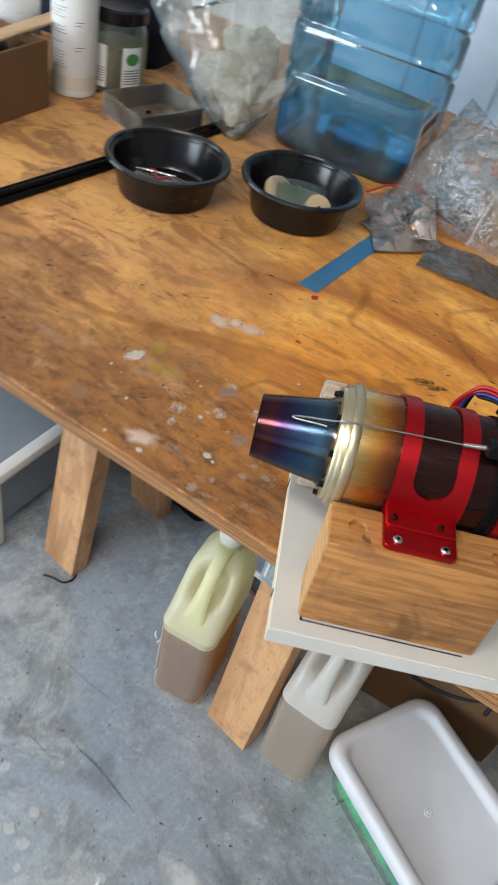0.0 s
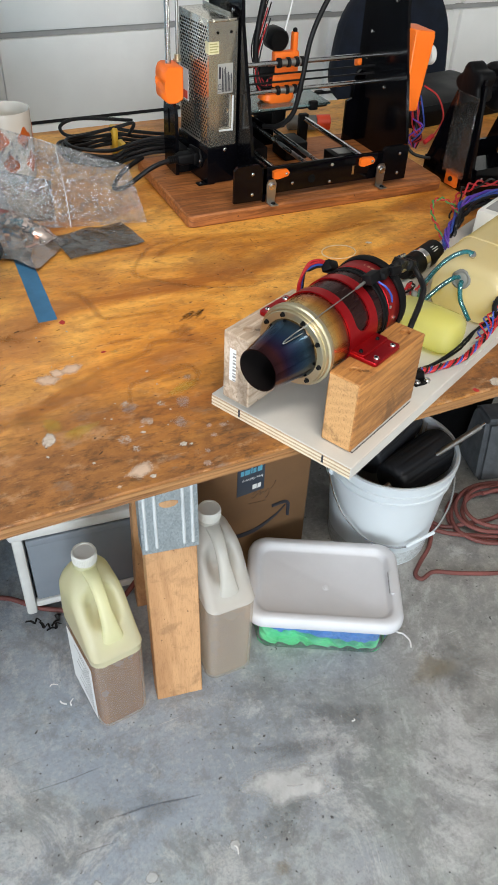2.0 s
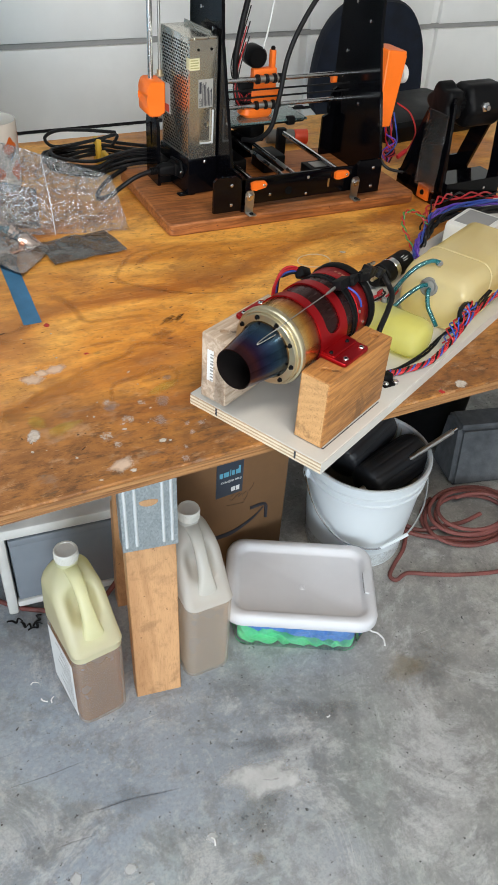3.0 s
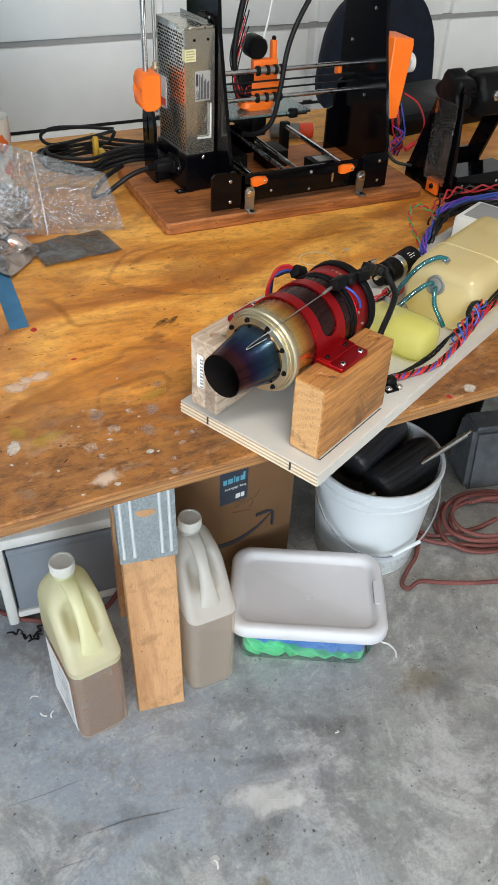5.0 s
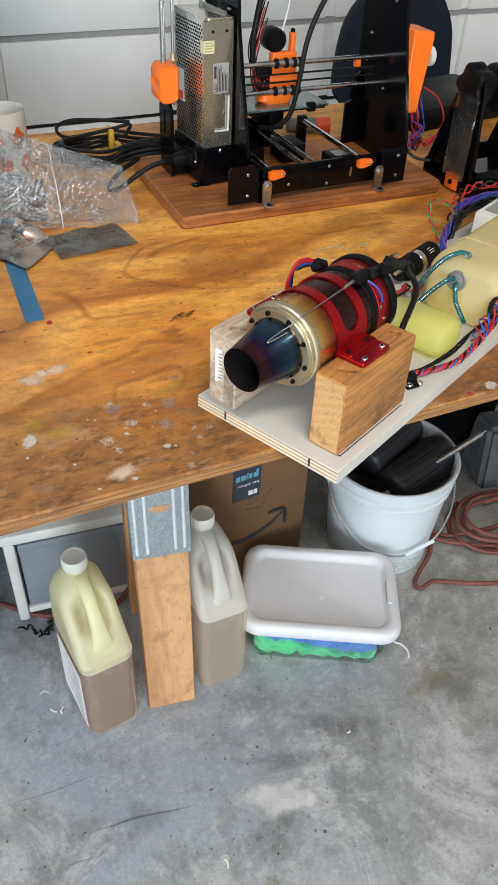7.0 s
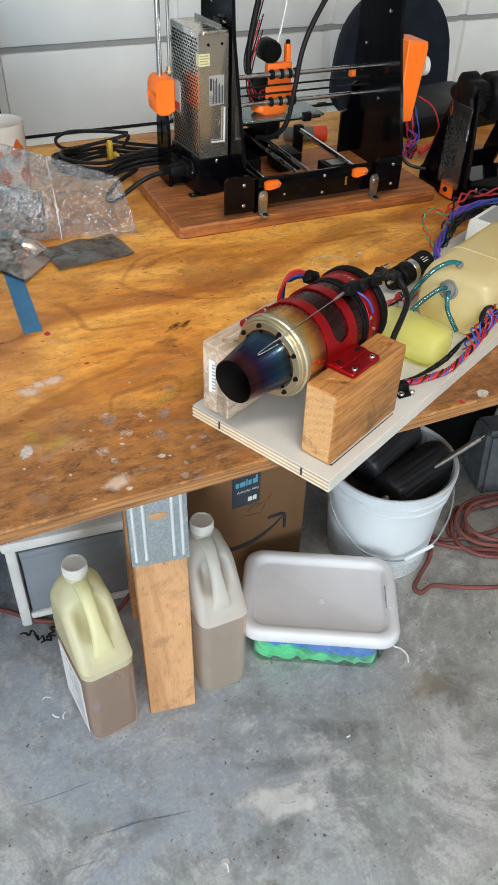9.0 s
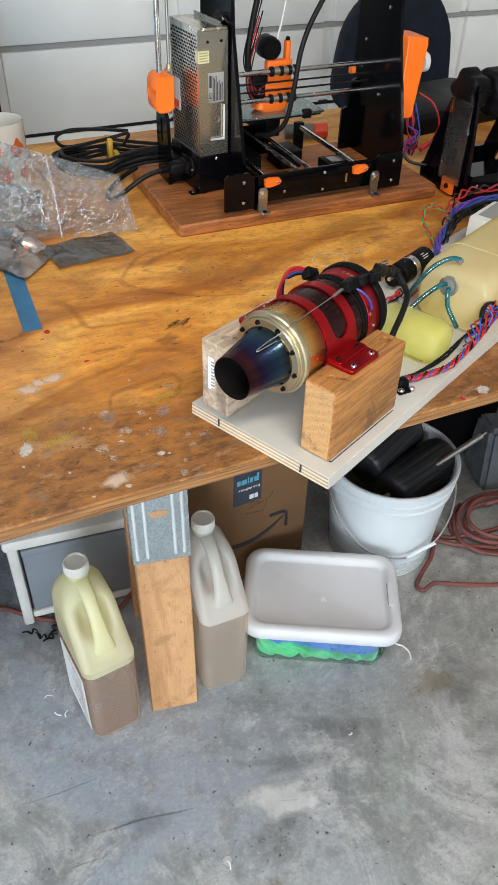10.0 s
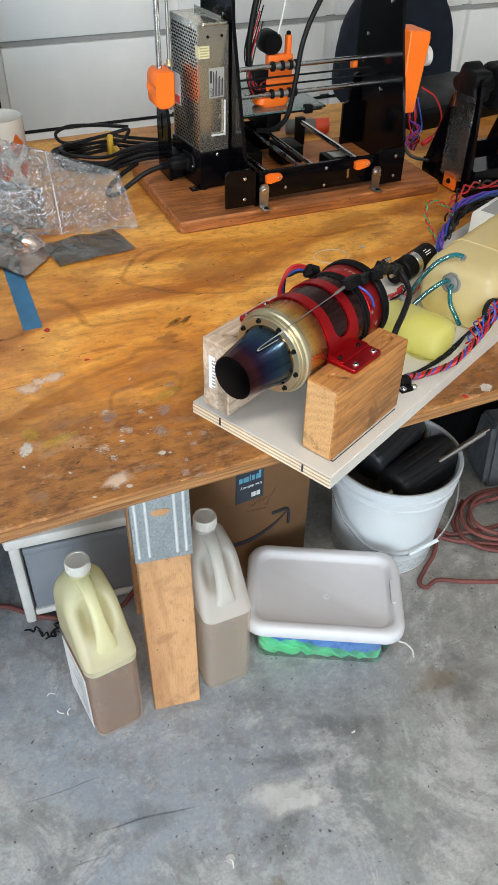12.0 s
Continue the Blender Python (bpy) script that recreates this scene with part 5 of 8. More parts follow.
    # x axis
    for zz in (0.168, 0.123):
        part("axis_rod", rod((0.400, 0.722, zz), (0.708, 0.722, zz), 0.0042), "steel", P, "bright horizontal rod")
    for zz in (0.152, 0.139):
        part("belt", box(0.400, 0.700, 0.716, 0.7175, zz - 0.0015, zz + 0.0015), "rubber", P)
    part("axis_end", plate([(0.318, 0.131), (0.318, 0.181), (0.293, 0.183), (0.290, 0.179), (0.286, 0.174), (0.2845, 0.161), (0.287, 0.157), (0.287, 0.148), (0.2845, 0.143), (0.286, 0.130), (0.292, 0.125), (0.306, 0.125)], 0.046, m=Matrix(((1, 0, 0, 0), (0, 0, -1, 0.745), (0, 1, 0, 0), (0, 0, 0, 1))), bevel=0.0022), "orange", P, "orange printed axis end")
    part("lead_nut", lathe([(0.0075, 0.181), (0.0075, 0.184), (0.005, 0.184), (0.005, 0.191)], 16, m=Matrix.Translation((0.3225, 0.738, 0))), "ring", P, "brass lead-screw nut")
    part("axis_end", box(0.668, 0.678, 0.726, 0.740, 0.148, 0.166, bevel=0.003), "orange", P, "orange printed axis end")
    part("rod_vertical", rod((0.300, 0.722, 0.12), (0.300, 0.722, 0.44), 0.0046), "steel", P, "bright vertical rod")
    part("lead_screw", lathe([(0.0024 + 0.0006 * (i % 2), 0.06 + 0.0020 * i) for i in range(26, 190)], 10, m=Matrix.Translation((0.3225, 0.738, 0))), "dull_steel", P, "threaded lead screw")
    part("motor_side", pierced([(0.712, 0.0), (0.768, 0.0), (0.768, 0.098), (0.765, 0.111), (0.758, 0.121), (0.749, 0.128), (0.740, 0.130), (0.731, 0.128), (0.722, 0.121), (0.715, 0.111), (0.712, 0.098)], [(0.737, 0.066), (0.745, 0.066), (0.745, 0.106), (0.737, 0.106)], 0.006, Matrix(((0, 0, 1, 0.306), (1, 0, 0, 0), (0, 1, 0, 0), (0, 0, 0, 1)))), "black", P)
    part("axis_motor", box(0.312, 0.338, 0.720, 0.764, 0.0, 0.042, bevel=0.003), "matte_black", P)
    # extruder carriage, behind the rods
    ex = part("carriage", box(0.492, 0.540, 0.730, 0.746, 0.128, 0.183, bevel=0.003), "orange", P, "orange printed carriage")
    ex.location = (0.008, 0, 0)
    part("carriage_arm", box(0.528, 0.537, 0.732, 0.745, 0.180, 0.212, bevel=0.002), "orange", ex)
    part("arm_bolt", lathe([(0.004, 0), (0.004, 0.004), (0.002, 0.006)], 10, m=Matrix.Translation((0.5325, 0.738, 0.212))), "matte_black", ex)
    part("carriage_mid", box(0.486, 0.545, 0.724, 0.742, 0.127, 0.149, bevel=0.004), "orange", ex)
    part("carriage_base", loft([(0.050, 0.030, 0.012, 0.101, 0.502, 0.735), (0.066, 0.036, 0.014, 0.108, 0.500, 0.735), (0.062, 0.034, 0.012, 0.118, 0.502, 0.735)]), "orange", ex)
    part("motor", lathe([(0.017, 0), (0.019, 0.003), (0.019, 0.030), (0.016, 0.034)], 28, m=pose(0.502, 0.768, 0.200, 90)), "matte_black", ex)
    part("fan", box(0.462, 0.492, 0.726, 0.744, 0.122, 0.168, bevel=0.003), "matte_black", ex)
    for zz in (0.168, 0.123):
        for x in (0.496, 0.514, 0.530, 0.541):
            part("bearing", lathe([(0.0066, 0), (0.0082, 0.001), (0.0082, 0.006), (0.0066, 0.007)], 16, m=Matrix.Translation((x - 0.0035, 0.722, zz)) @ ALONG_X), "rubber", ex)
        part("bearing_sleeve", rod((0.495, 0.722, zz), (0.545, 0.722, zz), 0.0062), "dull_steel", ex)
    for i in range(9):
        q = 0.006 * (i % 3)
        part("lead", tube([(0.470 + q, 0.735, 0.22 + .008 * i), (0.452 + q, 0.725 + .003 * i, 0.185), (0.448 + .003 * i, 0.720, 0.15 - .002 * i), (0.462 + .002 * i, 0.722, 0.122 + .003 * i), (0.490, 0.728, 0.116 + .004 * i)], 0.0012, 6), ("wire_black", "wire_red", "wire_black")[i % 3], ex)
    part("feed_sleeve", tube([(0.462, 0.726, 0.165), (0.460, 0.726, 0.20), (0.468, 0.726, 0.25), (0.490, 0.728, 0.34), (0.502, 0.73, 0.44)], 0.0050, 10), "rubber", P, "black sleeved cable")
    part("bed_sleeve", tube([(0.468, 0.70, 0.072), (0.484, 0.672, 0.080), (0.502, 0.655, 0.105), (0.512, 0.650, 0.16), (0.522, 0.650, 0.22), (0.544, 0.65, 0.27), (0.588, 0.66, 0.32), (0.66, 0.68, 0.36)], 0.0043, 10), "rubber", P, "black sleeved cable arched over the bed")
    part("filament", tube([(0.519, 0.738, 0.21), (0.533, 0.738, 0.27), (0.558, 0.738, 0.44)], 0.0018, 8), "label", P)
    # control box on the right
    def hang(name, bm, material, parent):
        ob = part(name, bm, material, parent)
        ob.location = (0.022, -0.012, 0.004)
        return ob
    part("control_box", plate([(0.7128, 0.094), (0.7420, 0.094), (0.7535, 0.214), (0.7530, 0.224), (0.7128, 0.228)], 0.058, m=Matrix(((1, 0, 0, 0), (0, 0, -1, 0.684), (0, 1, 0, 0), (0, 0, 0, 1))), bevel=0.0015), "orange", P, "orange printed electronics box")
    part("knob", lathe([(0.006, -0.006), (0.006, 0.008), (0.016, 0.009), (0.016, 0.019), (0.012, 0.021)], 28, m=pose(0.752, 0.650, 0.180, 0, 90, 0)), "white_plastic", P)
    for i, c in enumerate(("wire_red", "wire_black", "wire_red", "wire_black", "wire_blue")):
        o = 0.006 * i
        hang("lead", tube([(0.722 + o * .6, 0.655, 0.11), (0.716 + o, 0.645, 0.085), (0.728 + o, 0.65, 0.055), (0.745 - o * .4, 0.64, 0.035 + o * .4), (0.735, 0.665, 0.02)], 0.0013, 6), c, P)
    for i in range(7):
        q = 0.005 * i
        hang("lead", tube([(0.722 + q * .8, 0.660, 0.098), (0.720 + q, 0.648 + .003 * i, 0.075), (0.742 - q * .4, 0.642 + .002 * i, 0.060 - .004 * i), (0.724 + q, 0.655, 0.038), (0.740, 0.660 - q * .4, 0.016)], 0.0014, 6), ("wire_violet", "wire_red", "wire_black", "wire_black")[i % 4], P)
    hang("lead", tube([(0.745, 0.660, 0.125), (0.776, 0.655, 0.105), (0.793, 0.65, 0.07), (0.780, 0.645, 0.045), (0.755, 0.64, 0.03)], 0.0015, 6), "wire_red", P)
    hang("connector", rod((0.752, 0.640, 0.029), (0.772, 0.644, 0.038), 0.0045), "wire_red", P)
    hang("lead", tube([(0.72, 0.67, 0.035), (0.735, 0.64, 0.008), (0.79, 0.62, 0.006), (0.83, 0.66, 0.03)], 0.003, 8), "wire_black", P)
    # power supply in its black socket cover
    m = Matrix.Translation((0.343, 0.654, 0)) @ pose(0, 0, 0, 0, 0, 5)
    body = part("power_supply", box(0, 0.052, 0.0046, 0.105, 0.062, 0.257, bevel=0.0008, turn=m), "psu", P, "perforated zinc power supply")
    facing = m @ Matrix(((1, 0, 0, 0), (0, 0, -1, 0.0045), (0, 1, 0, 0), (0, 0, 0, 1)))
    lower = [(0.0, 0.062), (0.052, 0.062), (0.052, 0.2525), (0.036, 0.2525), (0.033, 0.2525), (0.0105, 0.2525), (0.0075, 0.2525), (0.0, 0.2525)]
    part("front_sheet", pierced(lower, [p[:2] for p in round_rect(0.026, 0.057, 0.0045, 0, 0.0325, 0.117)], 0.0045, facing, 0.09), "psu", body)
    for x0, x1 in ((0.0, 0.0072), (0.0108, 0.0332), (0.0362, 0.052)):
        part("top_fold", box(x0, x1, 0.0002, 0.0044, 0.2526, 0.2568, bevel=0.0006, turn=m), "psu", body)
    part("top_flange", box(0.044, 0.0455, 0.012, 0.105, 0.2572, 0.2625, turn=m), "psu", body)
    part("recess", box(0.0205, 0.0445, 0.0036, 0.0044, 0.090, 0.144, turn=m), "psu", body)
    part("recess_dimple", lathe([(0.0050, 0), (0.0046, 0.0008), (0.0030, 0.0004), (0.001, 0.0003)], 20, m=m @ pose(0.0345, 0.0035, 0.119, 90)), "psu", body)
    # the light caught by the recess edge, put in as a pale lip
    part("recess_lip", tube([m @ Vector(p) for p in ((0.0205, -0.0004, 0.0893), (0.0420, -0.0004, 0.0888), (0.0448, -0.0004, 0.092), (0.0452, -0.0004, 0.143))], 0.0016, 8), "glint_zinc", body, "lip brightened as if catching light")
    bm = bmesh.new()
    for r in range(36):
        for k in range(16):
            y, z = 0.008 + 0.006 * k + (0.003 if r % 2 else 0), 0.070 + 0.0050 * r
            if y < 0.1 and z < 0.246:
                q = Matrix.Translation((-0.0003, y, z)) @ pose(0, 0, 0, 0, 90, 0)
                add_rings(bm, [[m @ q @ Vector((0.0019 * math.cos(a), 0.0019 * math.sin(a), h)) for a in (math.pi / 3 * i for i in range(6))] for h in (0.0, 0.0004)])
    tagged(part("vent_hole", bm, "hole", body, smooth=0), kind="stuff")
    part("side_sticker", box(-0.0012, -0.0008, 0.070, 0.102, 0.12, 0.17, turn=m), "label", body, "white and red sticker")
    part("side_sticker", box(-0.0014, -0.0010, 0.074, 0.098, 0.122, 0.135, turn=m), "red_cap", body)
    part("paper_label", box(0.0165, 0.044, -0.0008, -0.0003, 0.148, 0.193, turn=m), "foil_label", body)
    part("printed_bar", box(0.0180, 0.0220, -0.0012, -0.0007, 0.171, 0.189, turn=m), "ink", body)
    for i in range(7):
        part("printed_bar", box(0.0240 + 0.0027 * i, 0.0254 + 0.0027 * i, -0.0012, -0.0007, 0.1505, 0.1505 + (0.037, 0.034, 0.038, 0.028, 0.030, 0.025, 0.027)[i], turn=m), "ink", body)
    text = bpy.data.curves.new("label_text", "FONT")
    text.body, text.size, text.extrude = "LED", 0.0080, 0.0002
    wr = new("label_text", text)
    wr.data.materials.append(M["ink"])
    wr.parent = body
    wr.matrix_basis = m @ Matrix(((0, -1, 0, 0.0228), (0, 0, -1, -0.0010), (1, 0, 0, 0.1500), (0, 0, 0, 1)))
    seal = part("seal_sticker", box(-0.0008, 0.018, -0.0009, -0.0003, 0.208, 0.226, turn=m), "seal", body, "pale yellow printed seal sticker")
    part("sticker_side", box(-0.0009, -0.0004, -0.0008, 0.010, 0.209, 0.226, turn=m), "seal", seal)
    for i in range(4):
        part("printed_bar", box(0.001, 0.0165 - 0.002 * (i % 2), -0.0012, -0.0008, 0.2105 + 0.0038 * i, 0.2123 + 0.0038 * i, turn=m), "seal_ink", seal)
    for x, zz in ((0.016, 0.238), (0.040, 0.238)):
        part("rivet", lathe([(0.0022, 0), (0.0022, 0.0006)], 12, m=m @ pose(x, -0.0002, zz, 90)), "hole", body)
    cov = part("socket_cover", box(-0.003, 0.056, -0.003, 0.108, 0.002, 0.064, bevel=0.0012, turn=m), "black", P, "black socket cover")
    part("cover_screw", lathe([(0.0032, 0), (0.0032, 0.001), (0.002, 0.002)], 14, m=m @ pose(0.030, -0.0032, 0.058, 90)), "steel", cov)
    part("cover_leg", box(0.002, 0.012, -0.001, 0.010, 0.0, 0.014, turn=m), "black", cov)
    part("cover_leg", box(0.046, 0.056, 0.06, 0.07, 0.0, 0.014, turn=m), "black", cov)
    part("foot_tab", box(-0.018, 0.002, 0.0, 0.014, 0.0, 0.003, bevel=0.001, turn=m), "matte_black", cov)
    part("inlet_flange", plate([(0.012, 0.037), (0.020, 0.024), (0.060, 0.022), (0.070, 0.035), (0.060, 0.052), (0.022, 0.055)], 0.004, m=m @ Matrix(((0, 0, -1, -0.003), (1, 0, 0, 0), (0, 1, 0, 0), (0, 0, 0, 1))), bevel=0.001), "matte_black", cov)
    part("socket", box(-0.014, -0.003, 0.026, 0.056, 0.026, 0.048, bevel=0.003, turn=m), "matte_black", cov)
    for y, zz in ((0.017, 0.037), (0.065, 0.036)):
        part("cover_screw", lathe([(0.0026, 0), (0.0026, 0.001), (0.0014, 0.002)], 12, m=m @ pose(-0.0070, y, zz, 0, -90, 0)), "steel", cov)
    part("foot_screw", lathe([(0.0036, 0), (0.0036, 0.001), (0.0018, 0.002)], 12, m=m @ Matrix.Translation((-0.011, 0.007, 0.003))), "steel", cov)
    plug = part("plug", loft([(0.019, 0.024, 0.005, 0, 0, 0), (0.019, 0.023, 0.005, 0.018, 0, 0), (0.015, 0.017, 0.005, 0.026, 0, 0)], m=m @ Matrix.Translation((-0.0142, 0.041, 0.037)) @ pose(0, 0, 0, 0, -90, 0)), "matte_black", cov)
    for i in range(4):
        part("strain_ring", lathe([(0.0052, 0), (0.0066, 0.0008), (0.0066, 0.0030), (0.0052, 0.0038)], 16, m=m @ Matrix.Translation((-0.0402 - 0.0040 * i, 0.041, 0.037)) @ pose(0, 0, 0, 0, -90, 0)), "matte_black", plug)
    # plug lead from the socket round to the coiled flex
    flex = thing("power_flex", Matrix.Translation((0, 0, TOP)), "coiled black power lead with yellow ties", "cable")
    part("lead", tube([(0.302, 0.691, 0.0585), (0.275, 0.688, 0.057), (0.252, 0.686, 0.051), (0.230, 0.688, 0.038), (0.208, 0.697, 0.020), (0.196, 0.722, 0.008), (0.206, 0.755, 0.006), (0.235, 0.785, 0.014), (0.275, 0.803, 0.026)], 0.0042, 10), "wire_black", flex)
    for k in range(7):
        o = 0.006 * (k % 3)
        h = 0.007 + 0.0085 * (k // 2)
        part("lead", tube([(0.36, 0.795 + o, h + .025), (0.295, 0.80 + o, h + .026), (0.258, 0.808 + o, h + .018), (0.22, 0.83 - o, h + .002), (0.165 - o, 0.86 + o, h + .004), (0.160 - o, 0.90 + o, h + .006), (0.20, 0.92 + o, h + .003), (0.252 + o, 0.908 - o, h + .014), (0.28 + o, 0.90 - o, h + .010), (0.34, 0.88, h + .004), (0.40, 0.86, h + .002)], 0.0033, 8), "wire_black", flex)
    part("lead", tube([(0.30, 0.93, 0.05), (0.24, 0.945, 0.055), (0.19, 0.965, 0.052), (0.165, 0.965, 0.04), (0.18, 0.94, 0.03), (0.25, 0.90, 0.05), (0.285, 0.88, 0.062), (0.27, 0.86, 0.05)], 0.0033, 8), "wire_black", flex)
    for y, w in ((0.905, 0.0), (0.855, 0.004)):
        part("tie", box(0.248, 0.258, y - 0.014, y + 0.014, 0.001, 0.052 - w * 3, bevel=0.003), "yellow_tie", flex, "yellow cable tie")
    tubeob = thing("spare_cartridge", Matrix.Translation((0.712, 0.894, TOP - 0.0015)), "grey tube with an orange-red cap lying behind the printer", "cartridge")
    lie = Matrix.Translation((0, 0, 0.0175)) @ pose(0, 0, 0, 0, 0, -16) @ ALONG_X
    part("barrel", lathe([(0.0135, -0.080), (0.0145, -0.078), (0.0145, -0.020), (0.0125, -0.018)], 28, m=lie), "grey_bung", tubeob)
    part("end_cap", lathe([(0.0135, -0.019), (0.0150, -0.018), (0.0158, 0.010), (0.0140, 0.0105), (0.0128, 0.009), (0.0120, -0.012), (0.002, -0.013)], 32, m=lie), "red_cap", tubeob, "hollow orange-red cap")


def build_spool_stand():
    s = thing("spool_stand", pose(0.786, 0.496, TOP, 0, 0, 2), "black acrylic spool stand with a clear plate and knobs", "spool stand")
    for x in (0.0, 0.135):
        flat = Matrix(((0, 0, 1, x), (1, 0, 0, 0), (0, 1, 0, 0), (0, 0, 0, 1)))
        bm = bmesh.new()
        # an open triangle from three bars
        for a, b, w in (((-0.004, 0.016), (0.132, 0.016), 0.032), ((0.010, 0.012), (0.026, 0.182), 0.026), ((0.116, 0.012), (0.052, 0.182), 0.036), ((0.016, 0.178), (0.066, 0.178), 0.030)):
            p, q = Vector((a[0], a[1], 0)), Vector((b[0], b[1], 0))
            d = (q - p).normalized()
            n = Vector((-d.y, d.x, 0)) * w / 2
            add_rings(bm, [[flat @ (c + Vector((0, 0, h))) for c in (p - n, q - n, q + n, p + n)] for h in (0, 0.006)])
        part("side_frame", bm, "black", s)
    part("front_bar", box(0.006, 0.135, -0.006, 0.0, 0.0, 0.048), "black", s)
    part("shelf", box(0.006, 0.135, 0.0, 0.05, 0.044, 0.048), "black", s)
    part("rear_bar", box(0.006, 0.135, 0.116, 0.122, 0.0, 0.050), "black", s)
    part("clear_plate", box(-0.0075, -0.0045, 0.014, 0.071, 0.025, 0.165, bevel=0.0008, seg=1), "clear", s, "clear acrylic plate")
    part("tag", box(-0.006, -0.001, 0.028, 0.060, 0.004, 0.030, bevel=0.001), "orange", s)
    part("tag_screw", lathe([(0.005, 0), (0.004, 0.003)], 12, m=pose(-0.006, 0.044, 0.017, 0, -90, 0)), "matte_black", s)
    part("axle", rod((0.004, 0.050, 0.172), (0.17, 0.050, 0.172), 0.008), "matte_black", s)
    def lobed(x, r, z, long, lobes, depth):
        bm = bmesh.new()
        rings = []
        for h, k in ((0.0, 0.80), (0.05, 0.95), (0.12, 1.0), (0.88, 1.0), (0.95, 0.95), (1.0, 0.80)):
            rings.append([(x + h * long, 0.050 + r * k * (1 + depth * math.cos(lobes * a)) * math.cos(a), z + r * k * (1 + depth * math.cos(lobes * a)) * math.sin(a)) for a in (2 * math.pi * i / 60 for i in range(60))])
        add_rings(bm, rings)
        return bm
    part("knob", lobed(-0.006, 0.031, 0.178, 0.034, 5, 0.14), "matte_black", s, "black lobed knob")
    part("knurl", lobed(0.029, 0.021, 0.178, 0.014, 20, 0.06), "matte_black", s)
    part("spool_hub", lobed(0.044, 0.038, 0.170, 0.085, 6, 0.05), "matte_black", s, "black printed spool hub")
    part("axle_bolt", lathe([(0.009, 0), (0.009, 0.005), (0.0048, 0.006), (0.0048, 0.012)], 6, m=pose(0.070, 0.012, 0.176, 90, 0, 0)), "steel", s)
    for x in (0.02, 0.10):
        part("bar_screw", lathe([(0.0028, 0), (0.0028, 0.001), (0.0015, 0.002)], 10, m=pose(x, -0.0062, 0.03, 90)), "steel", s)
    b = thing("black_case", pose(0.90, 0.83, TOP, 0, 0, 8), "flat black plastic case behind the printer", "case")
    part("case_body", loft([(0.30, 0.20, 0.015, 0.0, 0.15, 0.1), (0.31, 0.21, 0.015, 0.01, 0.15, 0.1), (0.31, 0.21, 0.015, 0.034, 0.15, 0.1), (0.29, 0.19, 0.015, 0.043, 0.15, 0.1)]), "matte_black", b)


def build_chair():
    c = thing("office_chair", pose(1.198, 1.40, 0, 0, 0, -14), "dark navy office chair with a rounded backrest behind the workbench", "chair")
    bm = bmesh.new()
    def outline(k, y):
        w, h = 0.162 * k, 0.166 * k
        return [(0.012 + w * math.copysign(abs(math.cos(a)) ** 0.6, math.cos(a)) * (1 - 0.25 * math.sin(a)), y + 0.02 * math.cos(a) ** 2, 0.828 + h * math.copysign(abs(math.sin(a)) ** 0.7, math.sin(a))) for a in (2 * math.pi * i / 40 for i in range(40))]
    add_rings(bm, [outline(0.90, -0.052), outline(0.97, -0.048), outline(1.0, -0.03), outline(1.0, 0.0), outline(0.95, 0.012)])
    part("backrest", bm, "navy", c)
    part("back_shell", loft([(0.30, 0.02, 0.009, 0.70, 0.02, 0.018), (0.31, 0.02, 0.009, 0.83, 0.02, 0.018), (0.21, 0.02, 0.009, 0.96, 0.02, 0.018)]), "matte_black", c)
    part("back_post", box(-0.01, 0.05, 0.02, 0.04, 0.44, 0.80), "matte_black", c)
    part("seat", loft([(0.42, 0.42, 0.12, 0.44, 0, -0.03), (0.47, 0.46, 0.13, 0.455, 0, -0.03), (0.47, 0.46, 0.13, 0.49, 0, -0.03), (0.42, 0.42, 0.12, 0.515, 0, -0.03)]), "navy", c)
    part("gas_post", rod((0, -0.03, 0.09), (0, -0.03, 0.44), 0.028), "matte_black", c)
    for i in range(5):
        a = 2 * math.pi * i / 5
        leg = part("base_arm", rod((0, -0.03, 0.10), (0.26 * math.cos(a), -0.03 + 0.26 * math.sin(a), 0.065), 0.022, 0.014), "matte_black", c)
        part("castor", rod((0.26 * math.cos(a) - .012, -0.03 + 0.26 * math.sin(a), 0.027), (0.26 * math.cos(a) + .012, -0.03 + 0.26 * math.sin(a), 0.027), 0.027), "rubber", leg)


# ---- small things on the bench ----
def build_bowl(x, y, seed, label):
    b = thing("plastic_bowl", pose(x, y, TOP, 0, 0, 35 * seed), label, "bowl", "black bowls")
    prof = [(0.056, 0.0), (0.0605, 0.002), (0.0625, 0.010), (0.0695, 0.044), (0.0705, 0.0465), (0.0785, 0.0475), (0.0800, 0.0455), (0.0805, 0.0480), (0.0790, 0.0505), (0.0745, 0.0505), (0.0728, 0.0485), (0.0720, 0.0452), (0.0690, 0.0445), (0.0678, 0.0420), (0.0605, 0.008), (0.057, 0.0035)]
    part("shell", lathe(prof, 56, True, True), "bowl", b)
    return b


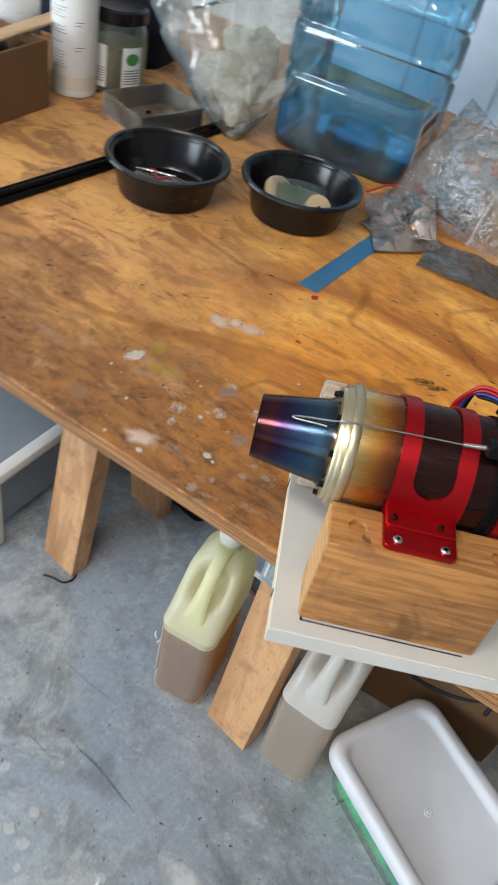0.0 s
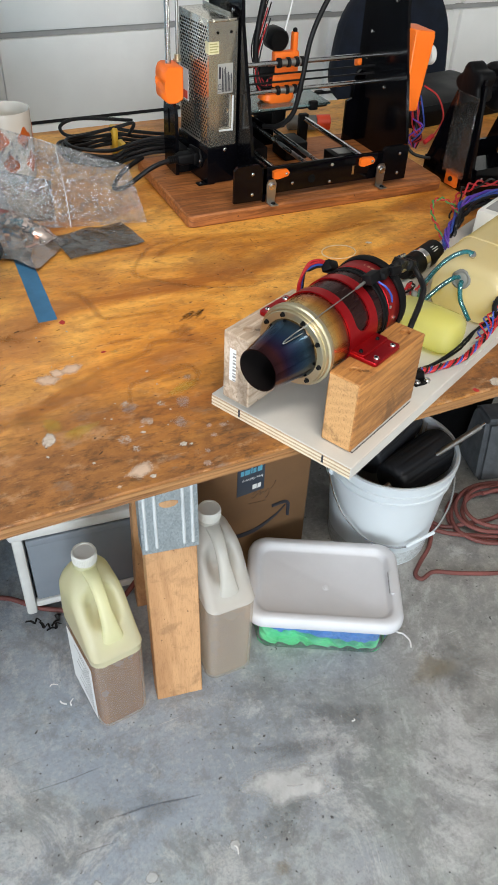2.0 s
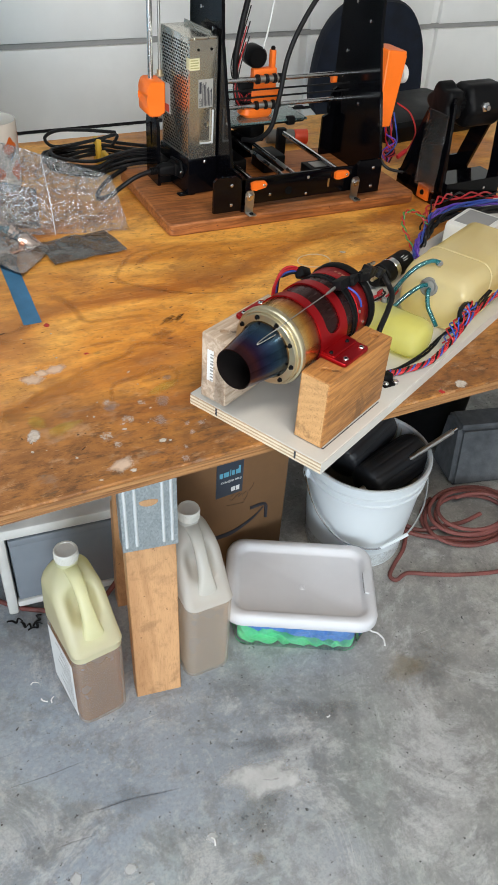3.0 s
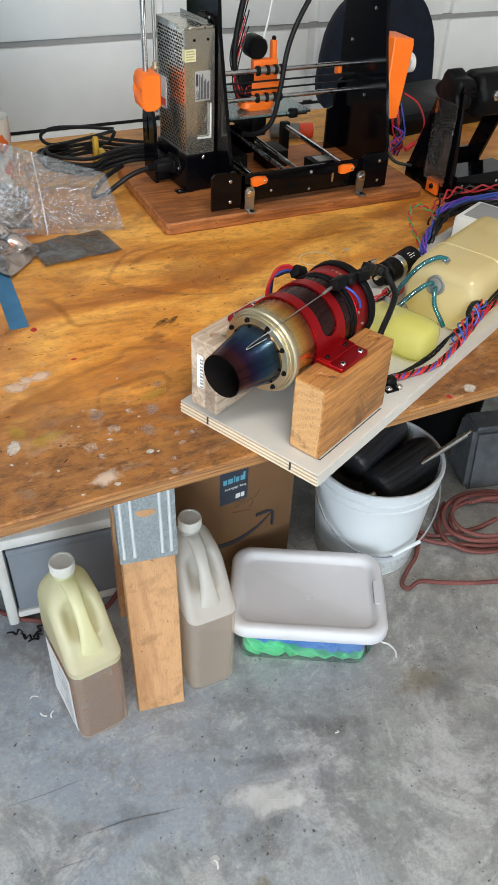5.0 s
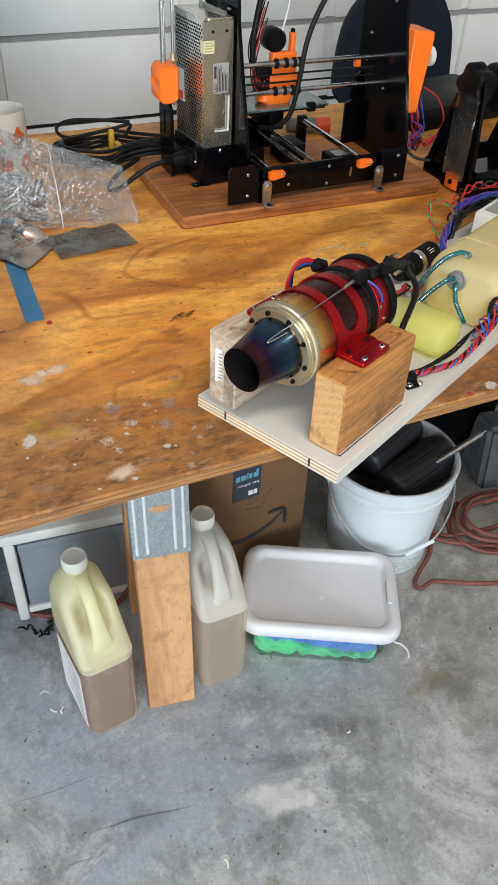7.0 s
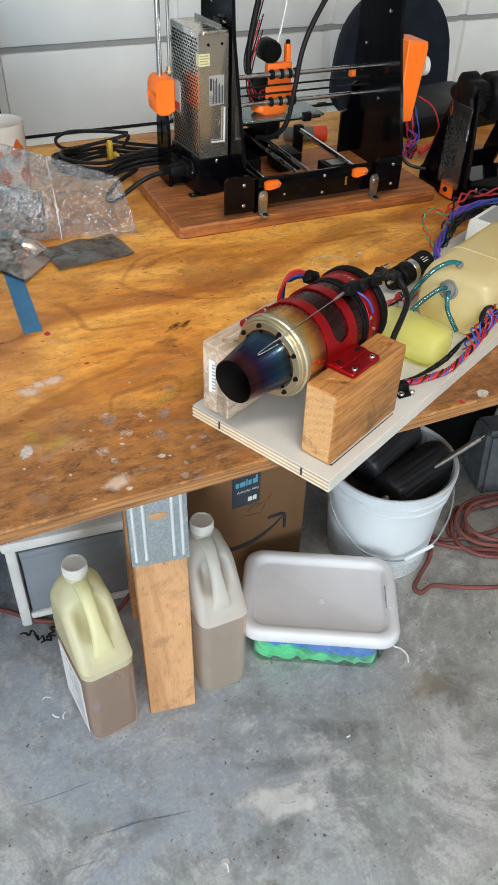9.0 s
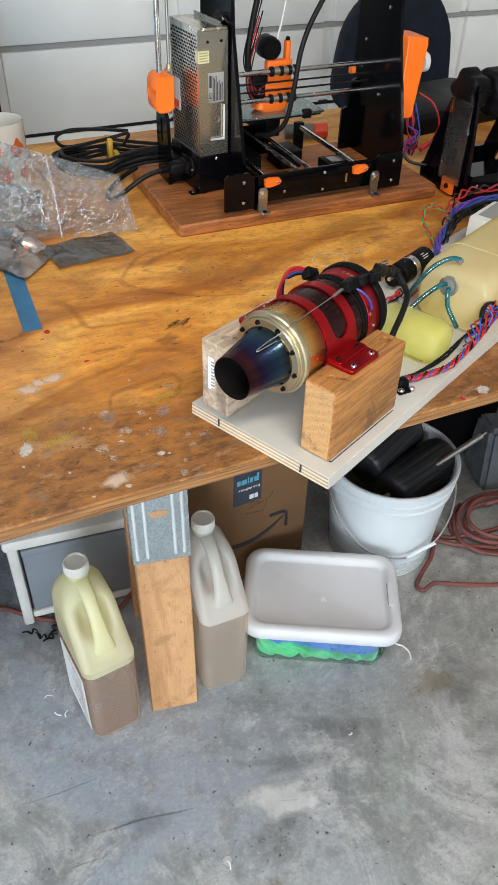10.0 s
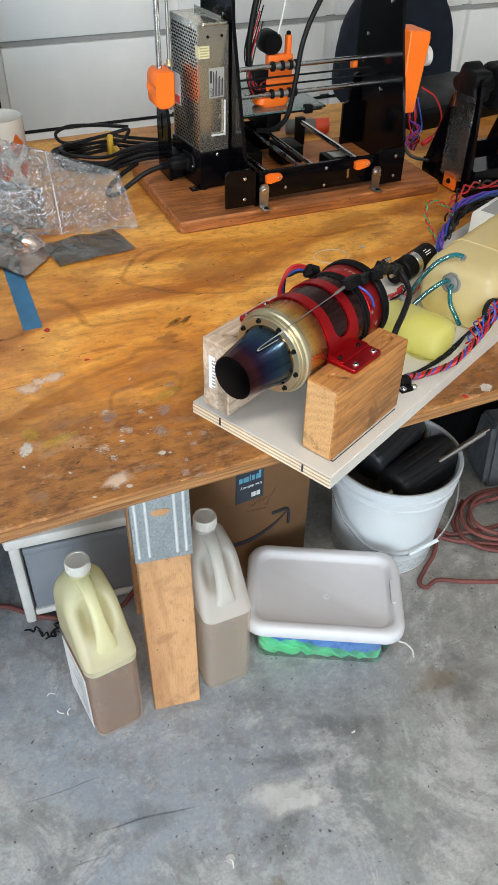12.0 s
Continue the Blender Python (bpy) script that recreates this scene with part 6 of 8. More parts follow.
def build_bench_clutter():
    build_bowl(-0.265, 0.397, 1, "round black plastic bowl holding small steel bits")
    build_bowl(-0.120, 0.492, 2, "round black plastic bowl holding discs and a paper slip")
    for i, (dx, dy, a, ln) in enumerate(((0.01, 0.005, 30, 0.07), (0.0, -0.012, 38, 0.065), (-0.015, 0.004, 25, 0.05))):
        w = thing("steel_bit", pose(-0.270 + dx, 0.398 + dy, TOP + 0.009 + 0.003 * i, 0, 0, a), "small bright steel rod in the bowl", "rod", "steel bits")
        part("shaft", rod((-ln / 2, 0, 0.0015), (ln / 2, 0, 0.0015), 0.0015), "steel", w)
    w = thing("red_wire_bit", pose(-0.285, 0.397, TOP + 0.010), "short piece of red wire in the bowl", "wire")
    part("wire", tube([(-0.02, 0, 0.003), (-0.005, 0.006, 0.008), (0.008, -0.002, 0.004), (0.02, 0.005, 0.009)], 0.0012), "wire_red", w)
    pk = thing("paper_packet", pose(-0.264, 0.392, TOP + 0.009, 3, 0, 28), "small clear packet in the bowl", "packet")
    part("film", sheet(((-0.042, -0.024, 0), (0.042, -0.024, 0), (0.042, 0.024, 0), (-0.042, 0.024, 0)), 16, 10, 0.004, 5), "silver_bag", pk)
    for i, (dx, dy, dz, rx, ry) in enumerate(((-0.034, 0.002, 0.022, 34, -8), (0.034, -0.010, 0.028, 44, 6))):
        d = thing("cork_disc", pose(-0.118 + dx, 0.487 + dy, TOP + dz, rx, ry, 40), "pale round disc with a centre hole in the bowl", "disc", "pale discs")
        part("disc", lathe([(0.016, 0), (0.0166, 0.001), (0.0166, 0.006), (0.016, 0.007)], 28), "cork", d)
        part("hole", lathe([(0.002, 0), (0.002, 0.0004)], 10, m=Matrix.Translation((0, 0, 0.007))), "hole", d)
    g = thing("green_slip", pose(-0.120, 0.490, TOP + 0.025, 18, 4, 30), "green printed slip in clear film in the bowl", "packet")
    part("slip", sheet(((-0.03, -0.017, 0), (0.03, -0.017, 0), (0.03, 0.017, 0), (-0.03, 0.017, 0)), 10, 6, 0.004, 2), "green_film", g)
    part("film", sheet(((-0.038, -0.024, 0.004), (0.036, -0.024, 0.004), (0.036, 0.022, 0.004), (-0.038, 0.022, 0.004)), 12, 8, 0.005, 7), "bag", g)
    for i in range(5):
        st = thing("carbon_rod", Matrix.Translation((0, 0, TOP + 0.004 + 0.006 * (i // 3))), "long thin black rod in a loose bundle on the bench", "rod", "black rods")
        o = 0.0085 * (i % 3) + 0.004 * (i // 3)
        part("shaft", rod((-0.383 + o * 0.8, 0.10 + 0.02 * i, 0), (-0.338 + o * 0.8, 0.70 - 0.03 * i, 0), 0.0038), "matte_black", st)
    # blue tape in two strips
    for y0, y1, x0, x1, lb in ((0.350, 0.60, -0.016, -0.006, "strip of blue masking tape stuck to the bench"), (0.60, 0.83, -0.006, 0.006, "strip of blue masking tape stuck to the bench")):
        tp = thing("masking_tape", Matrix.Translation((0, 0, TOP + 0.0004)), lb, "tape", "blue tape")
        bm = bmesh.new()
        n = 14
        rings = [[(x0 + (x1 - x0) * i / n + s * (0.0125 + 0.0006 * noise.noise((i * .7, s, 0))), y0 + (y1 - y0) * i / n, h) for s, h in ((-1, 0), (1, 0), (1, 0.0004), (-1, 0.0004))] for i in range(n + 1)]
        add_rings(bm, rings)
        part("strip", bm, "tape", tp)


def drop(name, x, y, rx, ry, material, label, seed=0, turn=0, z=TOP, group="paint marks", rough=0.25):
    d = part(name, blob(rx, ry, 0.0004, 26, rough, seed), material)
    d.matrix_world = pose(x, y, z + 0.0002, 0, 0, turn)
    return tagged(d, label, "stain", group)


def streak(name, points, wide, material, label, seed=0, z=TOP, group="brown marks"):
    d = part(name, smear([(x, y, 0) for x, y in points], wide, 0.0003, seed), material)
    d.matrix_world = Matrix.Translation((0, 0, z + 0.00015 + 0.00002 * seed))
    return tagged(d, label, "stain", group)


def build_bench_stains():
    wavy = "brown wavy mark in the wood of the bench"
    for i, (points, wide) in enumerate((
            (((-0.287, 0.136), (-0.222, 0.130), (-0.146, 0.139), (-0.097, 0.160), (-0.056, 0.183), (-0.012, 0.201), (0.029, 0.218), (0.076, 0.230), (0.099, 0.250), (0.136, 0.239), (0.160, 0.217), (0.162, 0.190)), 0.0105),
            (((-0.110, 0.148), (-0.076, 0.158), (-0.042, 0.177), (-0.008, 0.185), (0.019, 0.181)), 0.0200),
            (((0.290, 0.532), (0.225, 0.516), (0.184, 0.506), (0.155, 0.475), (0.132, 0.434), (0.155, 0.403), (0.186, 0.377), (0.228, 0.353), (0.290, 0.335), (0.360, 0.330)), 0.0090),
            (((0.300, 0.515), (0.240, 0.502), (0.200, 0.488), (0.168, 0.455)), 0.0140),
            (((0.001, 0.427), (0.034, 0.409), (0.048, 0.369), (0.052, 0.333), (0.077, 0.325), (0.123, 0.320), (0.175, 0.308)), 0.0110),
            (((-0.090, 0.322), (-0.066, 0.333), (-0.035, 0.342), (-0.014, 0.357)), 0.0120),
            (((0.024, 0.120), (0.030, 0.148), (0.041, 0.172), (0.063, 0.177), (0.090, 0.182), (0.117, 0.186), (0.122, 0.162), (0.100, 0.134)), 0.0120),
            (((0.034, 0.268), (0.061, 0.269), (0.090, 0.264)), 0.0090),
            (((-0.300, 0.375), (-0.224, 0.355), (-0.152, 0.341), (-0.084, 0.327), (-0.030, 0.300)), 0.0150),
            (((-0.420, 0.20), (-0.330, 0.205), (-0.250, 0.190), (-0.170, 0.195)), 0.0160),
            (((0.420, 0.470), (0.480, 0.455), (0.560, 0.460), (0.640, 0.440)), 0.0120))):
        streak("water_mark", points, wide, "brown_band", wavy, 1 + i)
    drop("glue_spot", 0.001, 0.026, 0.020, 0.012, "paint_pink", "dried pale glue drip on the bench", 1, 20)
    drop("glue_spot", -0.050, 0.219, 0.019, 0.014, "paint_pink", "dried pale glue drip on the bench", 2)
    drop("glue_spot", -0.036, 0.230, 0.010, 0.010, "paint_pink", "dried pale glue drip on the bench", 9)
    drop("glue_spot", -0.018, 0.232, 0.019, 0.011, "paint_pink", "dried pale glue drip on the bench", 3, 20)
    drop("white_drip", 0.058, 0.048, 0.0062, 0.0045, "paint_white", "white paint drip on the bench", 4)
    drop("white_drip", 0.066, 0.045, 0.003, 0.0022, "paint_white", "white paint drip on the bench", 5)
    drop("white_drip", 0.010, 0.012, 0.005, 0.004, "paint_white", "white paint drip on the bench", 6)
    drop("white_drip", -0.075, 0.110, 0.010, 0.016, "paint_white", "scraped white paint on the bench", 7, -25)
    drop("white_drip", 0.459, 0.010, 0.013, 0.010, "paint_white", "white paint mark near the bench edge", 8, 30)
    drop("white_drip", 0.514, 0.397, 0.007, 0.005, "paint_white", "white paint drip on the bench", 11)
    drop("glue_spot", 0.455, 0.155, 0.013, 0.007, "paint_pink", "dried pale glue drip on the bench", 13)
    for i, (x, y, r) in enumerate(((0.112, 0.062, 0.0055), (0.095, 0.049, 0.0055), (0.096, 0.067, 0.005), (0.070, 0.009, 0.007), (0.078, 0.027, 0.0045))):
        drop("glue_spot", x, y, r, r * 0.8, "paint_faint", "small faint glue ring on the bench", 40 + i, 30 * i)
    for i, (x, y, r) in enumerate(((-0.236, 0.158, 0.007), (0.108, 0.163, 0.008), (0.023, 0.130, 0.014), (0.085, 0.118, 0.013), (0.069, 0.085, 0.012))):
        drop("grey_drip", x, y, r, r * 0.8, "paint_blue", "faint grey-blue paint mark on the bench", 50 + i, 25 * i)
    for i, (x, y, r) in enumerate(((0.034, 0.100, 0.018), (0.001, 0.079, 0.018), (0.021, 0.140, 0.013), (0.008, 0.060, 0.012), (0.06, 0.125, 0.012))):
        drop("paint_spatter", x, y, r, r * 0.9, "speckle", "fine spatter of pale paint on the bench", 60 + i, 40 * i)
    drop("yellow_drip", 0.043, 0.249, 0.0062, 0.005, "paint_yellow", "yellow paint drip on the bench", 14)
    drop("yellow_smear", -0.066, 0.134, 0.014, 0.020, "paint_yellow", "faint yellow paint smear on the bench", 15, 20)
    drop("yellow_smear", -0.040, 0.112, 0.030, 0.013, "paint_yellow", "faint yellow paint smear on the bench", 16, 20)
    drop("yellow_smear", 0.095, 0.145, 0.030, 0.012, "paint_yellow", "faint yellow paint smear on the bench", 17, 20)
    drop("red_drip", 0.0, 0.340, 0.0045, 0.007, "paint_red", "red paint drip beside the tape", 17)
    drop("red_drip", 0.030, 0.253, 0.0045, 0.0022, "paint_red", "red paint drip on the bench", 18)
    drop("red_drip", 0.424, 0.005, 0.004, 0.005, "paint_red", "red paint drip on the bench", 23)
    r9 = random.Random(9)
    for i in range(13):
        x, y, l = 0.168 + r9.gauss(0, 0.012), 0.294 + r9.gauss(0, 0.007), 0.006 + 0.010 * r9.random()
        streak("scorch_mark", ((x - l * 0.8, y - l * 0.5), (x, y + r9.gauss(0, 0.001)), (x + l * 0.7, y + l * 0.6)), 0.0034 + 0.003 * r9.random(), "scorch", "dark scorch streak on the bench", 40 + i)
    drop("scorch_mark", 0.140, 0.262, 0.022, 0.012, "brown_band", "brown scorch mark on the bench", 20, 20, rough=0.6)
    for i, (x0, y0, x1, y1, wd) in enumerate(((-0.1349, 0.2028, -0.1092, 0.2049, 0.0050), (-0.1287, 0.2170, -0.1102, 0.2157, 0.0030), (-0.1152, 0.2253, -0.0936, 0.2295, 0.0048), (-0.123, 0.213, -0.104, 0.216, 0.0026), (-0.089, 0.239, -0.081, 0.244, 0.0050), (-0.337, 0.211, -0.328, 0.217, 0.0060), (-0.196, 0.132, -0.184, 0.137, 0.0040), (-0.230, 0.199, -0.222, 0.204, 0.0040), (-0.043, 0.147, -0.035, 0.149, 0.0026))):
        streak("scorch_mark", ((x0, y0), ((x0 + x1) / 2, (y0 + y1) / 2 + 0.0012), (x1, y1)), wd, "scorch", "dark scratch on the bench", 21 + i)
    r7 = random.Random(7)
    for i in range(34):
        x, y = r7.uniform(-0.42, -0.02), r7.uniform(0.05, 0.42)
        length = 0.0015 + 0.0050 * r7.random() ** 2
        drop("dark_speck", x, y, length, 0.0008 + 0.0012 * r7.random(), "fleck", "small dark fleck on the bench", 700 + i, r7.gauss(30, 30), group="dark flecks")
    for i in range(14):
        x, y, r = r7.uniform(-0.30, 0.02), r7.uniform(0.03, 0.32), 0.0009 + 0.0010 * r7.random()
        drop("paint_speck", x, y, r * 1.4, r, "paint_white", "small dried paint speck on the bench", 760 + i, r7.random() * 180, group="paint specks")
    rnd = random.Random(5)
    for i in range(16):
        x, y = rnd.gauss(0.03, 0.06), abs(rnd.gauss(0.085, 0.035)) + 0.01
        r = 0.0012 + 0.0026 * rnd.random() ** 2
        drop("paint_speck", x, y, r, r * 0.75, rnd.choice(("paint_white", "paint_pink", "paint_white")), "small dried paint speck on the bench", 30 + i, rnd.random() * 180, group="paint specks")
    for i in range(30):
        x, y = rnd.gauss(0.25, 0.10), rnd.gauss(0.40, 0.06)
        length = 0.0015 + 0.0045 * rnd.random() ** 2
        drop("dark_speck", x, y, length, 0.0007 + 0.0008 * rnd.random(), "fleck", "small dark fleck on the bench", 500 + i, rnd.gauss(8, 28), group="dark flecks")
    for i in range(60):
        x, y = rnd.uniform(-0.4, 0.75), rnd.uniform(0.01, 0.55)
        drop("dark_speck", x, y, 0.0012 + 0.0035 * rnd.random() ** 3, 0.0010, "fleck", "small dark fleck on the bench", 90 + i, rnd.random() * 40 - 10, group="dark flecks")
    rb = thing("clear_ring", Matrix.Translation((0.452, 0.385, TOP + 0.001)), "thin clear plastic ring lying on the bench", "ring")
    part("loop", tube([(0.028 * math.cos(a), 0.022 * math.sin(a), 0) for a in (2 * math.pi * i / 16 for i in range(17))], 0.0010, 6, 3), "cork", rb)


def build_bags():
    c = thing("clear_zip_bag", label="large crumpled clear zip bag standing on the bench", category="plastic bag")
    part("film_front", sheet(((-0.055, 0.640, TOP + 0.004), (0.208, 0.590, TOP + 0.001), (0.196, 0.640, TOP + 0.078), (-0.010, 0.735, TOP + 0.138)), 84, 52, 0.0034, 3, 24, -0.014), "bag", c)
    part("film_back", sheet(((-0.060, 0.690, TOP + 0.002), (0.208, 0.592, TOP + 0.001), (0.196, 0.642, TOP + 0.078), (-0.010, 0.738, TOP + 0.138)), 60, 40, 0.0040, 8, 22, 0.020), "bag", c)
    part("film_side", sheet(((-0.060, 0.640, TOP + 0.003), (-0.056, 0.690, TOP + 0.002), (-0.012, 0.739, TOP + 0.137), (-0.016, 0.735, TOP + 0.136)), 10, 20, 0.004, 5, 18, 0.0), "bag", c)
    part("zip_line", tube([(0.086, 0.608, TOP + 0.003), (0.088, 0.630, TOP + 0.05), (0.092, 0.684, TOP + 0.108)], 0.0005, 6), "label", c)
    part("dark_insert", sheet(((-0.02, 0.665, TOP + 0.004), (0.07, 0.640, TOP + 0.004), (0.075, 0.665, TOP + 0.060), (0.0, 0.70, TOP + 0.075)), 24, 18, 0.008, 9, 26), "smoke_film", c, "crumpled grey inner bag")
    part("red_insert", sheet(((-0.035, 0.650, TOP + 0.006), (0.010, 0.632, TOP + 0.004), (0.010, 0.645, TOP + 0.026), (-0.025, 0.660, TOP + 0.034)), 10, 8, 0.004, 7, 20), "hose", c, "faded red slip")
    s = thing("small_parts_bag", label="small clear bag of copper-coloured parts with a red zip line", category="plastic bag")
    part("film", sheet(((-0.074, 0.605, TOP + 0.010), (0.004, 0.486, TOP + 0.003), (0.070, 0.562, TOP + 0.006), (-0.042, 0.674, TOP + 0.012)), 40, 30, 0.0050, 6, 17, 0.018), "silver_bag", s)
    part("film_under", sheet(((-0.074, 0.605, TOP + 0.002), (0.004, 0.486, TOP + 0.002), (0.070, 0.562, TOP + 0.002), (-0.042, 0.674, TOP + 0.002)), 10, 10, 0.001, 6, 22), "bag", s)
    part("zip_line", tube([(-0.073, 0.606, TOP + 0.015), (-0.058, 0.640, TOP + 0.020), (-0.042, 0.673, TOP + 0.016)], 0.0014, 6), "paint_red_solid", s)
    part("foil_strip", sheet(((-0.030, 0.640, TOP + 0.020), (0.026, 0.546, TOP + 0.014), (0.056, 0.562, TOP + 0.014), (0.004, 0.668, TOP + 0.022)), 60, 26, 0.0060, 4, 30, 0.012), "foil", s, "crumpled silvery strip")
    rnd = random.Random(3)
    for i in range(16):
        x, y = 0.006 + rnd.uniform(-0.024, 0.030), 0.578 + rnd.uniform(-0.024, 0.026)
        part("metal_bit", box(-0.012, 0.012, -0.004, 0.004, 0, 0.004, bevel=0.001, turn=pose(x, y, TOP + 0.004 + 0.011 * rnd.random(), rnd.random() * 50, rnd.random() * 50, rnd.random() * 180)), "copper" if i % 2 else "steel", s)
    part("written_mark", tube([(0.006, 0.583, TOP + 0.030), (0.010, 0.575, TOP + 0.030), (0.004, 0.568, TOP + 0.029), (0.012, 0.560, TOP + 0.028), (0.016, 0.548, TOP + 0.026)], 0.0008, 6), "ink", s)
    part("dark_insert", sheet(((-0.048, 0.540, TOP + 0.003), (0.000, 0.516, TOP + 0.003), (0.010, 0.548, TOP + 0.006), (-0.036, 0.575, TOP + 0.006)), 8, 8, 0.004, 9), "grey_bag", s)
    g = thing("antistatic_bag", label="flat grey antistatic bag lying on the bench", category="plastic bag")
    bm = sheet(((0.057, 0.503, TOP + 0.003), (0.180, 0.520, TOP + 0.002), (0.165, 0.597, TOP + 0.004), (0.045, 0.585, TOP + 0.004)), 40, 28, 0.0030, 12, 22, 0.006)
    bmesh.ops.solidify(bm, geom=bm.faces[:], thickness=0.001)
    part("film", bm, "grey_bag", g)


def build_mug():
    m = thing("mug", pose(0.050, 0.852, TOP, 0, 0, 60), "white mug with orange printed figures", "mug")
    part("cup", lathe([(0.034, 0), (0.0375, 0.003), (0.0385, 0.010), (0.0410, 0.117), (0.0404, 0.1195), (0.0388, 0.117), (0.0360, 0.012), (0.028, 0.008)], 48), "mug", m)
    part("handle", tube([(0.039, 0, 0.088), (0.060, 0, 0.090), (0.070, 0, 0.072), (0.066, 0, 0.042), (0.037, 0, 0.028)], 0.0055, 10, 8, 1.4), "mug", m)
    for i in range(6):
        for zc in (0.078, 0.036):
            a0 = 2 * math.pi * i / 6 + (0.3 if zc < 0.06 else 0)
            bm = bmesh.new()
            rings = []
            for k in range(11):
                q = -0.98 + 1.96 * k / 10
                a, hh = a0 + 0.36 * q, 0.020 * math.sqrt(1 - q * q) * (0.75 + 0.25 * math.cos(5 * q))
                ring = []
                for o, z in ((0.0, zc - hh), (0.0, zc + hh), (0.0004, zc + hh), (0.0004, zc - hh)):
                    rr = 0.0386 + 0.0025 * (z - 0.010) / 0.107 + o
                    ring.append((rr * math.cos(a), rr * math.sin(a), z))
                rings.append(ring)
            add_rings(bm, rings)
            part("printed_spot", bm, "mug_art", m)


def build_left_group():
    """Carton, can, jar, organiser, bag of wool and the big water bottle."""
    b = thing("open_carton", pose(-0.526, 0.456, TOP, 0, 0, 3), "small open brown cardboard carton full of odds and ends", "carton")
    for a in ((-0.20, 0.0, -0.004, 0.0, 0, 0.0925), (-0.20, 0.0, -0.170, -0.166, 0, 0.0925), (-0.004, 0.0, -0.166, -0.004, 0, 0.0925), (-0.20, -0.196, -0.166, -0.004, 0, 0.0925), (-0.196, -0.004, -0.166, -0.004, 0, 0.003)):
        part("carton_wall", box(*a, bevel=0.001, seg=1), "cardboard", b)
    k = thing("stirring_stick", pose(-0.5643, 0.424, TOP + 0.0930, 0, 0, 99), "bare wooden paint stirring stick across the carton", "stick")
    part("blade", box(-0.12, 0.12, -0.013, 0.013, 0, 0.005, bevel=0.002), "stick", k)
    n = thing("black_pouch", pose(-0.62, 0.37, TOP + 0.004), "crumpled black pouch in the carton", "pouch")
    part("pouch_body", loft([(0.14, 0.12, 0.03, 0.0, 0, 0), (0.15, 0.13, 0.03, 0.03, 0, 0), (0.13, 0.11, 0.03, 0.075, 0, 0), (0.06, 0.05, 0.02, 0.088, 0, 0)]), "rubber", n)
    d = thing("dark_fabric_case", pose(-0.665, 0.735, TOP, 0, 0, 8), "dark navy fabric case standing behind the can and jar", "case")
    part("case_body", loft([(0.25, 0.10, 0.025, 0.0), (0.26, 0.11, 0.03, 0.02), (0.26, 0.11, 0.03, 0.14), (0.24, 0.09, 0.03, 0.165), (0.18, 0.05, 0.02, 0.172)]), "navy", d)
    part("case_zip", loft([(0.264, 0.114, 0.031, 0.112), (0.264, 0.114, 0.031, 0.117)], k=6), "rubber", d, "black zip line")
    r = thing("labelled_tub", pose(-0.64, 0.50, TOP, 0, 0, 20), "white tub with a printed red and black label", "tub")
    part("tub_body", lathe([(0.035, 0), (0.038, 0.003), (0.040, 0.115), (0.036, 0.120)], 36), "label", r)
    part("label_band", lathe([(0.0398, 0.085), (0.0404, 0.086), (0.0408, 0.104), (0.040, 0.105)], 36, False, False), "paint_red", r)
    for i in range(3):
        part("printed_bar", lathe([(0.0400, 0.050 + 0.010 * i), (0.0405, 0.0502 + 0.010 * i), (0.0406, 0.0545 + 0.010 * i), (0.0402, 0.055 + 0.010 * i)], 36, False, False), "grey_ink", r)
    # spray can
    c = thing("spray_can", pose(-0.551, 0.534, TOP), "tall white spray can with black printed lines", "spray can")
    part("can_body", lathe([(0.030, 0), (0.033, 0.001), (0.034, 0.006), (0.033, 0.010), (0.0335, 0.012), (0.0335, 0.190), (0.030, 0.200), (0.022, 0.206)], 40), "label", c)
    part("base_band", lathe([(0.0336, 0.011), (0.0338, 0.0112), (0.0338, 0.030), (0.0336, 0.0302)], 40, False, False), "cream_tin", c)
    part("can_cap", lathe([(0.021, 0.206), (0.022, 0.208), (0.022, 0.235), (0.018, 0.240)], 30), "white_plastic", c)
    rnd = random.Random(8)
    for i in range(34):
        z = 0.042 + 0.0042 * i
        a0, wid = radians(-112 + rnd.random() * 3), radians(30 + 16 * rnd.random())
        if i in (9, 10, 20):
            continue
        if i in (6, 7, 14, 15, 28, 29):
            a0, wid = radians(-48), radians(16 + 8 * (i % 2))
        bm = bmesh.new()
        rr = 0.0337
        add_rings(bm, [[(rr * math.cos(a), rr * math.sin(a), z), (rr * math.cos(a), rr * math.sin(a), z + 0.0010), ((rr + .0002) * math.cos(a), (rr + .0002) * math.sin(a), z + 0.0010), ((rr + .0002) * math.cos(a), (rr + .0002) * math.sin(a), z)] for a in (a0 + wid * q / 6 for q in range(7))])
        part("printed_bar", bm, "grey_ink", c)
    # jar
    j = thing("glass_jar", pose(-0.528, 0.604, TOP, 0, 0, 22) @ Matrix.Diagonal((1.18, 1.18, 0.96, 1)), "glass jar with a black lid and paper labels", "jar")
    part("jar_glass", lathe([(0.033, 0), (0.0375, 0.004), (0.038, 0.085), (0.036, 0.095), (0.033, 0.100), (0.033, 0.106)], 40), "glass", j)
    part("jar_lid", lathe([(0.0355, 0.104), (0.037, 0.105), (0.037, 0.122), (0.034, 0.125)], 40), "bowl", j, "black screw lid")
    part("jar_filling", lathe([(0.032, 0.002), (0.0365, 0.006), (0.0365, 0.068), (0.030, 0.069)], 32), "jar_liquid", j, "cloudy pale green filling")
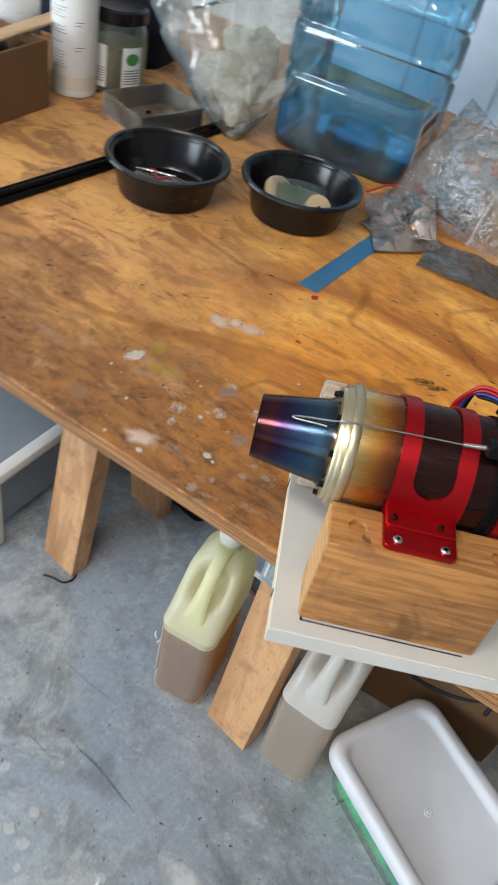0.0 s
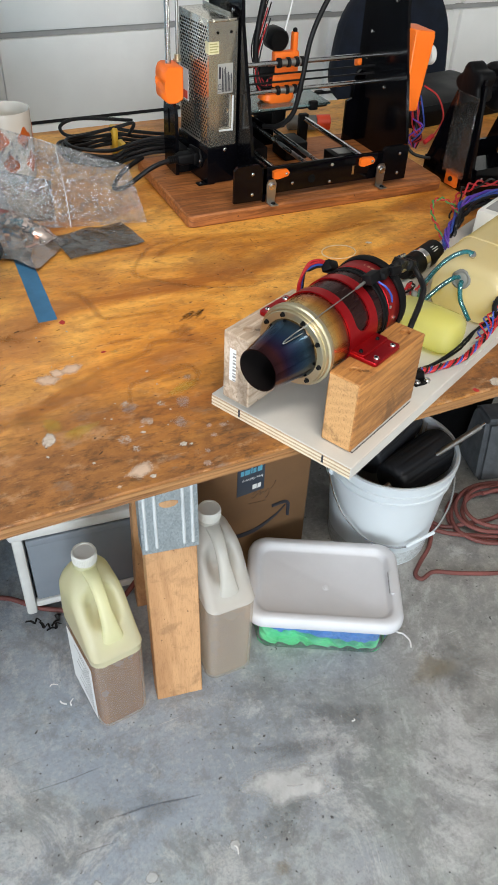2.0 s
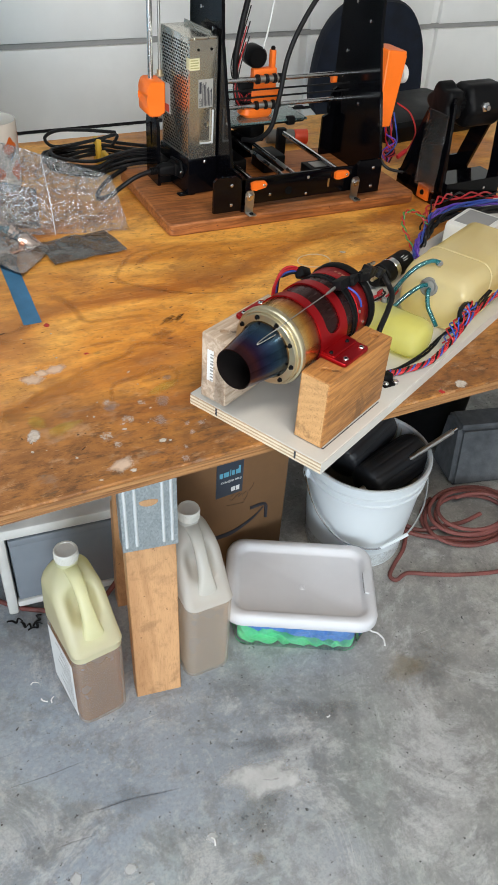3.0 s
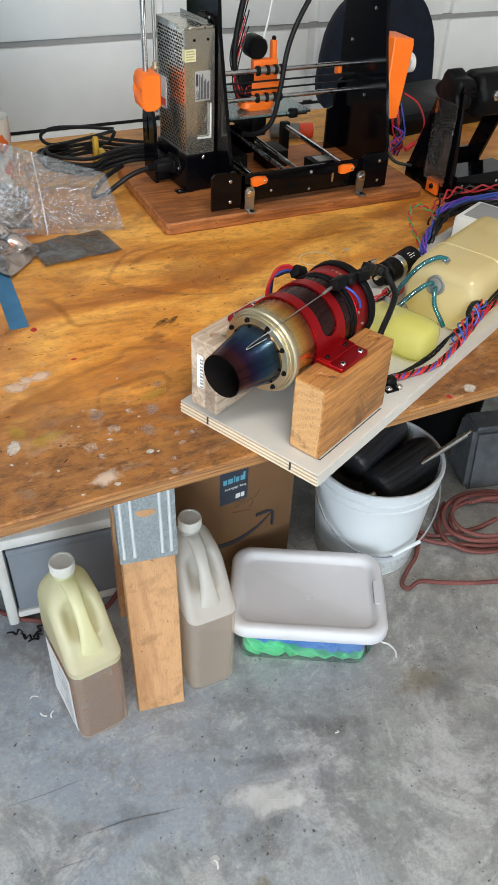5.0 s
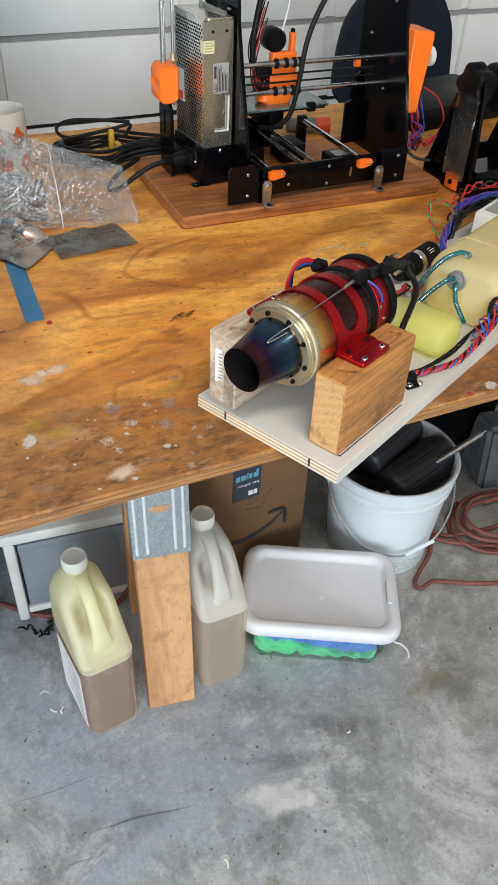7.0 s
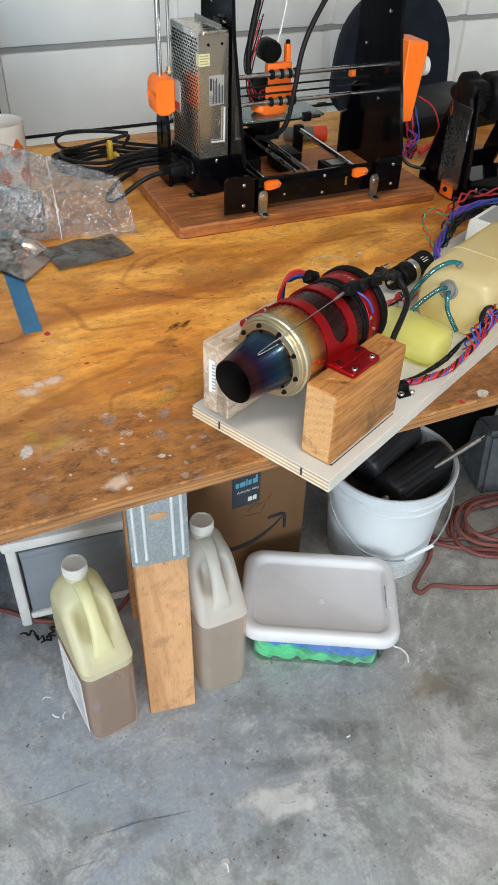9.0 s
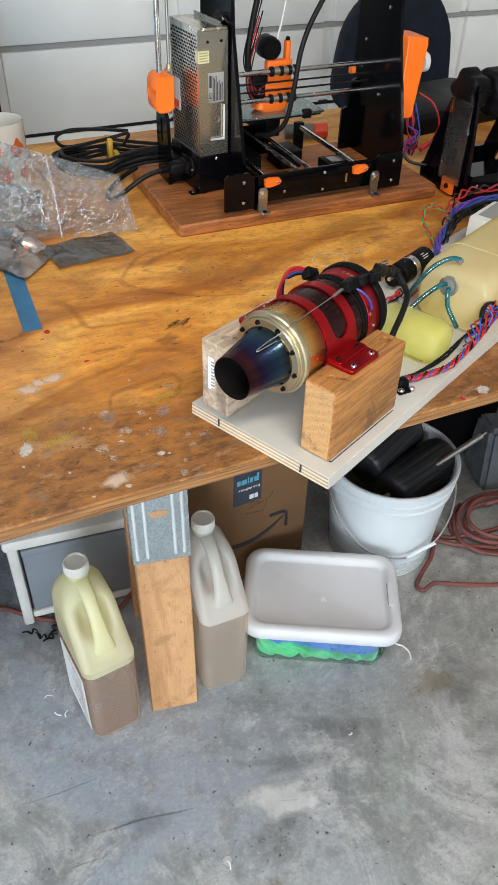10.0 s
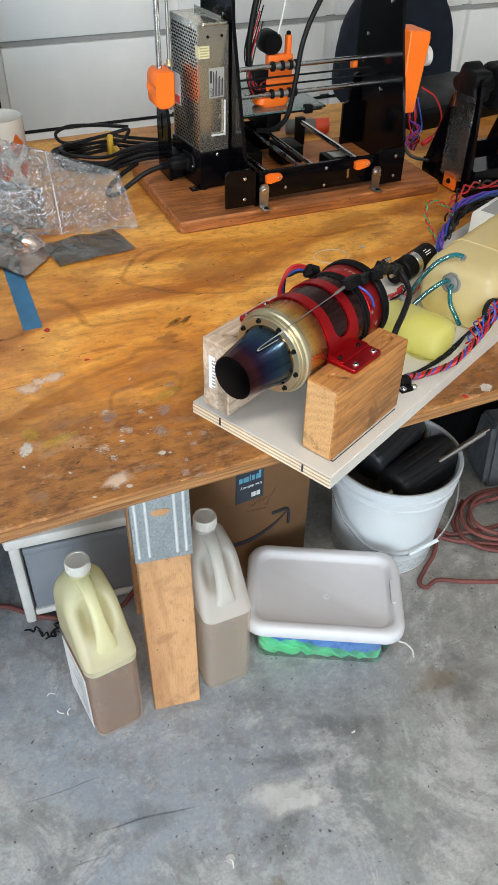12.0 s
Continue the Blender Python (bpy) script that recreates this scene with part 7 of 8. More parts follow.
    for a0, wid, mat in ((-122, 30, "label"), (-62, 42, "label")):
        bm = bmesh.new()
        add_rings(bm, [[(q * math.cos(a), q * math.sin(a), z) for q, z in ((0.0381, 0.012), (0.0381, 0.075), (0.0384, 0.075), (0.0384, 0.012))] for a in (radians(a0 + wid * i / 8) for i in range(9))])
        lb = part("jar_label", bm, mat, j, "white paper label")
        for i in range(6):
            bm = bmesh.new()
            z = 0.020 + 0.004 * i
            add_rings(bm, [[(q * math.cos(a), q * math.sin(a), zz) for q, zz in ((0.0384, z), (0.0384, z + .002), (0.0386, z + .002), (0.0386, z))] for a in (radians(a0 + 4 + (wid - 8) * i2 / 5) for i2 in range(6))])
            part("printed_bar", bm, "grey_ink", lb)
    bm = lathe([(0.009, 0), (0.009, 0.0004)], 18, m=pose(0.0386 * math.cos(radians(-42)), 0.0386 * math.sin(radians(-42)), 0.058, 90, 0, 48))
    part("green_seal", bm, "wire_green", j, "round green seal")
    # organiser box
    o = thing("organiser_box", pose(-0.412, 0.552, TOP, 0, 0, -14), "small open frosted clear organiser tray", "box")
    for a in ((-0.047, 0.047, -0.057, -0.0555, 0, 0.030), (-0.047, 0.047, 0.0555, 0.057, 0, 0.030), (-0.047, -0.0455, -0.0555, 0.0555, 0, 0.030), (0.0455, 0.047, -0.0555, 0.0555, 0, 0.030), (-0.0455, 0.0455, -0.0555, 0.0555, 0, 0.0015)):
        part("box_wall", box(*a), "frosted", o)
    for i in range(4):
        s0, s1 = ((-0.0485, 0.0485, -0.0585, -0.0550), (-0.0485, 0.0485, 0.0550, 0.0585), (-0.0485, -0.0450, -0.055, 0.055), (0.0450, 0.0485, -0.055, 0.055))[i], (0.0300, 0.0318)
        part("rim", box(*s0, *s1, bevel=0.0006, seg=1), "frosted", o)
    for i, (x, y) in enumerate(((0.0, 0.0), (0.012, -0.006), (-0.02, 0.008))):
        part("dark_bit", box(-0.004, 0.004, -0.002, 0.002, 0.002, 0.005, turn=pose(x, y, 0, 0, 0, 50 * i)), "hole", o)
    # bag of wool: a cone of film standing on its corner, with the wool in its lower half
    w = thing("wool_bag", label="large hazy clear bag with white fluffy wool inside", category="plastic bag")
    across, depth = Vector((0.78, 0.62, 0)).normalized(), Vector((-0.62, 0.78, 0)).normalized()
    bm = bmesh.new()
    rings = []
    for k in range(17):
        t = k / 16
        cen = Vector((-0.318 - 0.055 * t, 0.628 + 0.065 * t, TOP + 0.003 + 0.215 * t))
        wide, deep = 0.016 + 0.118 * min(1, t * 1.6) ** 0.75, 0.016 + 0.045 * math.sin(math.pi * min(1, 0.12 + t * 0.75))
        ring = []
        for i in range(48):
            a = 2 * math.pi * i / 48
            p = Vector((math.cos(a) * 1.5, math.sin(a), t * 2.4))
            q = 1 + 0.14 * noise.fractal(p * 2.4, 0.8, 2.0, 4)
            ring.append(cen + across * (wide * q * math.cos(a)) + depth * (deep * q * math.sin(a)) + Vector((0, 0, 0.010 * noise.noise(p * 2) * min(1, t * 4))))
        rings.append(ring)
    add_rings(bm, rings, cap1=False)
    part("film", bm, "milky_bag", w)
    part("zip_band", tube([(-0.490, 0.655, TOP + 0.100), (-0.455, 0.664, TOP + 0.122), (-0.410, 0.680, TOP + 0.146), (-0.370, 0.700, TOP + 0.165), (-0.320, 0.725, TOP + 0.180)], 0.0045, 8, 6, 0.5), "teal_tube", w, "teal plastic zip edge")
    for i in range(7):
        r2 = random.Random(i + 11)
        t = 0.06 + 0.34 * i / 6
        side = (r2.random() * 0.9 - 0.25) * (0.010 + 0.070 * min(1, t * 1.5))
        cen = Vector((-0.318 - 0.050 * t, 0.628 + 0.065 * t, TOP + 0.016 + 0.215 * t)) + across * side + depth * (0.012 * (r2.random() - 0.6))
        bm = bmesh.new()
        rad = 0.014 + 0.026 * min(1, t * 2.2)
        for v in bmesh.ops.create_icosphere(bm, subdivisions=5, radius=rad)["verts"]:
            d = v.co.normalized()
            wisp = 1 - abs(noise.noise(d * 3.4 + cen * 31)) * 2
            v.co = cen + v.co * (0.98 + 0.62 * noise.noise(d * 1.2 + cen * 50) + 0.14 * wisp)
            v.co.z = max(v.co.z, TOP + 0.004)
        part("wool_tuft", bm, "wool", w, smooth=80)
    hook = Vector((-0.352, 0.640, TOP + 0.170))
    part("zip_slider", tube([hook + across * x + Vector((0, 0, z)) for x, z in ((-0.022, -0.006), (0.0, 0.002), (0.016, 0.008), (0.010, 0.014), (-0.016, 0.006), (-0.022, -0.004))], 0.0018, 8), "label", w)
    # water bottle
    b = thing("water_bottle", pose(-0.174, 0.768, TOP, 0, 0, 7), "large ribbed blue water bottle, nearly empty", "water bottle")
    W, r = 0.215, 0.030
    sec = [(W * 0.93, W * 0.93, r, 0.0), (W * 0.975, W * 0.975, r, 0.006), (W, W, r, 0.020)]
    for g in range(4):
        zt = 0.108 + 0.066 * g
        sec += [(W, W, r, zt - 0.005), (W * 0.994, W * 0.994, r, zt - 0.002), (W * 0.968, W * 0.968, r, zt + 0.002), (W * 0.964, W * 0.964, r, zt + 0.004), (W * 0.968, W * 0.968, r, zt + 0.006), (W * 0.994, W * 0.994, r, zt + 0.010), (W, W, r, zt + 0.013)]
    sec += [(W, W, r, 0.33), (W * 0.85, W * 0.85, r, 0.36), (W * 0.4, W * 0.4, 0.04, 0.40), (0.055, 0.055, 0.027, 0.41), (0.055, 0.055, 0.027, 0.45)]
    part("bottle_wall", loft(sec, k=8), "water_jug", b)
    part("bottle_floor", lathe([(0.052, 0.004), (0.048, 0.030), (0.02, 0.036)], 32, False, True), "water_jug", b)
    part("water", loft([(W * 0.91, W * 0.91, r, 0.003), (W * 0.95, W * 0.95, r, 0.008), (W * 0.975, W * 0.975, r, 0.022), (W * 0.975, W * 0.975, r, 0.048)], k=8), "water", b)
    part("bottle_cap", lathe([(0.030, 0.448), (0.030, 0.478), (0.026, 0.482)], 24), "wire_blue", b)
    lb = part("bottle_label", box(W / 2 + 0.0005, W / 2 + 0.0012, -0.072, 0.012, 0.012, 0.088), "label", b, "white and brown printed label")
    for i, (y0, y1, z0, z1, mt) in enumerate(((-0.070, 0.010, 0.070, 0.086, "cardboard"), (-0.060, -0.030, 0.048, 0.066, "copper"), (-0.024, 0.006, 0.060, 0.063, "grey_ink"), (-0.024, 0.002, 0.053, 0.056, "grey_ink"), (-0.062, 0.004, 0.036, 0.041, "ink"), (-0.062, -0.010, 0.027, 0.030, "grey_ink"), (-0.062, -0.004, 0.019, 0.022, "grey_ink"))):
        part("printed_bar", box(W / 2 + 0.0012, W / 2 + 0.0016, y0, y1, z0, z1), mt, lb)


# ---- under and behind the bench ----
def build_jug(m, plastic, liquid, level, label, labelled):
    """Oblong jug: upright front, long slope up to the neck at the back, hollowed beside and under a loop grip."""
    j = thing("oil_jug", m, label, "jug", "oil jugs")
    w, dp = 0.096, 0.152
    def ring(z, y0, half, r=0.020, y1=dp):
        """A rounded rectangle with a finely divided front edge."""
        pts = []
        for i in range(33):
            pts.append((-half + r + (2 * half - 2 * r) * i / 32, y0, z))
        for cx, cy, a0 in ((half - r, y0 + r, -90), (half - r, y1 - r, 0), (-half + r, y1 - r, 90), (-half + r, y0 + r, 180)):
            for i in range(1 if a0 < 0 else 0, 7 if a0 < 180 else 6):
                a = radians(a0 + 90 * i / 6)
                pts.append((cx + r * math.cos(a), cy + r * math.sin(a), z))
            if a0 in (0, 90):
                n = 6
                x0, y00 = pts[-1][0], pts[-1][1]
                x1, y01 = ((-half + r, y1) if a0 == 0 else (-half, y0 + r))
                for i in range(1, n):
                    pts.append((x0 + (x1 - x0) * i / n, y00 + (y01 - y00) * i / n, z))
        return pts
    low = [ring(0.0, 0.008, w * 0.44), ring(0.004, 0.003, w * 0.475), ring(0.012, 0.0, w / 2)] + [ring(0.012 + (level - 0.012) * k / 6, 0.0, w / 2 * (1 - 0.012 * math.sin(math.pi * k / 6))) for k in range(1, 7)]
    part("lower_wall", loft(low, True, False), "jug_low", j, "hazy wall with oil behind it")
    # the slope from the front shoulder to the neck
    z0, z1, run = 0.216, 0.332, 0.088
    rings = [ring(level, 0.0, w / 2)]
    if z0 - level > 0.004:
        rings.append(ring(z0 - 0.002, 0.0, w / 2))
    steps = 26
    for k in range(steps + 1):
        t = k / steps
        half = w / 2 * (1 - 0.05 * t - 0.42 * max(0, (t - 0.55) / 0.45) ** 2.2)
        rings.append(ring(z0 + (z1 - z0) * t, run * t + 0.005 * (1 - (1 - min(1, t * 4)) ** 2), half, 0.016 + 0.006 * t, dp - 0.010 * max(0, (t - 0.6) / 0.4) ** 2))
    rings.append(ring(z1 + 0.006, run + 0.012, w / 2 * 0.40, 0.016, dp - 0.012))
    bm = bmesh.new()
    add_rings(bm, rings, True, False, True)
    into = Vector((0, z1 - z0, -run)).normalized()
    for v in bm.verts:
        t = (v.co.z - z0) / (z1 - z0)
        if 0.02 < t < 1.0 and v.co.y < run * t + 0.030:
            front = 1 - max(0.0, (v.co.y - run * t - 0.004) / 0.026)
            along = math.sin(math.pi * min(1, max(0, (t - 0.30) / 0.56))) ** 1.3
            q = min(1, max(0.0, (abs(v.co.x) - 0.011) / 0.024))
            v.co += into * (0.030 * along * (1 - q * q * (3 - 2 * q)) * max(0.0, front))
    part("shoulder", bm, plastic, j, smooth=60)
    ins = [ring(z, 0.005, w / 2 - 0.005, 0.016, dp - 0.005) for z in (0.010, level - 0.001)]
    part("liquid", loft(ins), liquid, j, "brownish used oil")
    yc = dp - 0.034
    part("neck", lathe([(0.0215, 0.328), (0.0205, 0.338), (0.0195, 0.352)], 28, m=Matrix.Translation((0, yc, 0))), plastic, j)
    cap = part("screw_cap", lathe([(0.0205, 0.346), (0.0212, 0.347), (0.0212, 0.364), (0.0198, 0.3675), (0.0165, 0.3675), (0.0160, 0.3665), (0.004, 0.3665)], 40, m=Matrix.Translation((0, yc, 0))), "cap", j, "white screw cap")
    bm = bmesh.new()
    for i in range(48):
        a = 2 * math.pi * i / 48
        add_box(bm, -0.0004, 0.0004, -0.0004, 0.0004, 0.349, 0.363, turn=Matrix.Translation((0.0212 * math.cos(a), yc + 0.0212 * math.sin(a), 0)))
    part("cap_ribs", bm, "cap", cap)
    # the grip bridges the hollow, spreading into the shoulder at its foot
    bm = bmesh.new()
    line = spline([(0, 0.022, 0.214), (0, 0.024, 0.228), (0, 0.026, 0.244), (0, 0.034, 0.265), (0, 0.049, 0.290), (0, 0.066, 0.315), (0, 0.086, 0.331), (0, 0.108, 0.334)], 4)
    wide, deep = (0.024, 0.022, 0.0180, 0.0135, 0.0112, 0.0110, 0.0125, 0.015), (0.004, 0.008, 0.0095, 0.0100, 0.0100, 0.0095, 0.0085, 0.007)
    rings = []
    for i, p in enumerate(line):
        f = i / (len(line) - 1) * 7
        k = min(int(f), 6)
        hw, ht = (q[k] + (q[k + 1] - q[k]) * (f - k) for q in (wide, deep))
        d = (line[min(i + 1, len(line) - 1)] - line[max(i - 1, 0)]).normalized()
        out = Vector((0, -d.z, d.y))
        ring_points = []
        for q in range(20):
            a = 2 * math.pi * q / 20
            ca, sa = math.cos(a), math.sin(a)
            ring_points.append(p + Vector((hw * math.copysign(abs(ca) ** 0.8, ca), 0, 0)) + out * (ht * math.copysign(abs(sa) ** 0.8, sa)))
        rings.append(ring_points)
    add_rings(bm, rings)
    part("grip", bm, plastic, j, "paler moulded loop grip", smooth=60)
    if labelled:
        lb = part("paper_label", box(-w / 2 - 0.0012, -w / 2 - 0.0004, 0.020, dp - 0.022, 0.022, 0.178, bevel=0.0002, seg=1), "label", j, "white paper label")
        for i in range(13):
            part("printed_bar", box(-w / 2 - 0.0016, -w / 2 - 0.0010, 0.030, 0.056 + 0.050 * ((i * 7) % 5) / 5, 0.036 + 0.0105 * i, 0.0372 + 0.0105 * i), "grey_ink", lb)
    return j


def build_bin():
    b = thing("storage_bin", pose(0.447, 0.283, 0, 0, 0, -28), "clear plastic storage bin with a white lid and cloths inside", "storage bin")
    L, W = 0.318, 0.222
    part("bin_wall", loft([(L - 0.062, W - 0.054, 0.03, 0.002), (L - 0.054, W - 0.046, 0.03, 0.006), (L - 0.022, W - 0.018, 0.034, 0.104)], True, False, k=7), "bin", b)
    lid = part("lid", loft([(L - 0.004, W - 0.004, 0.040, 0.098), (L, W, 0.042, 0.101), (L, W, 0.042, 0.113), (L - 0.006, W - 0.006, 0.040, 0.122), (L - 0.016, W - 0.016, 0.036, 0.1255), (L - 0.036, W - 0.036, 0.030, 0.1255), (L - 0.043, W - 0.043, 0.028, 0.1238), (L - 0.050, W - 0.050, 0.026, 0.1190), (L - 0.058, W - 0.058, 0.024, 0.1135), (L - 0.066, W - 0.066, 0.022, 0.1118)], k=9), "lid", b, "matt white lid with a sunken centre")
    part("lid_underside", loft([(L - 0.012, W - 0.012, 0.038, 0.096), (L - 0.012, W - 0.012, 0.038, 0.099)], k=7), "lid", lid)
    part("moulding_point", lathe([(0.007, 0.1117), (0.007, 0.1125), (0.0055, 0.1132), (0.0035, 0.1122), (0.002, 0.1138)], 20, m=Matrix.Translation((0.005, -0.012, 0))), "lid", lid)
    part("latch_slot", loft([(0.010, 0.060, 0.005, 0.1254, L / 2 - 0.020, 0), (0.009, 0.058, 0.0045, 0.1285, L / 2 - 0.020, 0)]), "lid", lid)
    part("latch_gap", box(L / 2 - 0.0265, L / 2 - 0.0252, -0.028, 0.028, 0.1250, 0.1262), "grey_ink", lid, "narrow latch opening")
    # cloths pressed against the wall, green below and blue above it
    def border(x):
        return max(0.012, min(0.088, 0.026 - 0.24 * x + 0.020 * noise.noise(Vector((x * 28, 3.1, 0)))))
    def wall_y(x, z):
        edge = max(0.0, abs(x) - 0.098)
        return -(W / 2 - 0.027 + 0.14 * (z - 0.006)) + 0.030 - math.sqrt(max(0.0, 0.030 ** 2 - edge ** 2))
    def folds(x, z, k):
        a = abs((x * 30 + z * 40 + 0.8 * noise.noise(Vector((x * 22, z * 22, k)))) % 1.0 - 0.5)
        c = abs((x * 21 - z * 46 + 0.7 * noise.noise(Vector((x * 18, z * 26, k + 5)))) % 1.0 - 0.5)
        return 0.002 + 0.034 * a * (0.30 + c)
    for colour, k in (("green", 1.0), ("blue", 7.0)):
        bm = bmesh.new()
        rings = []
        for i in range(85):
            x = -0.126 + 0.252 * i / 84
            z0, z1 = (0.0045, border(x) + 0.004) if colour == "green" else (border(x), 0.0955)
            ring = []
            for q in range(15):
                z = z0 + (z1 - z0) * q / 14
                lip = 0.008 * (max(0, q - 7) / 7) ** 6 if colour == "green" else 0.006 + 0.006 * (abs(q - 7) / 7) ** 6
                ring.append(Vector((x, wall_y(x, z) + folds(x, z, k) + lip, z)))
            ring += [Vector((x, 0.05, z1)), Vector((x, 0.05, z0))]
            rings.append(ring)
        add_rings(bm, rings)
        part("cloth", bm, "cloth_" + colour, b, "crumpled %s cloth" % colour, smooth=18)
    s = thing("loose_string", Matrix.Translation((0, 0, 0)), "short loose white string on the floor beside the bin", "string")
    part("string", tube([(0.560, 0.188, 0.030), (0.570, 0.183, 0.014), (0.581, 0.176, 0.004), (0.590, 0.168, 0.003), (0.594, 0.150, 0.002), (0.587, 0.134, 0.002)], 0.0019, 6), "label", s)


def build_bucket():
    b = thing("bucket", pose(0.700, 0.448, 0, 0, 0, -14) @ Matrix.Scale(1.04, 4), "white plastic bucket with a wire bail holding black tyres", "bucket")
    out = [(0.108, 0.0), (0.112, 0.004), (0.1135, 0.03), (0.128, 0.205), (0.1325, 0.206), (0.1335, 0.214), (0.1300, 0.216), (0.1310, 0.226), (0.1350, 0.227), (0.136, 0.235), (0.1325, 0.237), (0.134, 0.254), (0.138, 0.255), (0.1385, 0.262), (0.135, 0.264)]
    part("bucket_wall", lathe(out + [(0.130, 0.262), (0.112, 0.03), (0.108, 0.008)], 72, True, True), "bucket", b)
    part("bucket_lining", lathe([(0.1298, 0.258), (0.1118, 0.032), (0.107, 0.010)], 60, False, True), "bucket_in", b, "darker mottled inside of the bucket")
    def bail(a):
        k = math.sin(radians(a))
        return (-0.140 * math.cos(radians(a)), -0.132 * k ** 0.8 if k > 0 else 0.0, 0.218 - 0.130 * k)
    part("bail", tube([bail(a) for a in (0, 15, 35, 60, 90, 120, 145, 165, 180)], 0.0022, 8), "steel", b, "steel wire bail")
    part("bail_grip", rod(Vector(bail(94)) + Vector((0, -0.001, 0)), Vector(bail(122)) + Vector((0, -0.003, 0)), 0.0042), "bucket", b, "white plastic grip on the bail")
    part("dirt_band", lathe([(0.1139, 0.010), (0.1142, 0.012), (0.1172, 0.048), (0.1169, 0.050)], 60, False, False), "bucket_dirt", b, "grimy band near the bottom")
    for s in (-1, 1):
        part("bail_ear", box(-0.012, 0.012, -0.006, 0.004, -0.015, 0.015, bevel=0.004, turn=Matrix.Translation((s * 0.137, 0, 0.218)) @ pose(0, 0, 0, 0, 0, 90)), "bucket", b)
    for x, y, z, turn, tilt in ((0.715, 0.500, 0.255, 24, -8), (0.745, 0.412, 0.232, 14, -6)):
        t = thing("rubber_roll", pose(x, y, z, 0, tilt, turn), "grooved black rubber tyre lying in the bucket", "tyre", "tyres")
        prof = [(0.020, -0.088), (0.036, -0.088), (0.045, -0.082), (0.049, -0.07), (0.0500, -0.05), (0.0503, 0.0), (0.0500, 0.05), (0.049, 0.07), (0.045, 0.082), (0.036, 0.088), (0.020, 0.088)]
        bm = lathe(prof, 96, True, True, m=ALONG_X)
        for v in bm.verts:
            a = math.degrees(math.atan2(v.co.z, v.co.y)) % 24
            if abs(v.co.x) < 0.075 and a < 5:
                v.co.yz = v.co.yz * 0.972
        part("tread", bm, "tyre", t)
    r = thing("steel_rod", label="thin bright steel tube leaning out of the bucket", category="rod")
    part("shaft", rod((0.640, 0.392, 0.207), (0.875, 0.386, 0.318), 0.0066), "dull_steel", r)
    part("tip", rod((0.870, 0.386, 0.3157), (0.886, 0.386, 0.3235), 0.003), "steel", r)


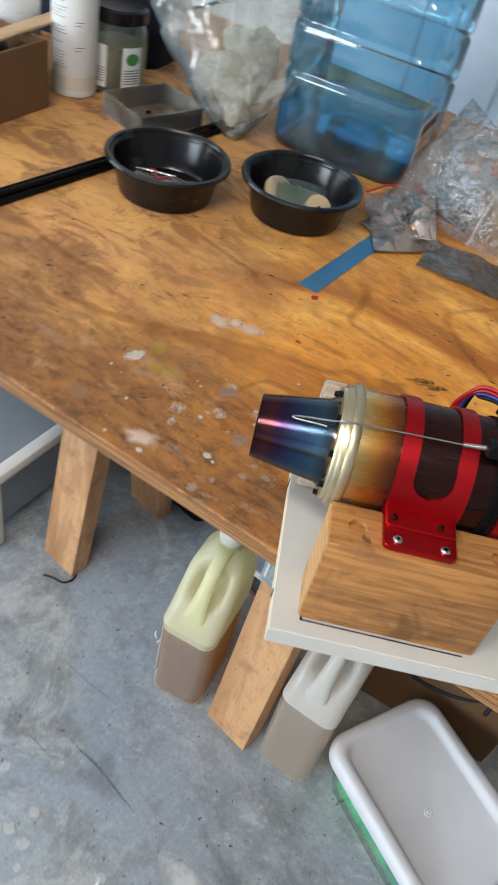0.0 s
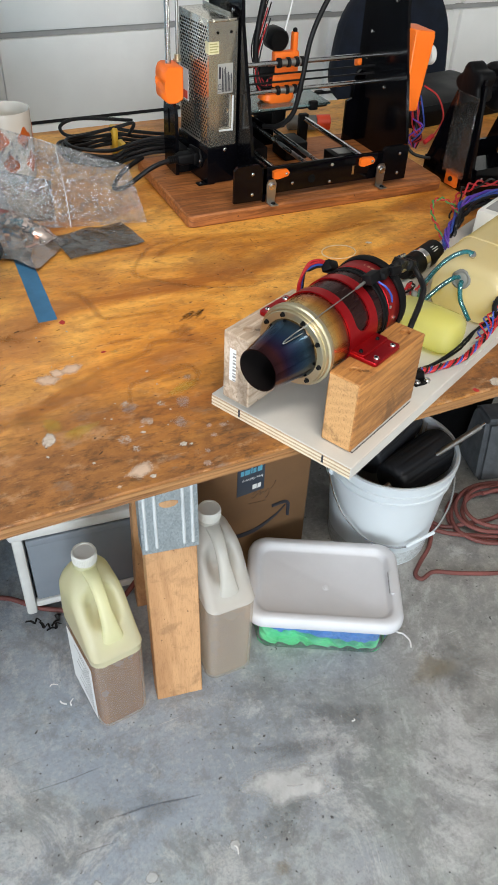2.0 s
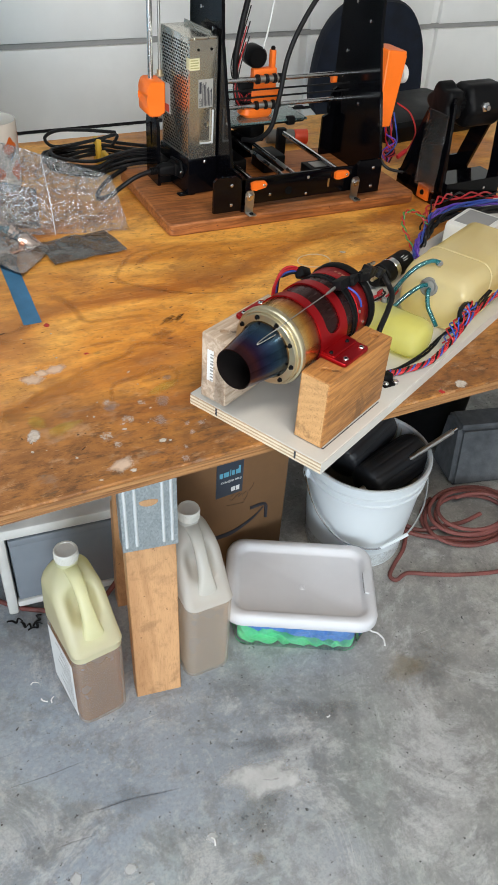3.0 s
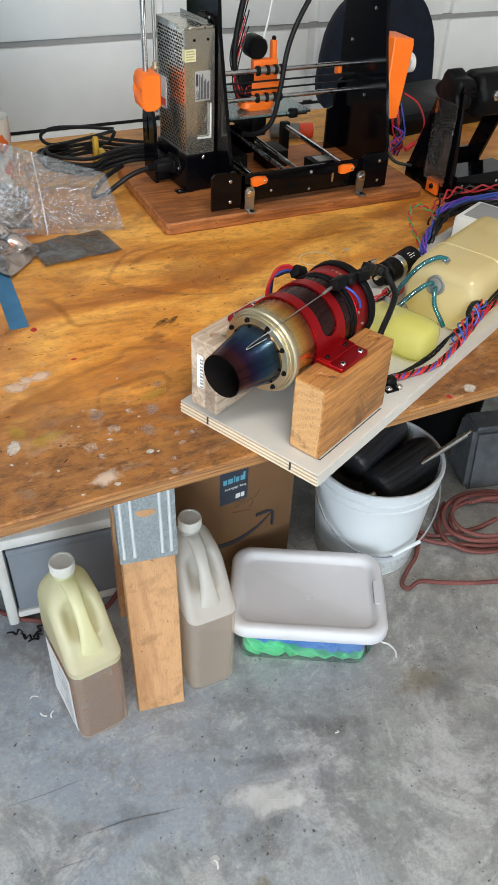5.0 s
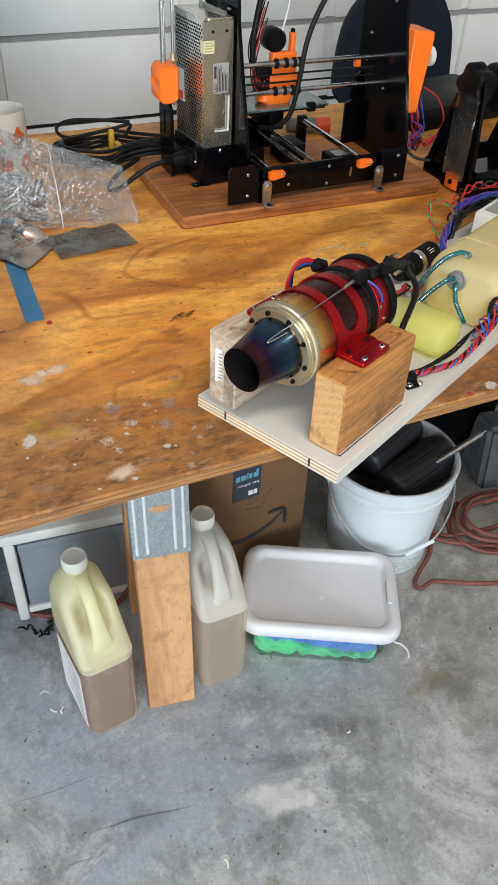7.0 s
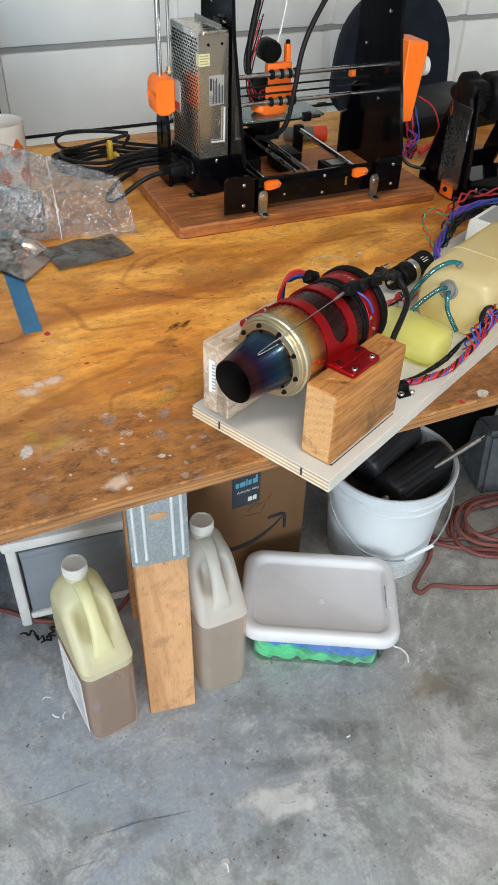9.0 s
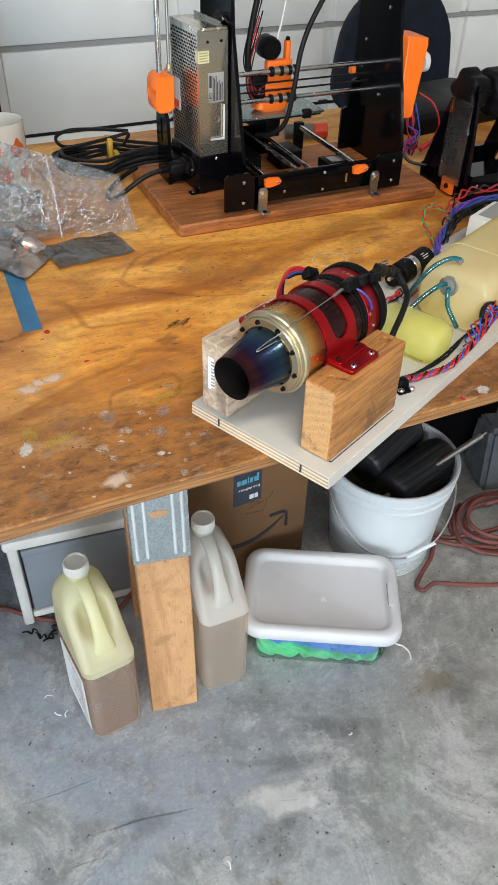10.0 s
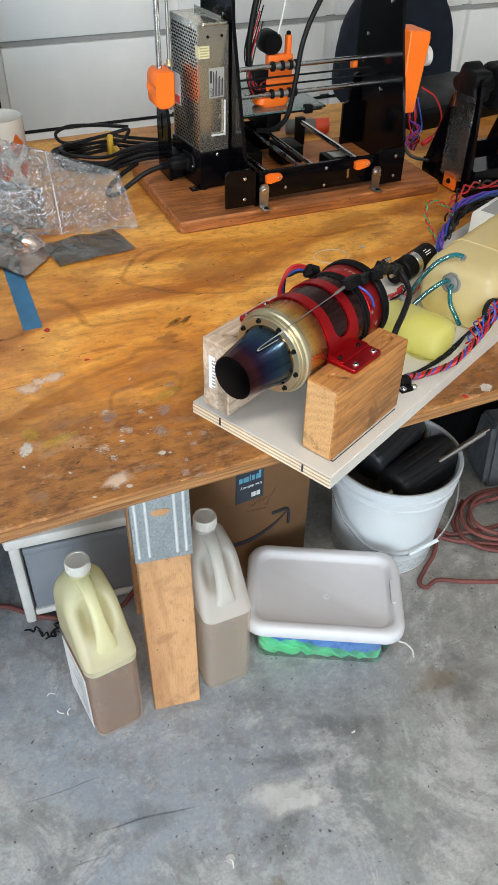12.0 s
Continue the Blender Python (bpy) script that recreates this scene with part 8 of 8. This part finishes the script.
def build_floor_things():
    # shipping box
    b = thing("shipping_box", pose(0.215, 0.452, 0, 0, 0, 4), "brown cardboard shipping box with dark tape under the bench", "cardboard box")
    part("box_wall", box(0, 0.292, 0, 0.25, 0, 0.40, bevel=0.003), "cardboard", b)
    tp = part("tape_patch", box(0.112, 0.176, -0.0012, 0.001, 0.245, 0.402), "tape_dark", b, "dark printed tape end")
    for x0, x1, z0, z1 in ((0.119, 0.127, 0.300, 0.313), (0.129, 0.141, 0.300, 0.313), (0.143, 0.146, 0.300, 0.317), (0.148, 0.155, 0.300, 0.313), (0.158, 0.169, 0.300, 0.313), (0.164, 0.169, 0.313, 0.321)):
        part("printed_shape", box(x0, x1, -0.0018, -0.0012, z0, z1, bevel=0.0002, seg=1), "tape_print", tp)
    for x0, x1, z0, z1 in ((0.148, 0.158, 0.254, 0.266), (0.160, 0.168, 0.254, 0.266)):
        part("printed_shape", box(x0, x1, -0.0018, -0.0012, z0, z1), "label", tp)
    words = bpy.data.curves.new("tape_text", "FONT")
    words.body, words.size, words.extrude = "free delivery", 0.0098, 0.0002
    line = new("tape_text", words)
    line.data.materials.append(M["label"])
    line.parent = tp
    line.matrix_basis = Matrix(((-1, 0, 0, 0.172), (0, 0, -1, -0.0016), (0, -1, 0, 0.288), (0, 0, 0, 1)))
    for pts in (((0.150, 0.236), (0.158, 0.243), (0.160, 0.232), (0.150, 0.226), (0.146, 0.232)), ((0.162, 0.234), (0.170, 0.240), (0.168, 0.228), (0.176, 0.236), (0.178, 0.226)), ((0.180, 0.232), (0.188, 0.238), (0.190, 0.226), (0.184, 0.214), (0.180, 0.220)), ((0.194, 0.236), (0.202, 0.246), (0.205, 0.256)), ((0.140, 0.214), (0.160, 0.210), (0.185, 0.206))):
        part("pen_scribble", tube([(x, -0.0006, z) for x, z in pts], 0.0007, 5, 5), "cardboard_ink", b)
    arc = spline([(0.055, -0.001, 0.165), (0.10, -0.001, 0.130), (0.155, -0.001, 0.125), (0.205, -0.001, 0.145), (0.235, -0.001, 0.170)], 8)
    bm = bmesh.new()
    rings = []
    for i, p in enumerate(arc):
        t = 0.0015 + 0.0045 * math.sin(math.pi * min(1, 0.15 + 0.85 * i / len(arc)))
        rings.append([p + Vector((0, 0.0005, -t)), p + Vector((0, 0.0005, t)), p + Vector((0, -0.0006, t)), p + Vector((0, -0.0006, -t))])
    add_rings(bm, rings)
    part("printed_curve", bm, "ink", b, "black printed curved arrow")
    part("printed_curve", tube([(0.200, -0.0012, 0.182), (0.238, -0.0012, 0.178), (0.243, -0.0012, 0.136)], 0.0040, 6, 4), "ink", b)
    # drawer unit
    d = thing("drawer_unit", pose(-0.12, 0.53, 0, 0, 0, -6), "white plastic drawer unit with a smoky drawer front", "drawer unit")
    for a in ((0, 0.022, 0, 0.30, 0, 0.237), (0.31, 0.332, 0, 0.30, 0, 0.237)):
        part("side_frame", box(*a, bevel=0.006), "white_plastic", d)
    part("top_frame", box(-0.006, 0.338, -0.008, 0.31, 0.234, 0.262, bevel=0.008), "white_plastic", d)
    part("bottom_rail", box(0.022, 0.31, 0.004, 0.02, 0.016, 0.034, bevel=0.004), "white_plastic", d)
    dr = part("drawer", box(0.026, 0.306, 0.002, 0.28, 0.040, 0.230, bevel=0.006), "drawer", d, "smoky translucent drawer")
    part("drawer_lip", box(0.026, 0.306, -0.006, 0.003, 0.212, 0.230, bevel=0.003), "drawer", dr)
    k = thing("dark_crate", pose(-0.50, 0.62, 0, 0, 0, -10), "dark plastic crate under the bench", "crate")
    part("crate_body", loft([(0.30, 0.30, 0.02, 0.0, 0.15, 0.15), (0.33, 0.33, 0.02, 0.26, 0.15, 0.15), (0.345, 0.345, 0.02, 0.262, 0.15, 0.15), (0.345, 0.345, 0.02, 0.275, 0.15, 0.15)]), "matte_black", k)
    w = thing("white_shelf_frame", pose(-0.785, 0.24, 0, 0, 0, 0) @ Matrix.Diagonal((1, 1, 0.86, 1)), "white plastic drawer frame under the bench", "drawer unit")
    for a in ((0, 0.02, 0, 0.03, 0, 0.215), (0.30, 0.32, 0, 0.03, 0, 0.215), (0, 0.02, 0.27, 0.30, 0, 0.215), (0.30, 0.32, 0.27, 0.30, 0, 0.215)):
        part("corner_post", box(*a, bevel=0.006), "white_plastic", w)
    for a in ((-0.006, 0.022, -0.008, 0.31), (0.298, 0.326, -0.008, 0.31), (0.022, 0.298, -0.008, 0.02), (0.022, 0.298, 0.285, 0.31)):
        part("top_rail", box(*a, 0.212, 0.240, bevel=0.007), "white_plastic", w)
    part("top_panel", box(0.020, 0.300, 0.018, 0.288, 0.216, 0.226), "drawer", w, "smoky top panel")
    part("drawer", box(0.024, 0.296, 0.004, 0.29, 0.03, 0.208, bevel=0.006), "drawer", w)
    # black totes behind
    t = thing("black_tote", pose(0.74, 0.63, 0, 0, 0, 3), "large black plastic tote in the dark under the bench", "tote")
    part("tote_body", loft([(0.46, 0.28, 0.03, 0.0, 0.23, 0.14), (0.50, 0.31, 0.03, 0.40, 0.23, 0.14)]), "matte_black", t)
    part("tote_lid", loft([(0.52, 0.33, 0.03, 0.40, 0.23, 0.14), (0.53, 0.34, 0.03, 0.41, 0.23, 0.14), (0.52, 0.33, 0.03, 0.44, 0.23, 0.14)]), "matte_black", t)
    f = thing("carpeted_speaker", pose(1.032, 0.486, 0, 0, 0, -14), "grey carpet-covered wedge box on the floor", "speaker box")
    bm = bmesh.new()
    add_rings(bm, [[(0, 0, 0), (0.36, 0, 0), (0.36, 0.13, 0), (0, 0.13, 0)], [(0.006, 0.035, 0.175), (0.345, 0.035, 0.175), (0.345, 0.12, 0.175), (0.006, 0.12, 0.175)]])
    bmesh.ops.bevel(bm, geom=list(bm.edges), offset=0.012, segments=3, affect="EDGES")
    part("cover", bm, "foam", f)
    # hose
    h = thing("air_hose", label="red rubber air hose lying coiled on the floor", category="hose")
    pts = []
    rnd = random.Random(2)
    turns = 5
    for i in range(turns * 10 + 1):
        a = 2 * math.pi * i / 10 + 2.0
        k = i / 10
        r = 0.118 - 0.008 * k + 0.010 * math.sin(k * 2.3)
        pts.append((1.005 + 0.012 * math.sin(k * 3) + r * 1.12 * math.cos(a), 0.372 + 0.010 * math.cos(k * 2) + r * 0.78 * math.sin(a), 0.008 + 0.010 * (k // 1) * 0.75 + 0.004 * math.sin(a)))
    part("coil", tube(pts, 0.0050, 8, 4), "hose", h)
    part("run", tube([(0.83, 0.40, 0.007), (0.785, 0.350, 0.007), (0.738, 0.318, 0.007), (0.706, 0.292, 0.007), (0.712, 0.274, 0.007), (0.748, 0.280, 0.008), (0.80, 0.254, 0.007), (0.88, 0.220, 0.007), (0.98, 0.195, 0.007), (1.15, 0.20, 0.007), (1.35, 0.26, 0.007)], 0.0052, 8), "hose", h)
    part("run", tube([(0.83, 0.42, 0.007), (0.86, 0.385, 0.007), (0.91, 0.365, 0.02), (0.96, 0.35, 0.028), (1.02, 0.355, 0.03)], 0.0056, 8), "hose", h)
    part("run", tube([(0.82, 0.40, 0.007), (0.85, 0.365, 0.010), (0.90, 0.335, 0.010), (0.98, 0.30, 0.007), (1.07, 0.30, 0.007)], 0.0056, 8), "hose", h)
    c = thing("red_flex", label="dark red cable on the floor under the bench", category="cable")
    part("cable", tube([(-0.40, 0.62, 0.006), (-0.25, 0.61, 0.006), (-0.16, 0.595, 0.006), (-0.09, 0.535, 0.006), (-0.02, 0.50, 0.006), (0.06, 0.47, 0.03), (0.12, 0.50, 0.05)], 0.0055, 8), "hose", c)
    # chips and scraps
    rnd = random.Random(7)
    for i, (x, y, mt, lb) in enumerate(((-0.113, 0.345, "label", "curled white scrap on the floor"), (-0.090, 0.295, "label", "small white chip on the floor"), (-0.105, 0.300, "label", "small white chip on the floor"), (0.39, 0.041, "label", "small white chip on the floor"), (0.088, -0.081, "label", "small white chip on the floor"))):
        s = thing("floor_scrap", pose(x, y, 0.001, 0, 0, 70 * i), lb, "scrap", "floor scraps")
        k = 0.4 if i == 3 else 0.9
        part("chip", tube([(-0.008 * k, 0, 0.001), (-0.003 * k, 0.002, 0.003), (0.003 * k, 0.001, 0.002), (0.009 * k, -0.002, 0.001)], 0.0014, 6, 4, 0.6), mt, s)
    for k, (x, y, turn) in enumerate(((-0.112, 0.508, 10), (-0.094, 0.488, -30), (-0.076, 0.478, 40), (-0.068, 0.494, 75))):
        s = thing("black_scrap", pose(x, y, 0.001, 0, 0, turn), "torn bit of black rubber on the floor", "scrap", "black scraps")
        part("strip", tube([(-0.014, 0.010, 0.002), (-0.006, 0.002, 0.007), (0.0, -0.004, 0.003), (0.007, 0.001, 0.008 + 0.003 * (k % 2)), (0.013, -0.006, 0.002)], 0.0035, 8, 5, 0.35), "rubber", s)
    s = thing("black_scrap", pose(-0.325, 0.262, 0.001), "crumpled strip of black rubber on the floor", "scrap")
    part("strip", tube([(-0.03, 0.0, 0.002), (-0.010, 0.006, 0.004), (0.01, 0.010, 0.003), (0.02, 0.025, 0.003), (0.018, 0.04, 0.002)], 0.002, 8, 6), "rubber", s)
    spots = ((-0.055, -0.063, 0.013), (-0.069, -0.103, 0.015), (-0.036, -0.106, 0.015), (-0.142, -0.042, 0.014), (0.088, -0.074, 0.013), (-0.02, -0.135, 0.010))
    for i, (x, y, r) in enumerate(spots):
        drop("floor_drip", x, y, r, r * 0.9, "floor_white", "pale paint drip on the concrete floor", 200 + i, 30 * i, 0.0, "floor drips", 0.15)
    drop("floor_patch", 0.222, -0.020, 0.082, 0.040, "floor_patch", "pale worn filler patch on the concrete floor", 210, -14, 0.0008, "floor drips", 0.35)
    drop("floor_drip", 0.146, -0.138, 0.018, 0.014, "floor_tan", "yellowish drip on the concrete floor", 211, 0, 0.0, "floor drips", 0.3)
    for i, (x, y, rx, ry, turn) in enumerate(((0.176, -0.066, 0.075, 0.040, 25), (-0.012, 0.046, 0.060, 0.036, -10), (0.378, 0.065, 0.14, 0.035, -22), (0.643, 0.053, 0.10, 0.055, 30), (0.27, 0.035, 0.10, 0.030, -15))):
        drop("floor_stain", x, y, rx, ry, "floor_dark", "soft dark oil stain on the concrete floor", 220 + i, turn, 0.0, "floor stains", 0.5)
    drop("floor_stain", 0.60, 0.075, 0.06, 0.04, "floor_tan", "tan stain on the concrete floor", 228, 0, 0.0004, "floor stains", 0.5)
    streak("floor_scratch", ((-0.113, 0.06), (-0.07, 0.052), (-0.02, 0.048), (0.04, 0.035), (0.095, 0.025)), 0.0038, "floor_line", "long dark scratch in the concrete floor", 1, 0.0, "floor scratches")
    streak("floor_scratch", ((-0.222, 0.157), (-0.14, 0.150), (-0.052, 0.150)), 0.0030, "floor_line", "long bluish scratch in the concrete floor", 2, 0.0, "floor scratches")
    streak("floor_scratch", ((-0.17, 0.02), (-0.13, 0.018), (-0.08, 0.012)), 0.0032, "floor_line", "long bluish scratch in the concrete floor", 3, 0.0, "floor scratches")
    streak("floor_chip", ((0.212, -0.018), (0.228, -0.026), (0.246, -0.030)), 0.003, "floor_white", "white scrape on the filler patch", 4, 0.0016, "floor scratches")
    for i in range(46):
        r = 0.0014 + 0.0042 * rnd.random() ** 2
        drop("floor_fleck", rnd.gauss(0.175, 0.050), rnd.gauss(-0.082, 0.026), r, r * 0.7, rnd.choice(("floor_white", "floor_dark", "floor_white", "scorch")), "small fleck round the worn patch of the floor", 400 + i, rnd.random() * 180, 0.0004, "floor flecks")
    for i in range(120):
        drop("floor_fleck", rnd.uniform(-0.5, 0.9), rnd.uniform(-0.35, 0.32), 0.0016 + 0.0034 * rnd.random() ** 3, 0.0022, rnd.choice(("scorch", "scorch", "floor_dark", "floor_white")), "small fleck on the concrete floor", 300 + i, rnd.random() * 180, 0.0, "floor flecks")


def build_ceiling_lamp():
    l = thing("ceiling_lamp", pose(0.05, -1.10, 2.6), "white ceiling lamp housing over the bench", "lamp")
    part("housing", loft([(1.20, 0.16, 0.02, 0.0), (1.26, 0.34, 0.03, -0.05), (1.26, 0.34, 0.03, -0.06), (1.24, 0.32, 0.03, -0.06), (1.18, 0.14, 0.02, -0.012)], True, True), "lampshade", l)


def build_corner():
    """What stands left of the door behind the bench."""
    # taken as a white door; its blue is skylight put into the paint
    p = thing("skylit_door", pose(-0.56, 1.42, 0, 0, 0, -4), "white panelled door, skylight blue in its colour, leaning behind the bench", "door panel")
    part("leaf", box(0, 0.47, 0, 0.03, 0.0, 1.9), "skylit_blue", p)
    for x0, x1 in ((0.05, 0.21), (0.26, 0.42)):
        part("field", box(x0, x1, -0.006, 0.0, 0.15, 1.02, bevel=0.005), "skylit_blue", p)
    g = thing("grey_blue_panel", pose(-0.09, 1.47, 0, 0, 0, -2), "grey-blue panel standing behind the bench", "panel")
    part("sheet", box(0, 0.16, 0, 0.02, 0, 1.7, bevel=0.003), "grey_blue", g)
    for x in (0.0, 0.152):
        part("edge_strip", box(x, x + 0.008, -0.004, -0.0005, 0, 1.7, bevel=0.001), "skylit_blue", g)
    d = thing("green_post", pose(0.085, 1.52, 0), "dark green post beside the garage door", "post")
    part("post", box(0, 0.05, 0, 0.05, 0, 2.2, bevel=0.004), "green_dark", d)
    # black strip put in for the shade of the gap beside the door
    part("dark_gap_strip", box(0.051, 0.062, 0.01, 0.05, 0, 2.2), "hole", d)
    k = thing("plastic_scraper", pose(0.035, 1.16, 0.40, 0, 2, 0), "white plastic scraper with a long grip behind the bench", "scraper")
    part("grip", box(-0.011, 0.011, -0.008, 0.008, 0, 0.49, bevel=0.004), "white_plastic", k)
    part("foot", box(-0.011, 0.011, -0.008, 0.008, -0.40, 0.0), "white_plastic", k)


build_room()
build_garage_door()
build_table()
build_trestle(pose(-0.106, 0.377, 0, 0, 0, -9.1))
build_base_board()
build_block("near_block", 0.020, 0.150, 0.0145, 0.0525, "block", "oiled fir block carrying the turbine clamp")
build_block("far_block", 0.006, 0.130, 0.1435, 0.1815, "pale_block", "pale pine block with a torn white sticker", True)
build_engine()
build_tanks()
build_wires()
build_printer()
build_spool_stand()
build_chair()
build_bags()
build_mug()
build_left_group()
build_bench_clutter()
build_jug(pose(-0.004, 0.216, 0, 0, 0, 7), "jug_yellow", "old_oil", 0.200, "yellowed plastic jug half full of brown oil with a label", True)
build_jug(pose(0.216, 0.226, 0, 0, 0, 0), "jug_white", "pale_oil", 0.213, "whitish plastic jug of greyish oil beside the sawhorse leg", False)
build_bin()
build_bucket()
build_floor_things()
build_corner()
build_ceiling_lamp()
build_bench_stains()
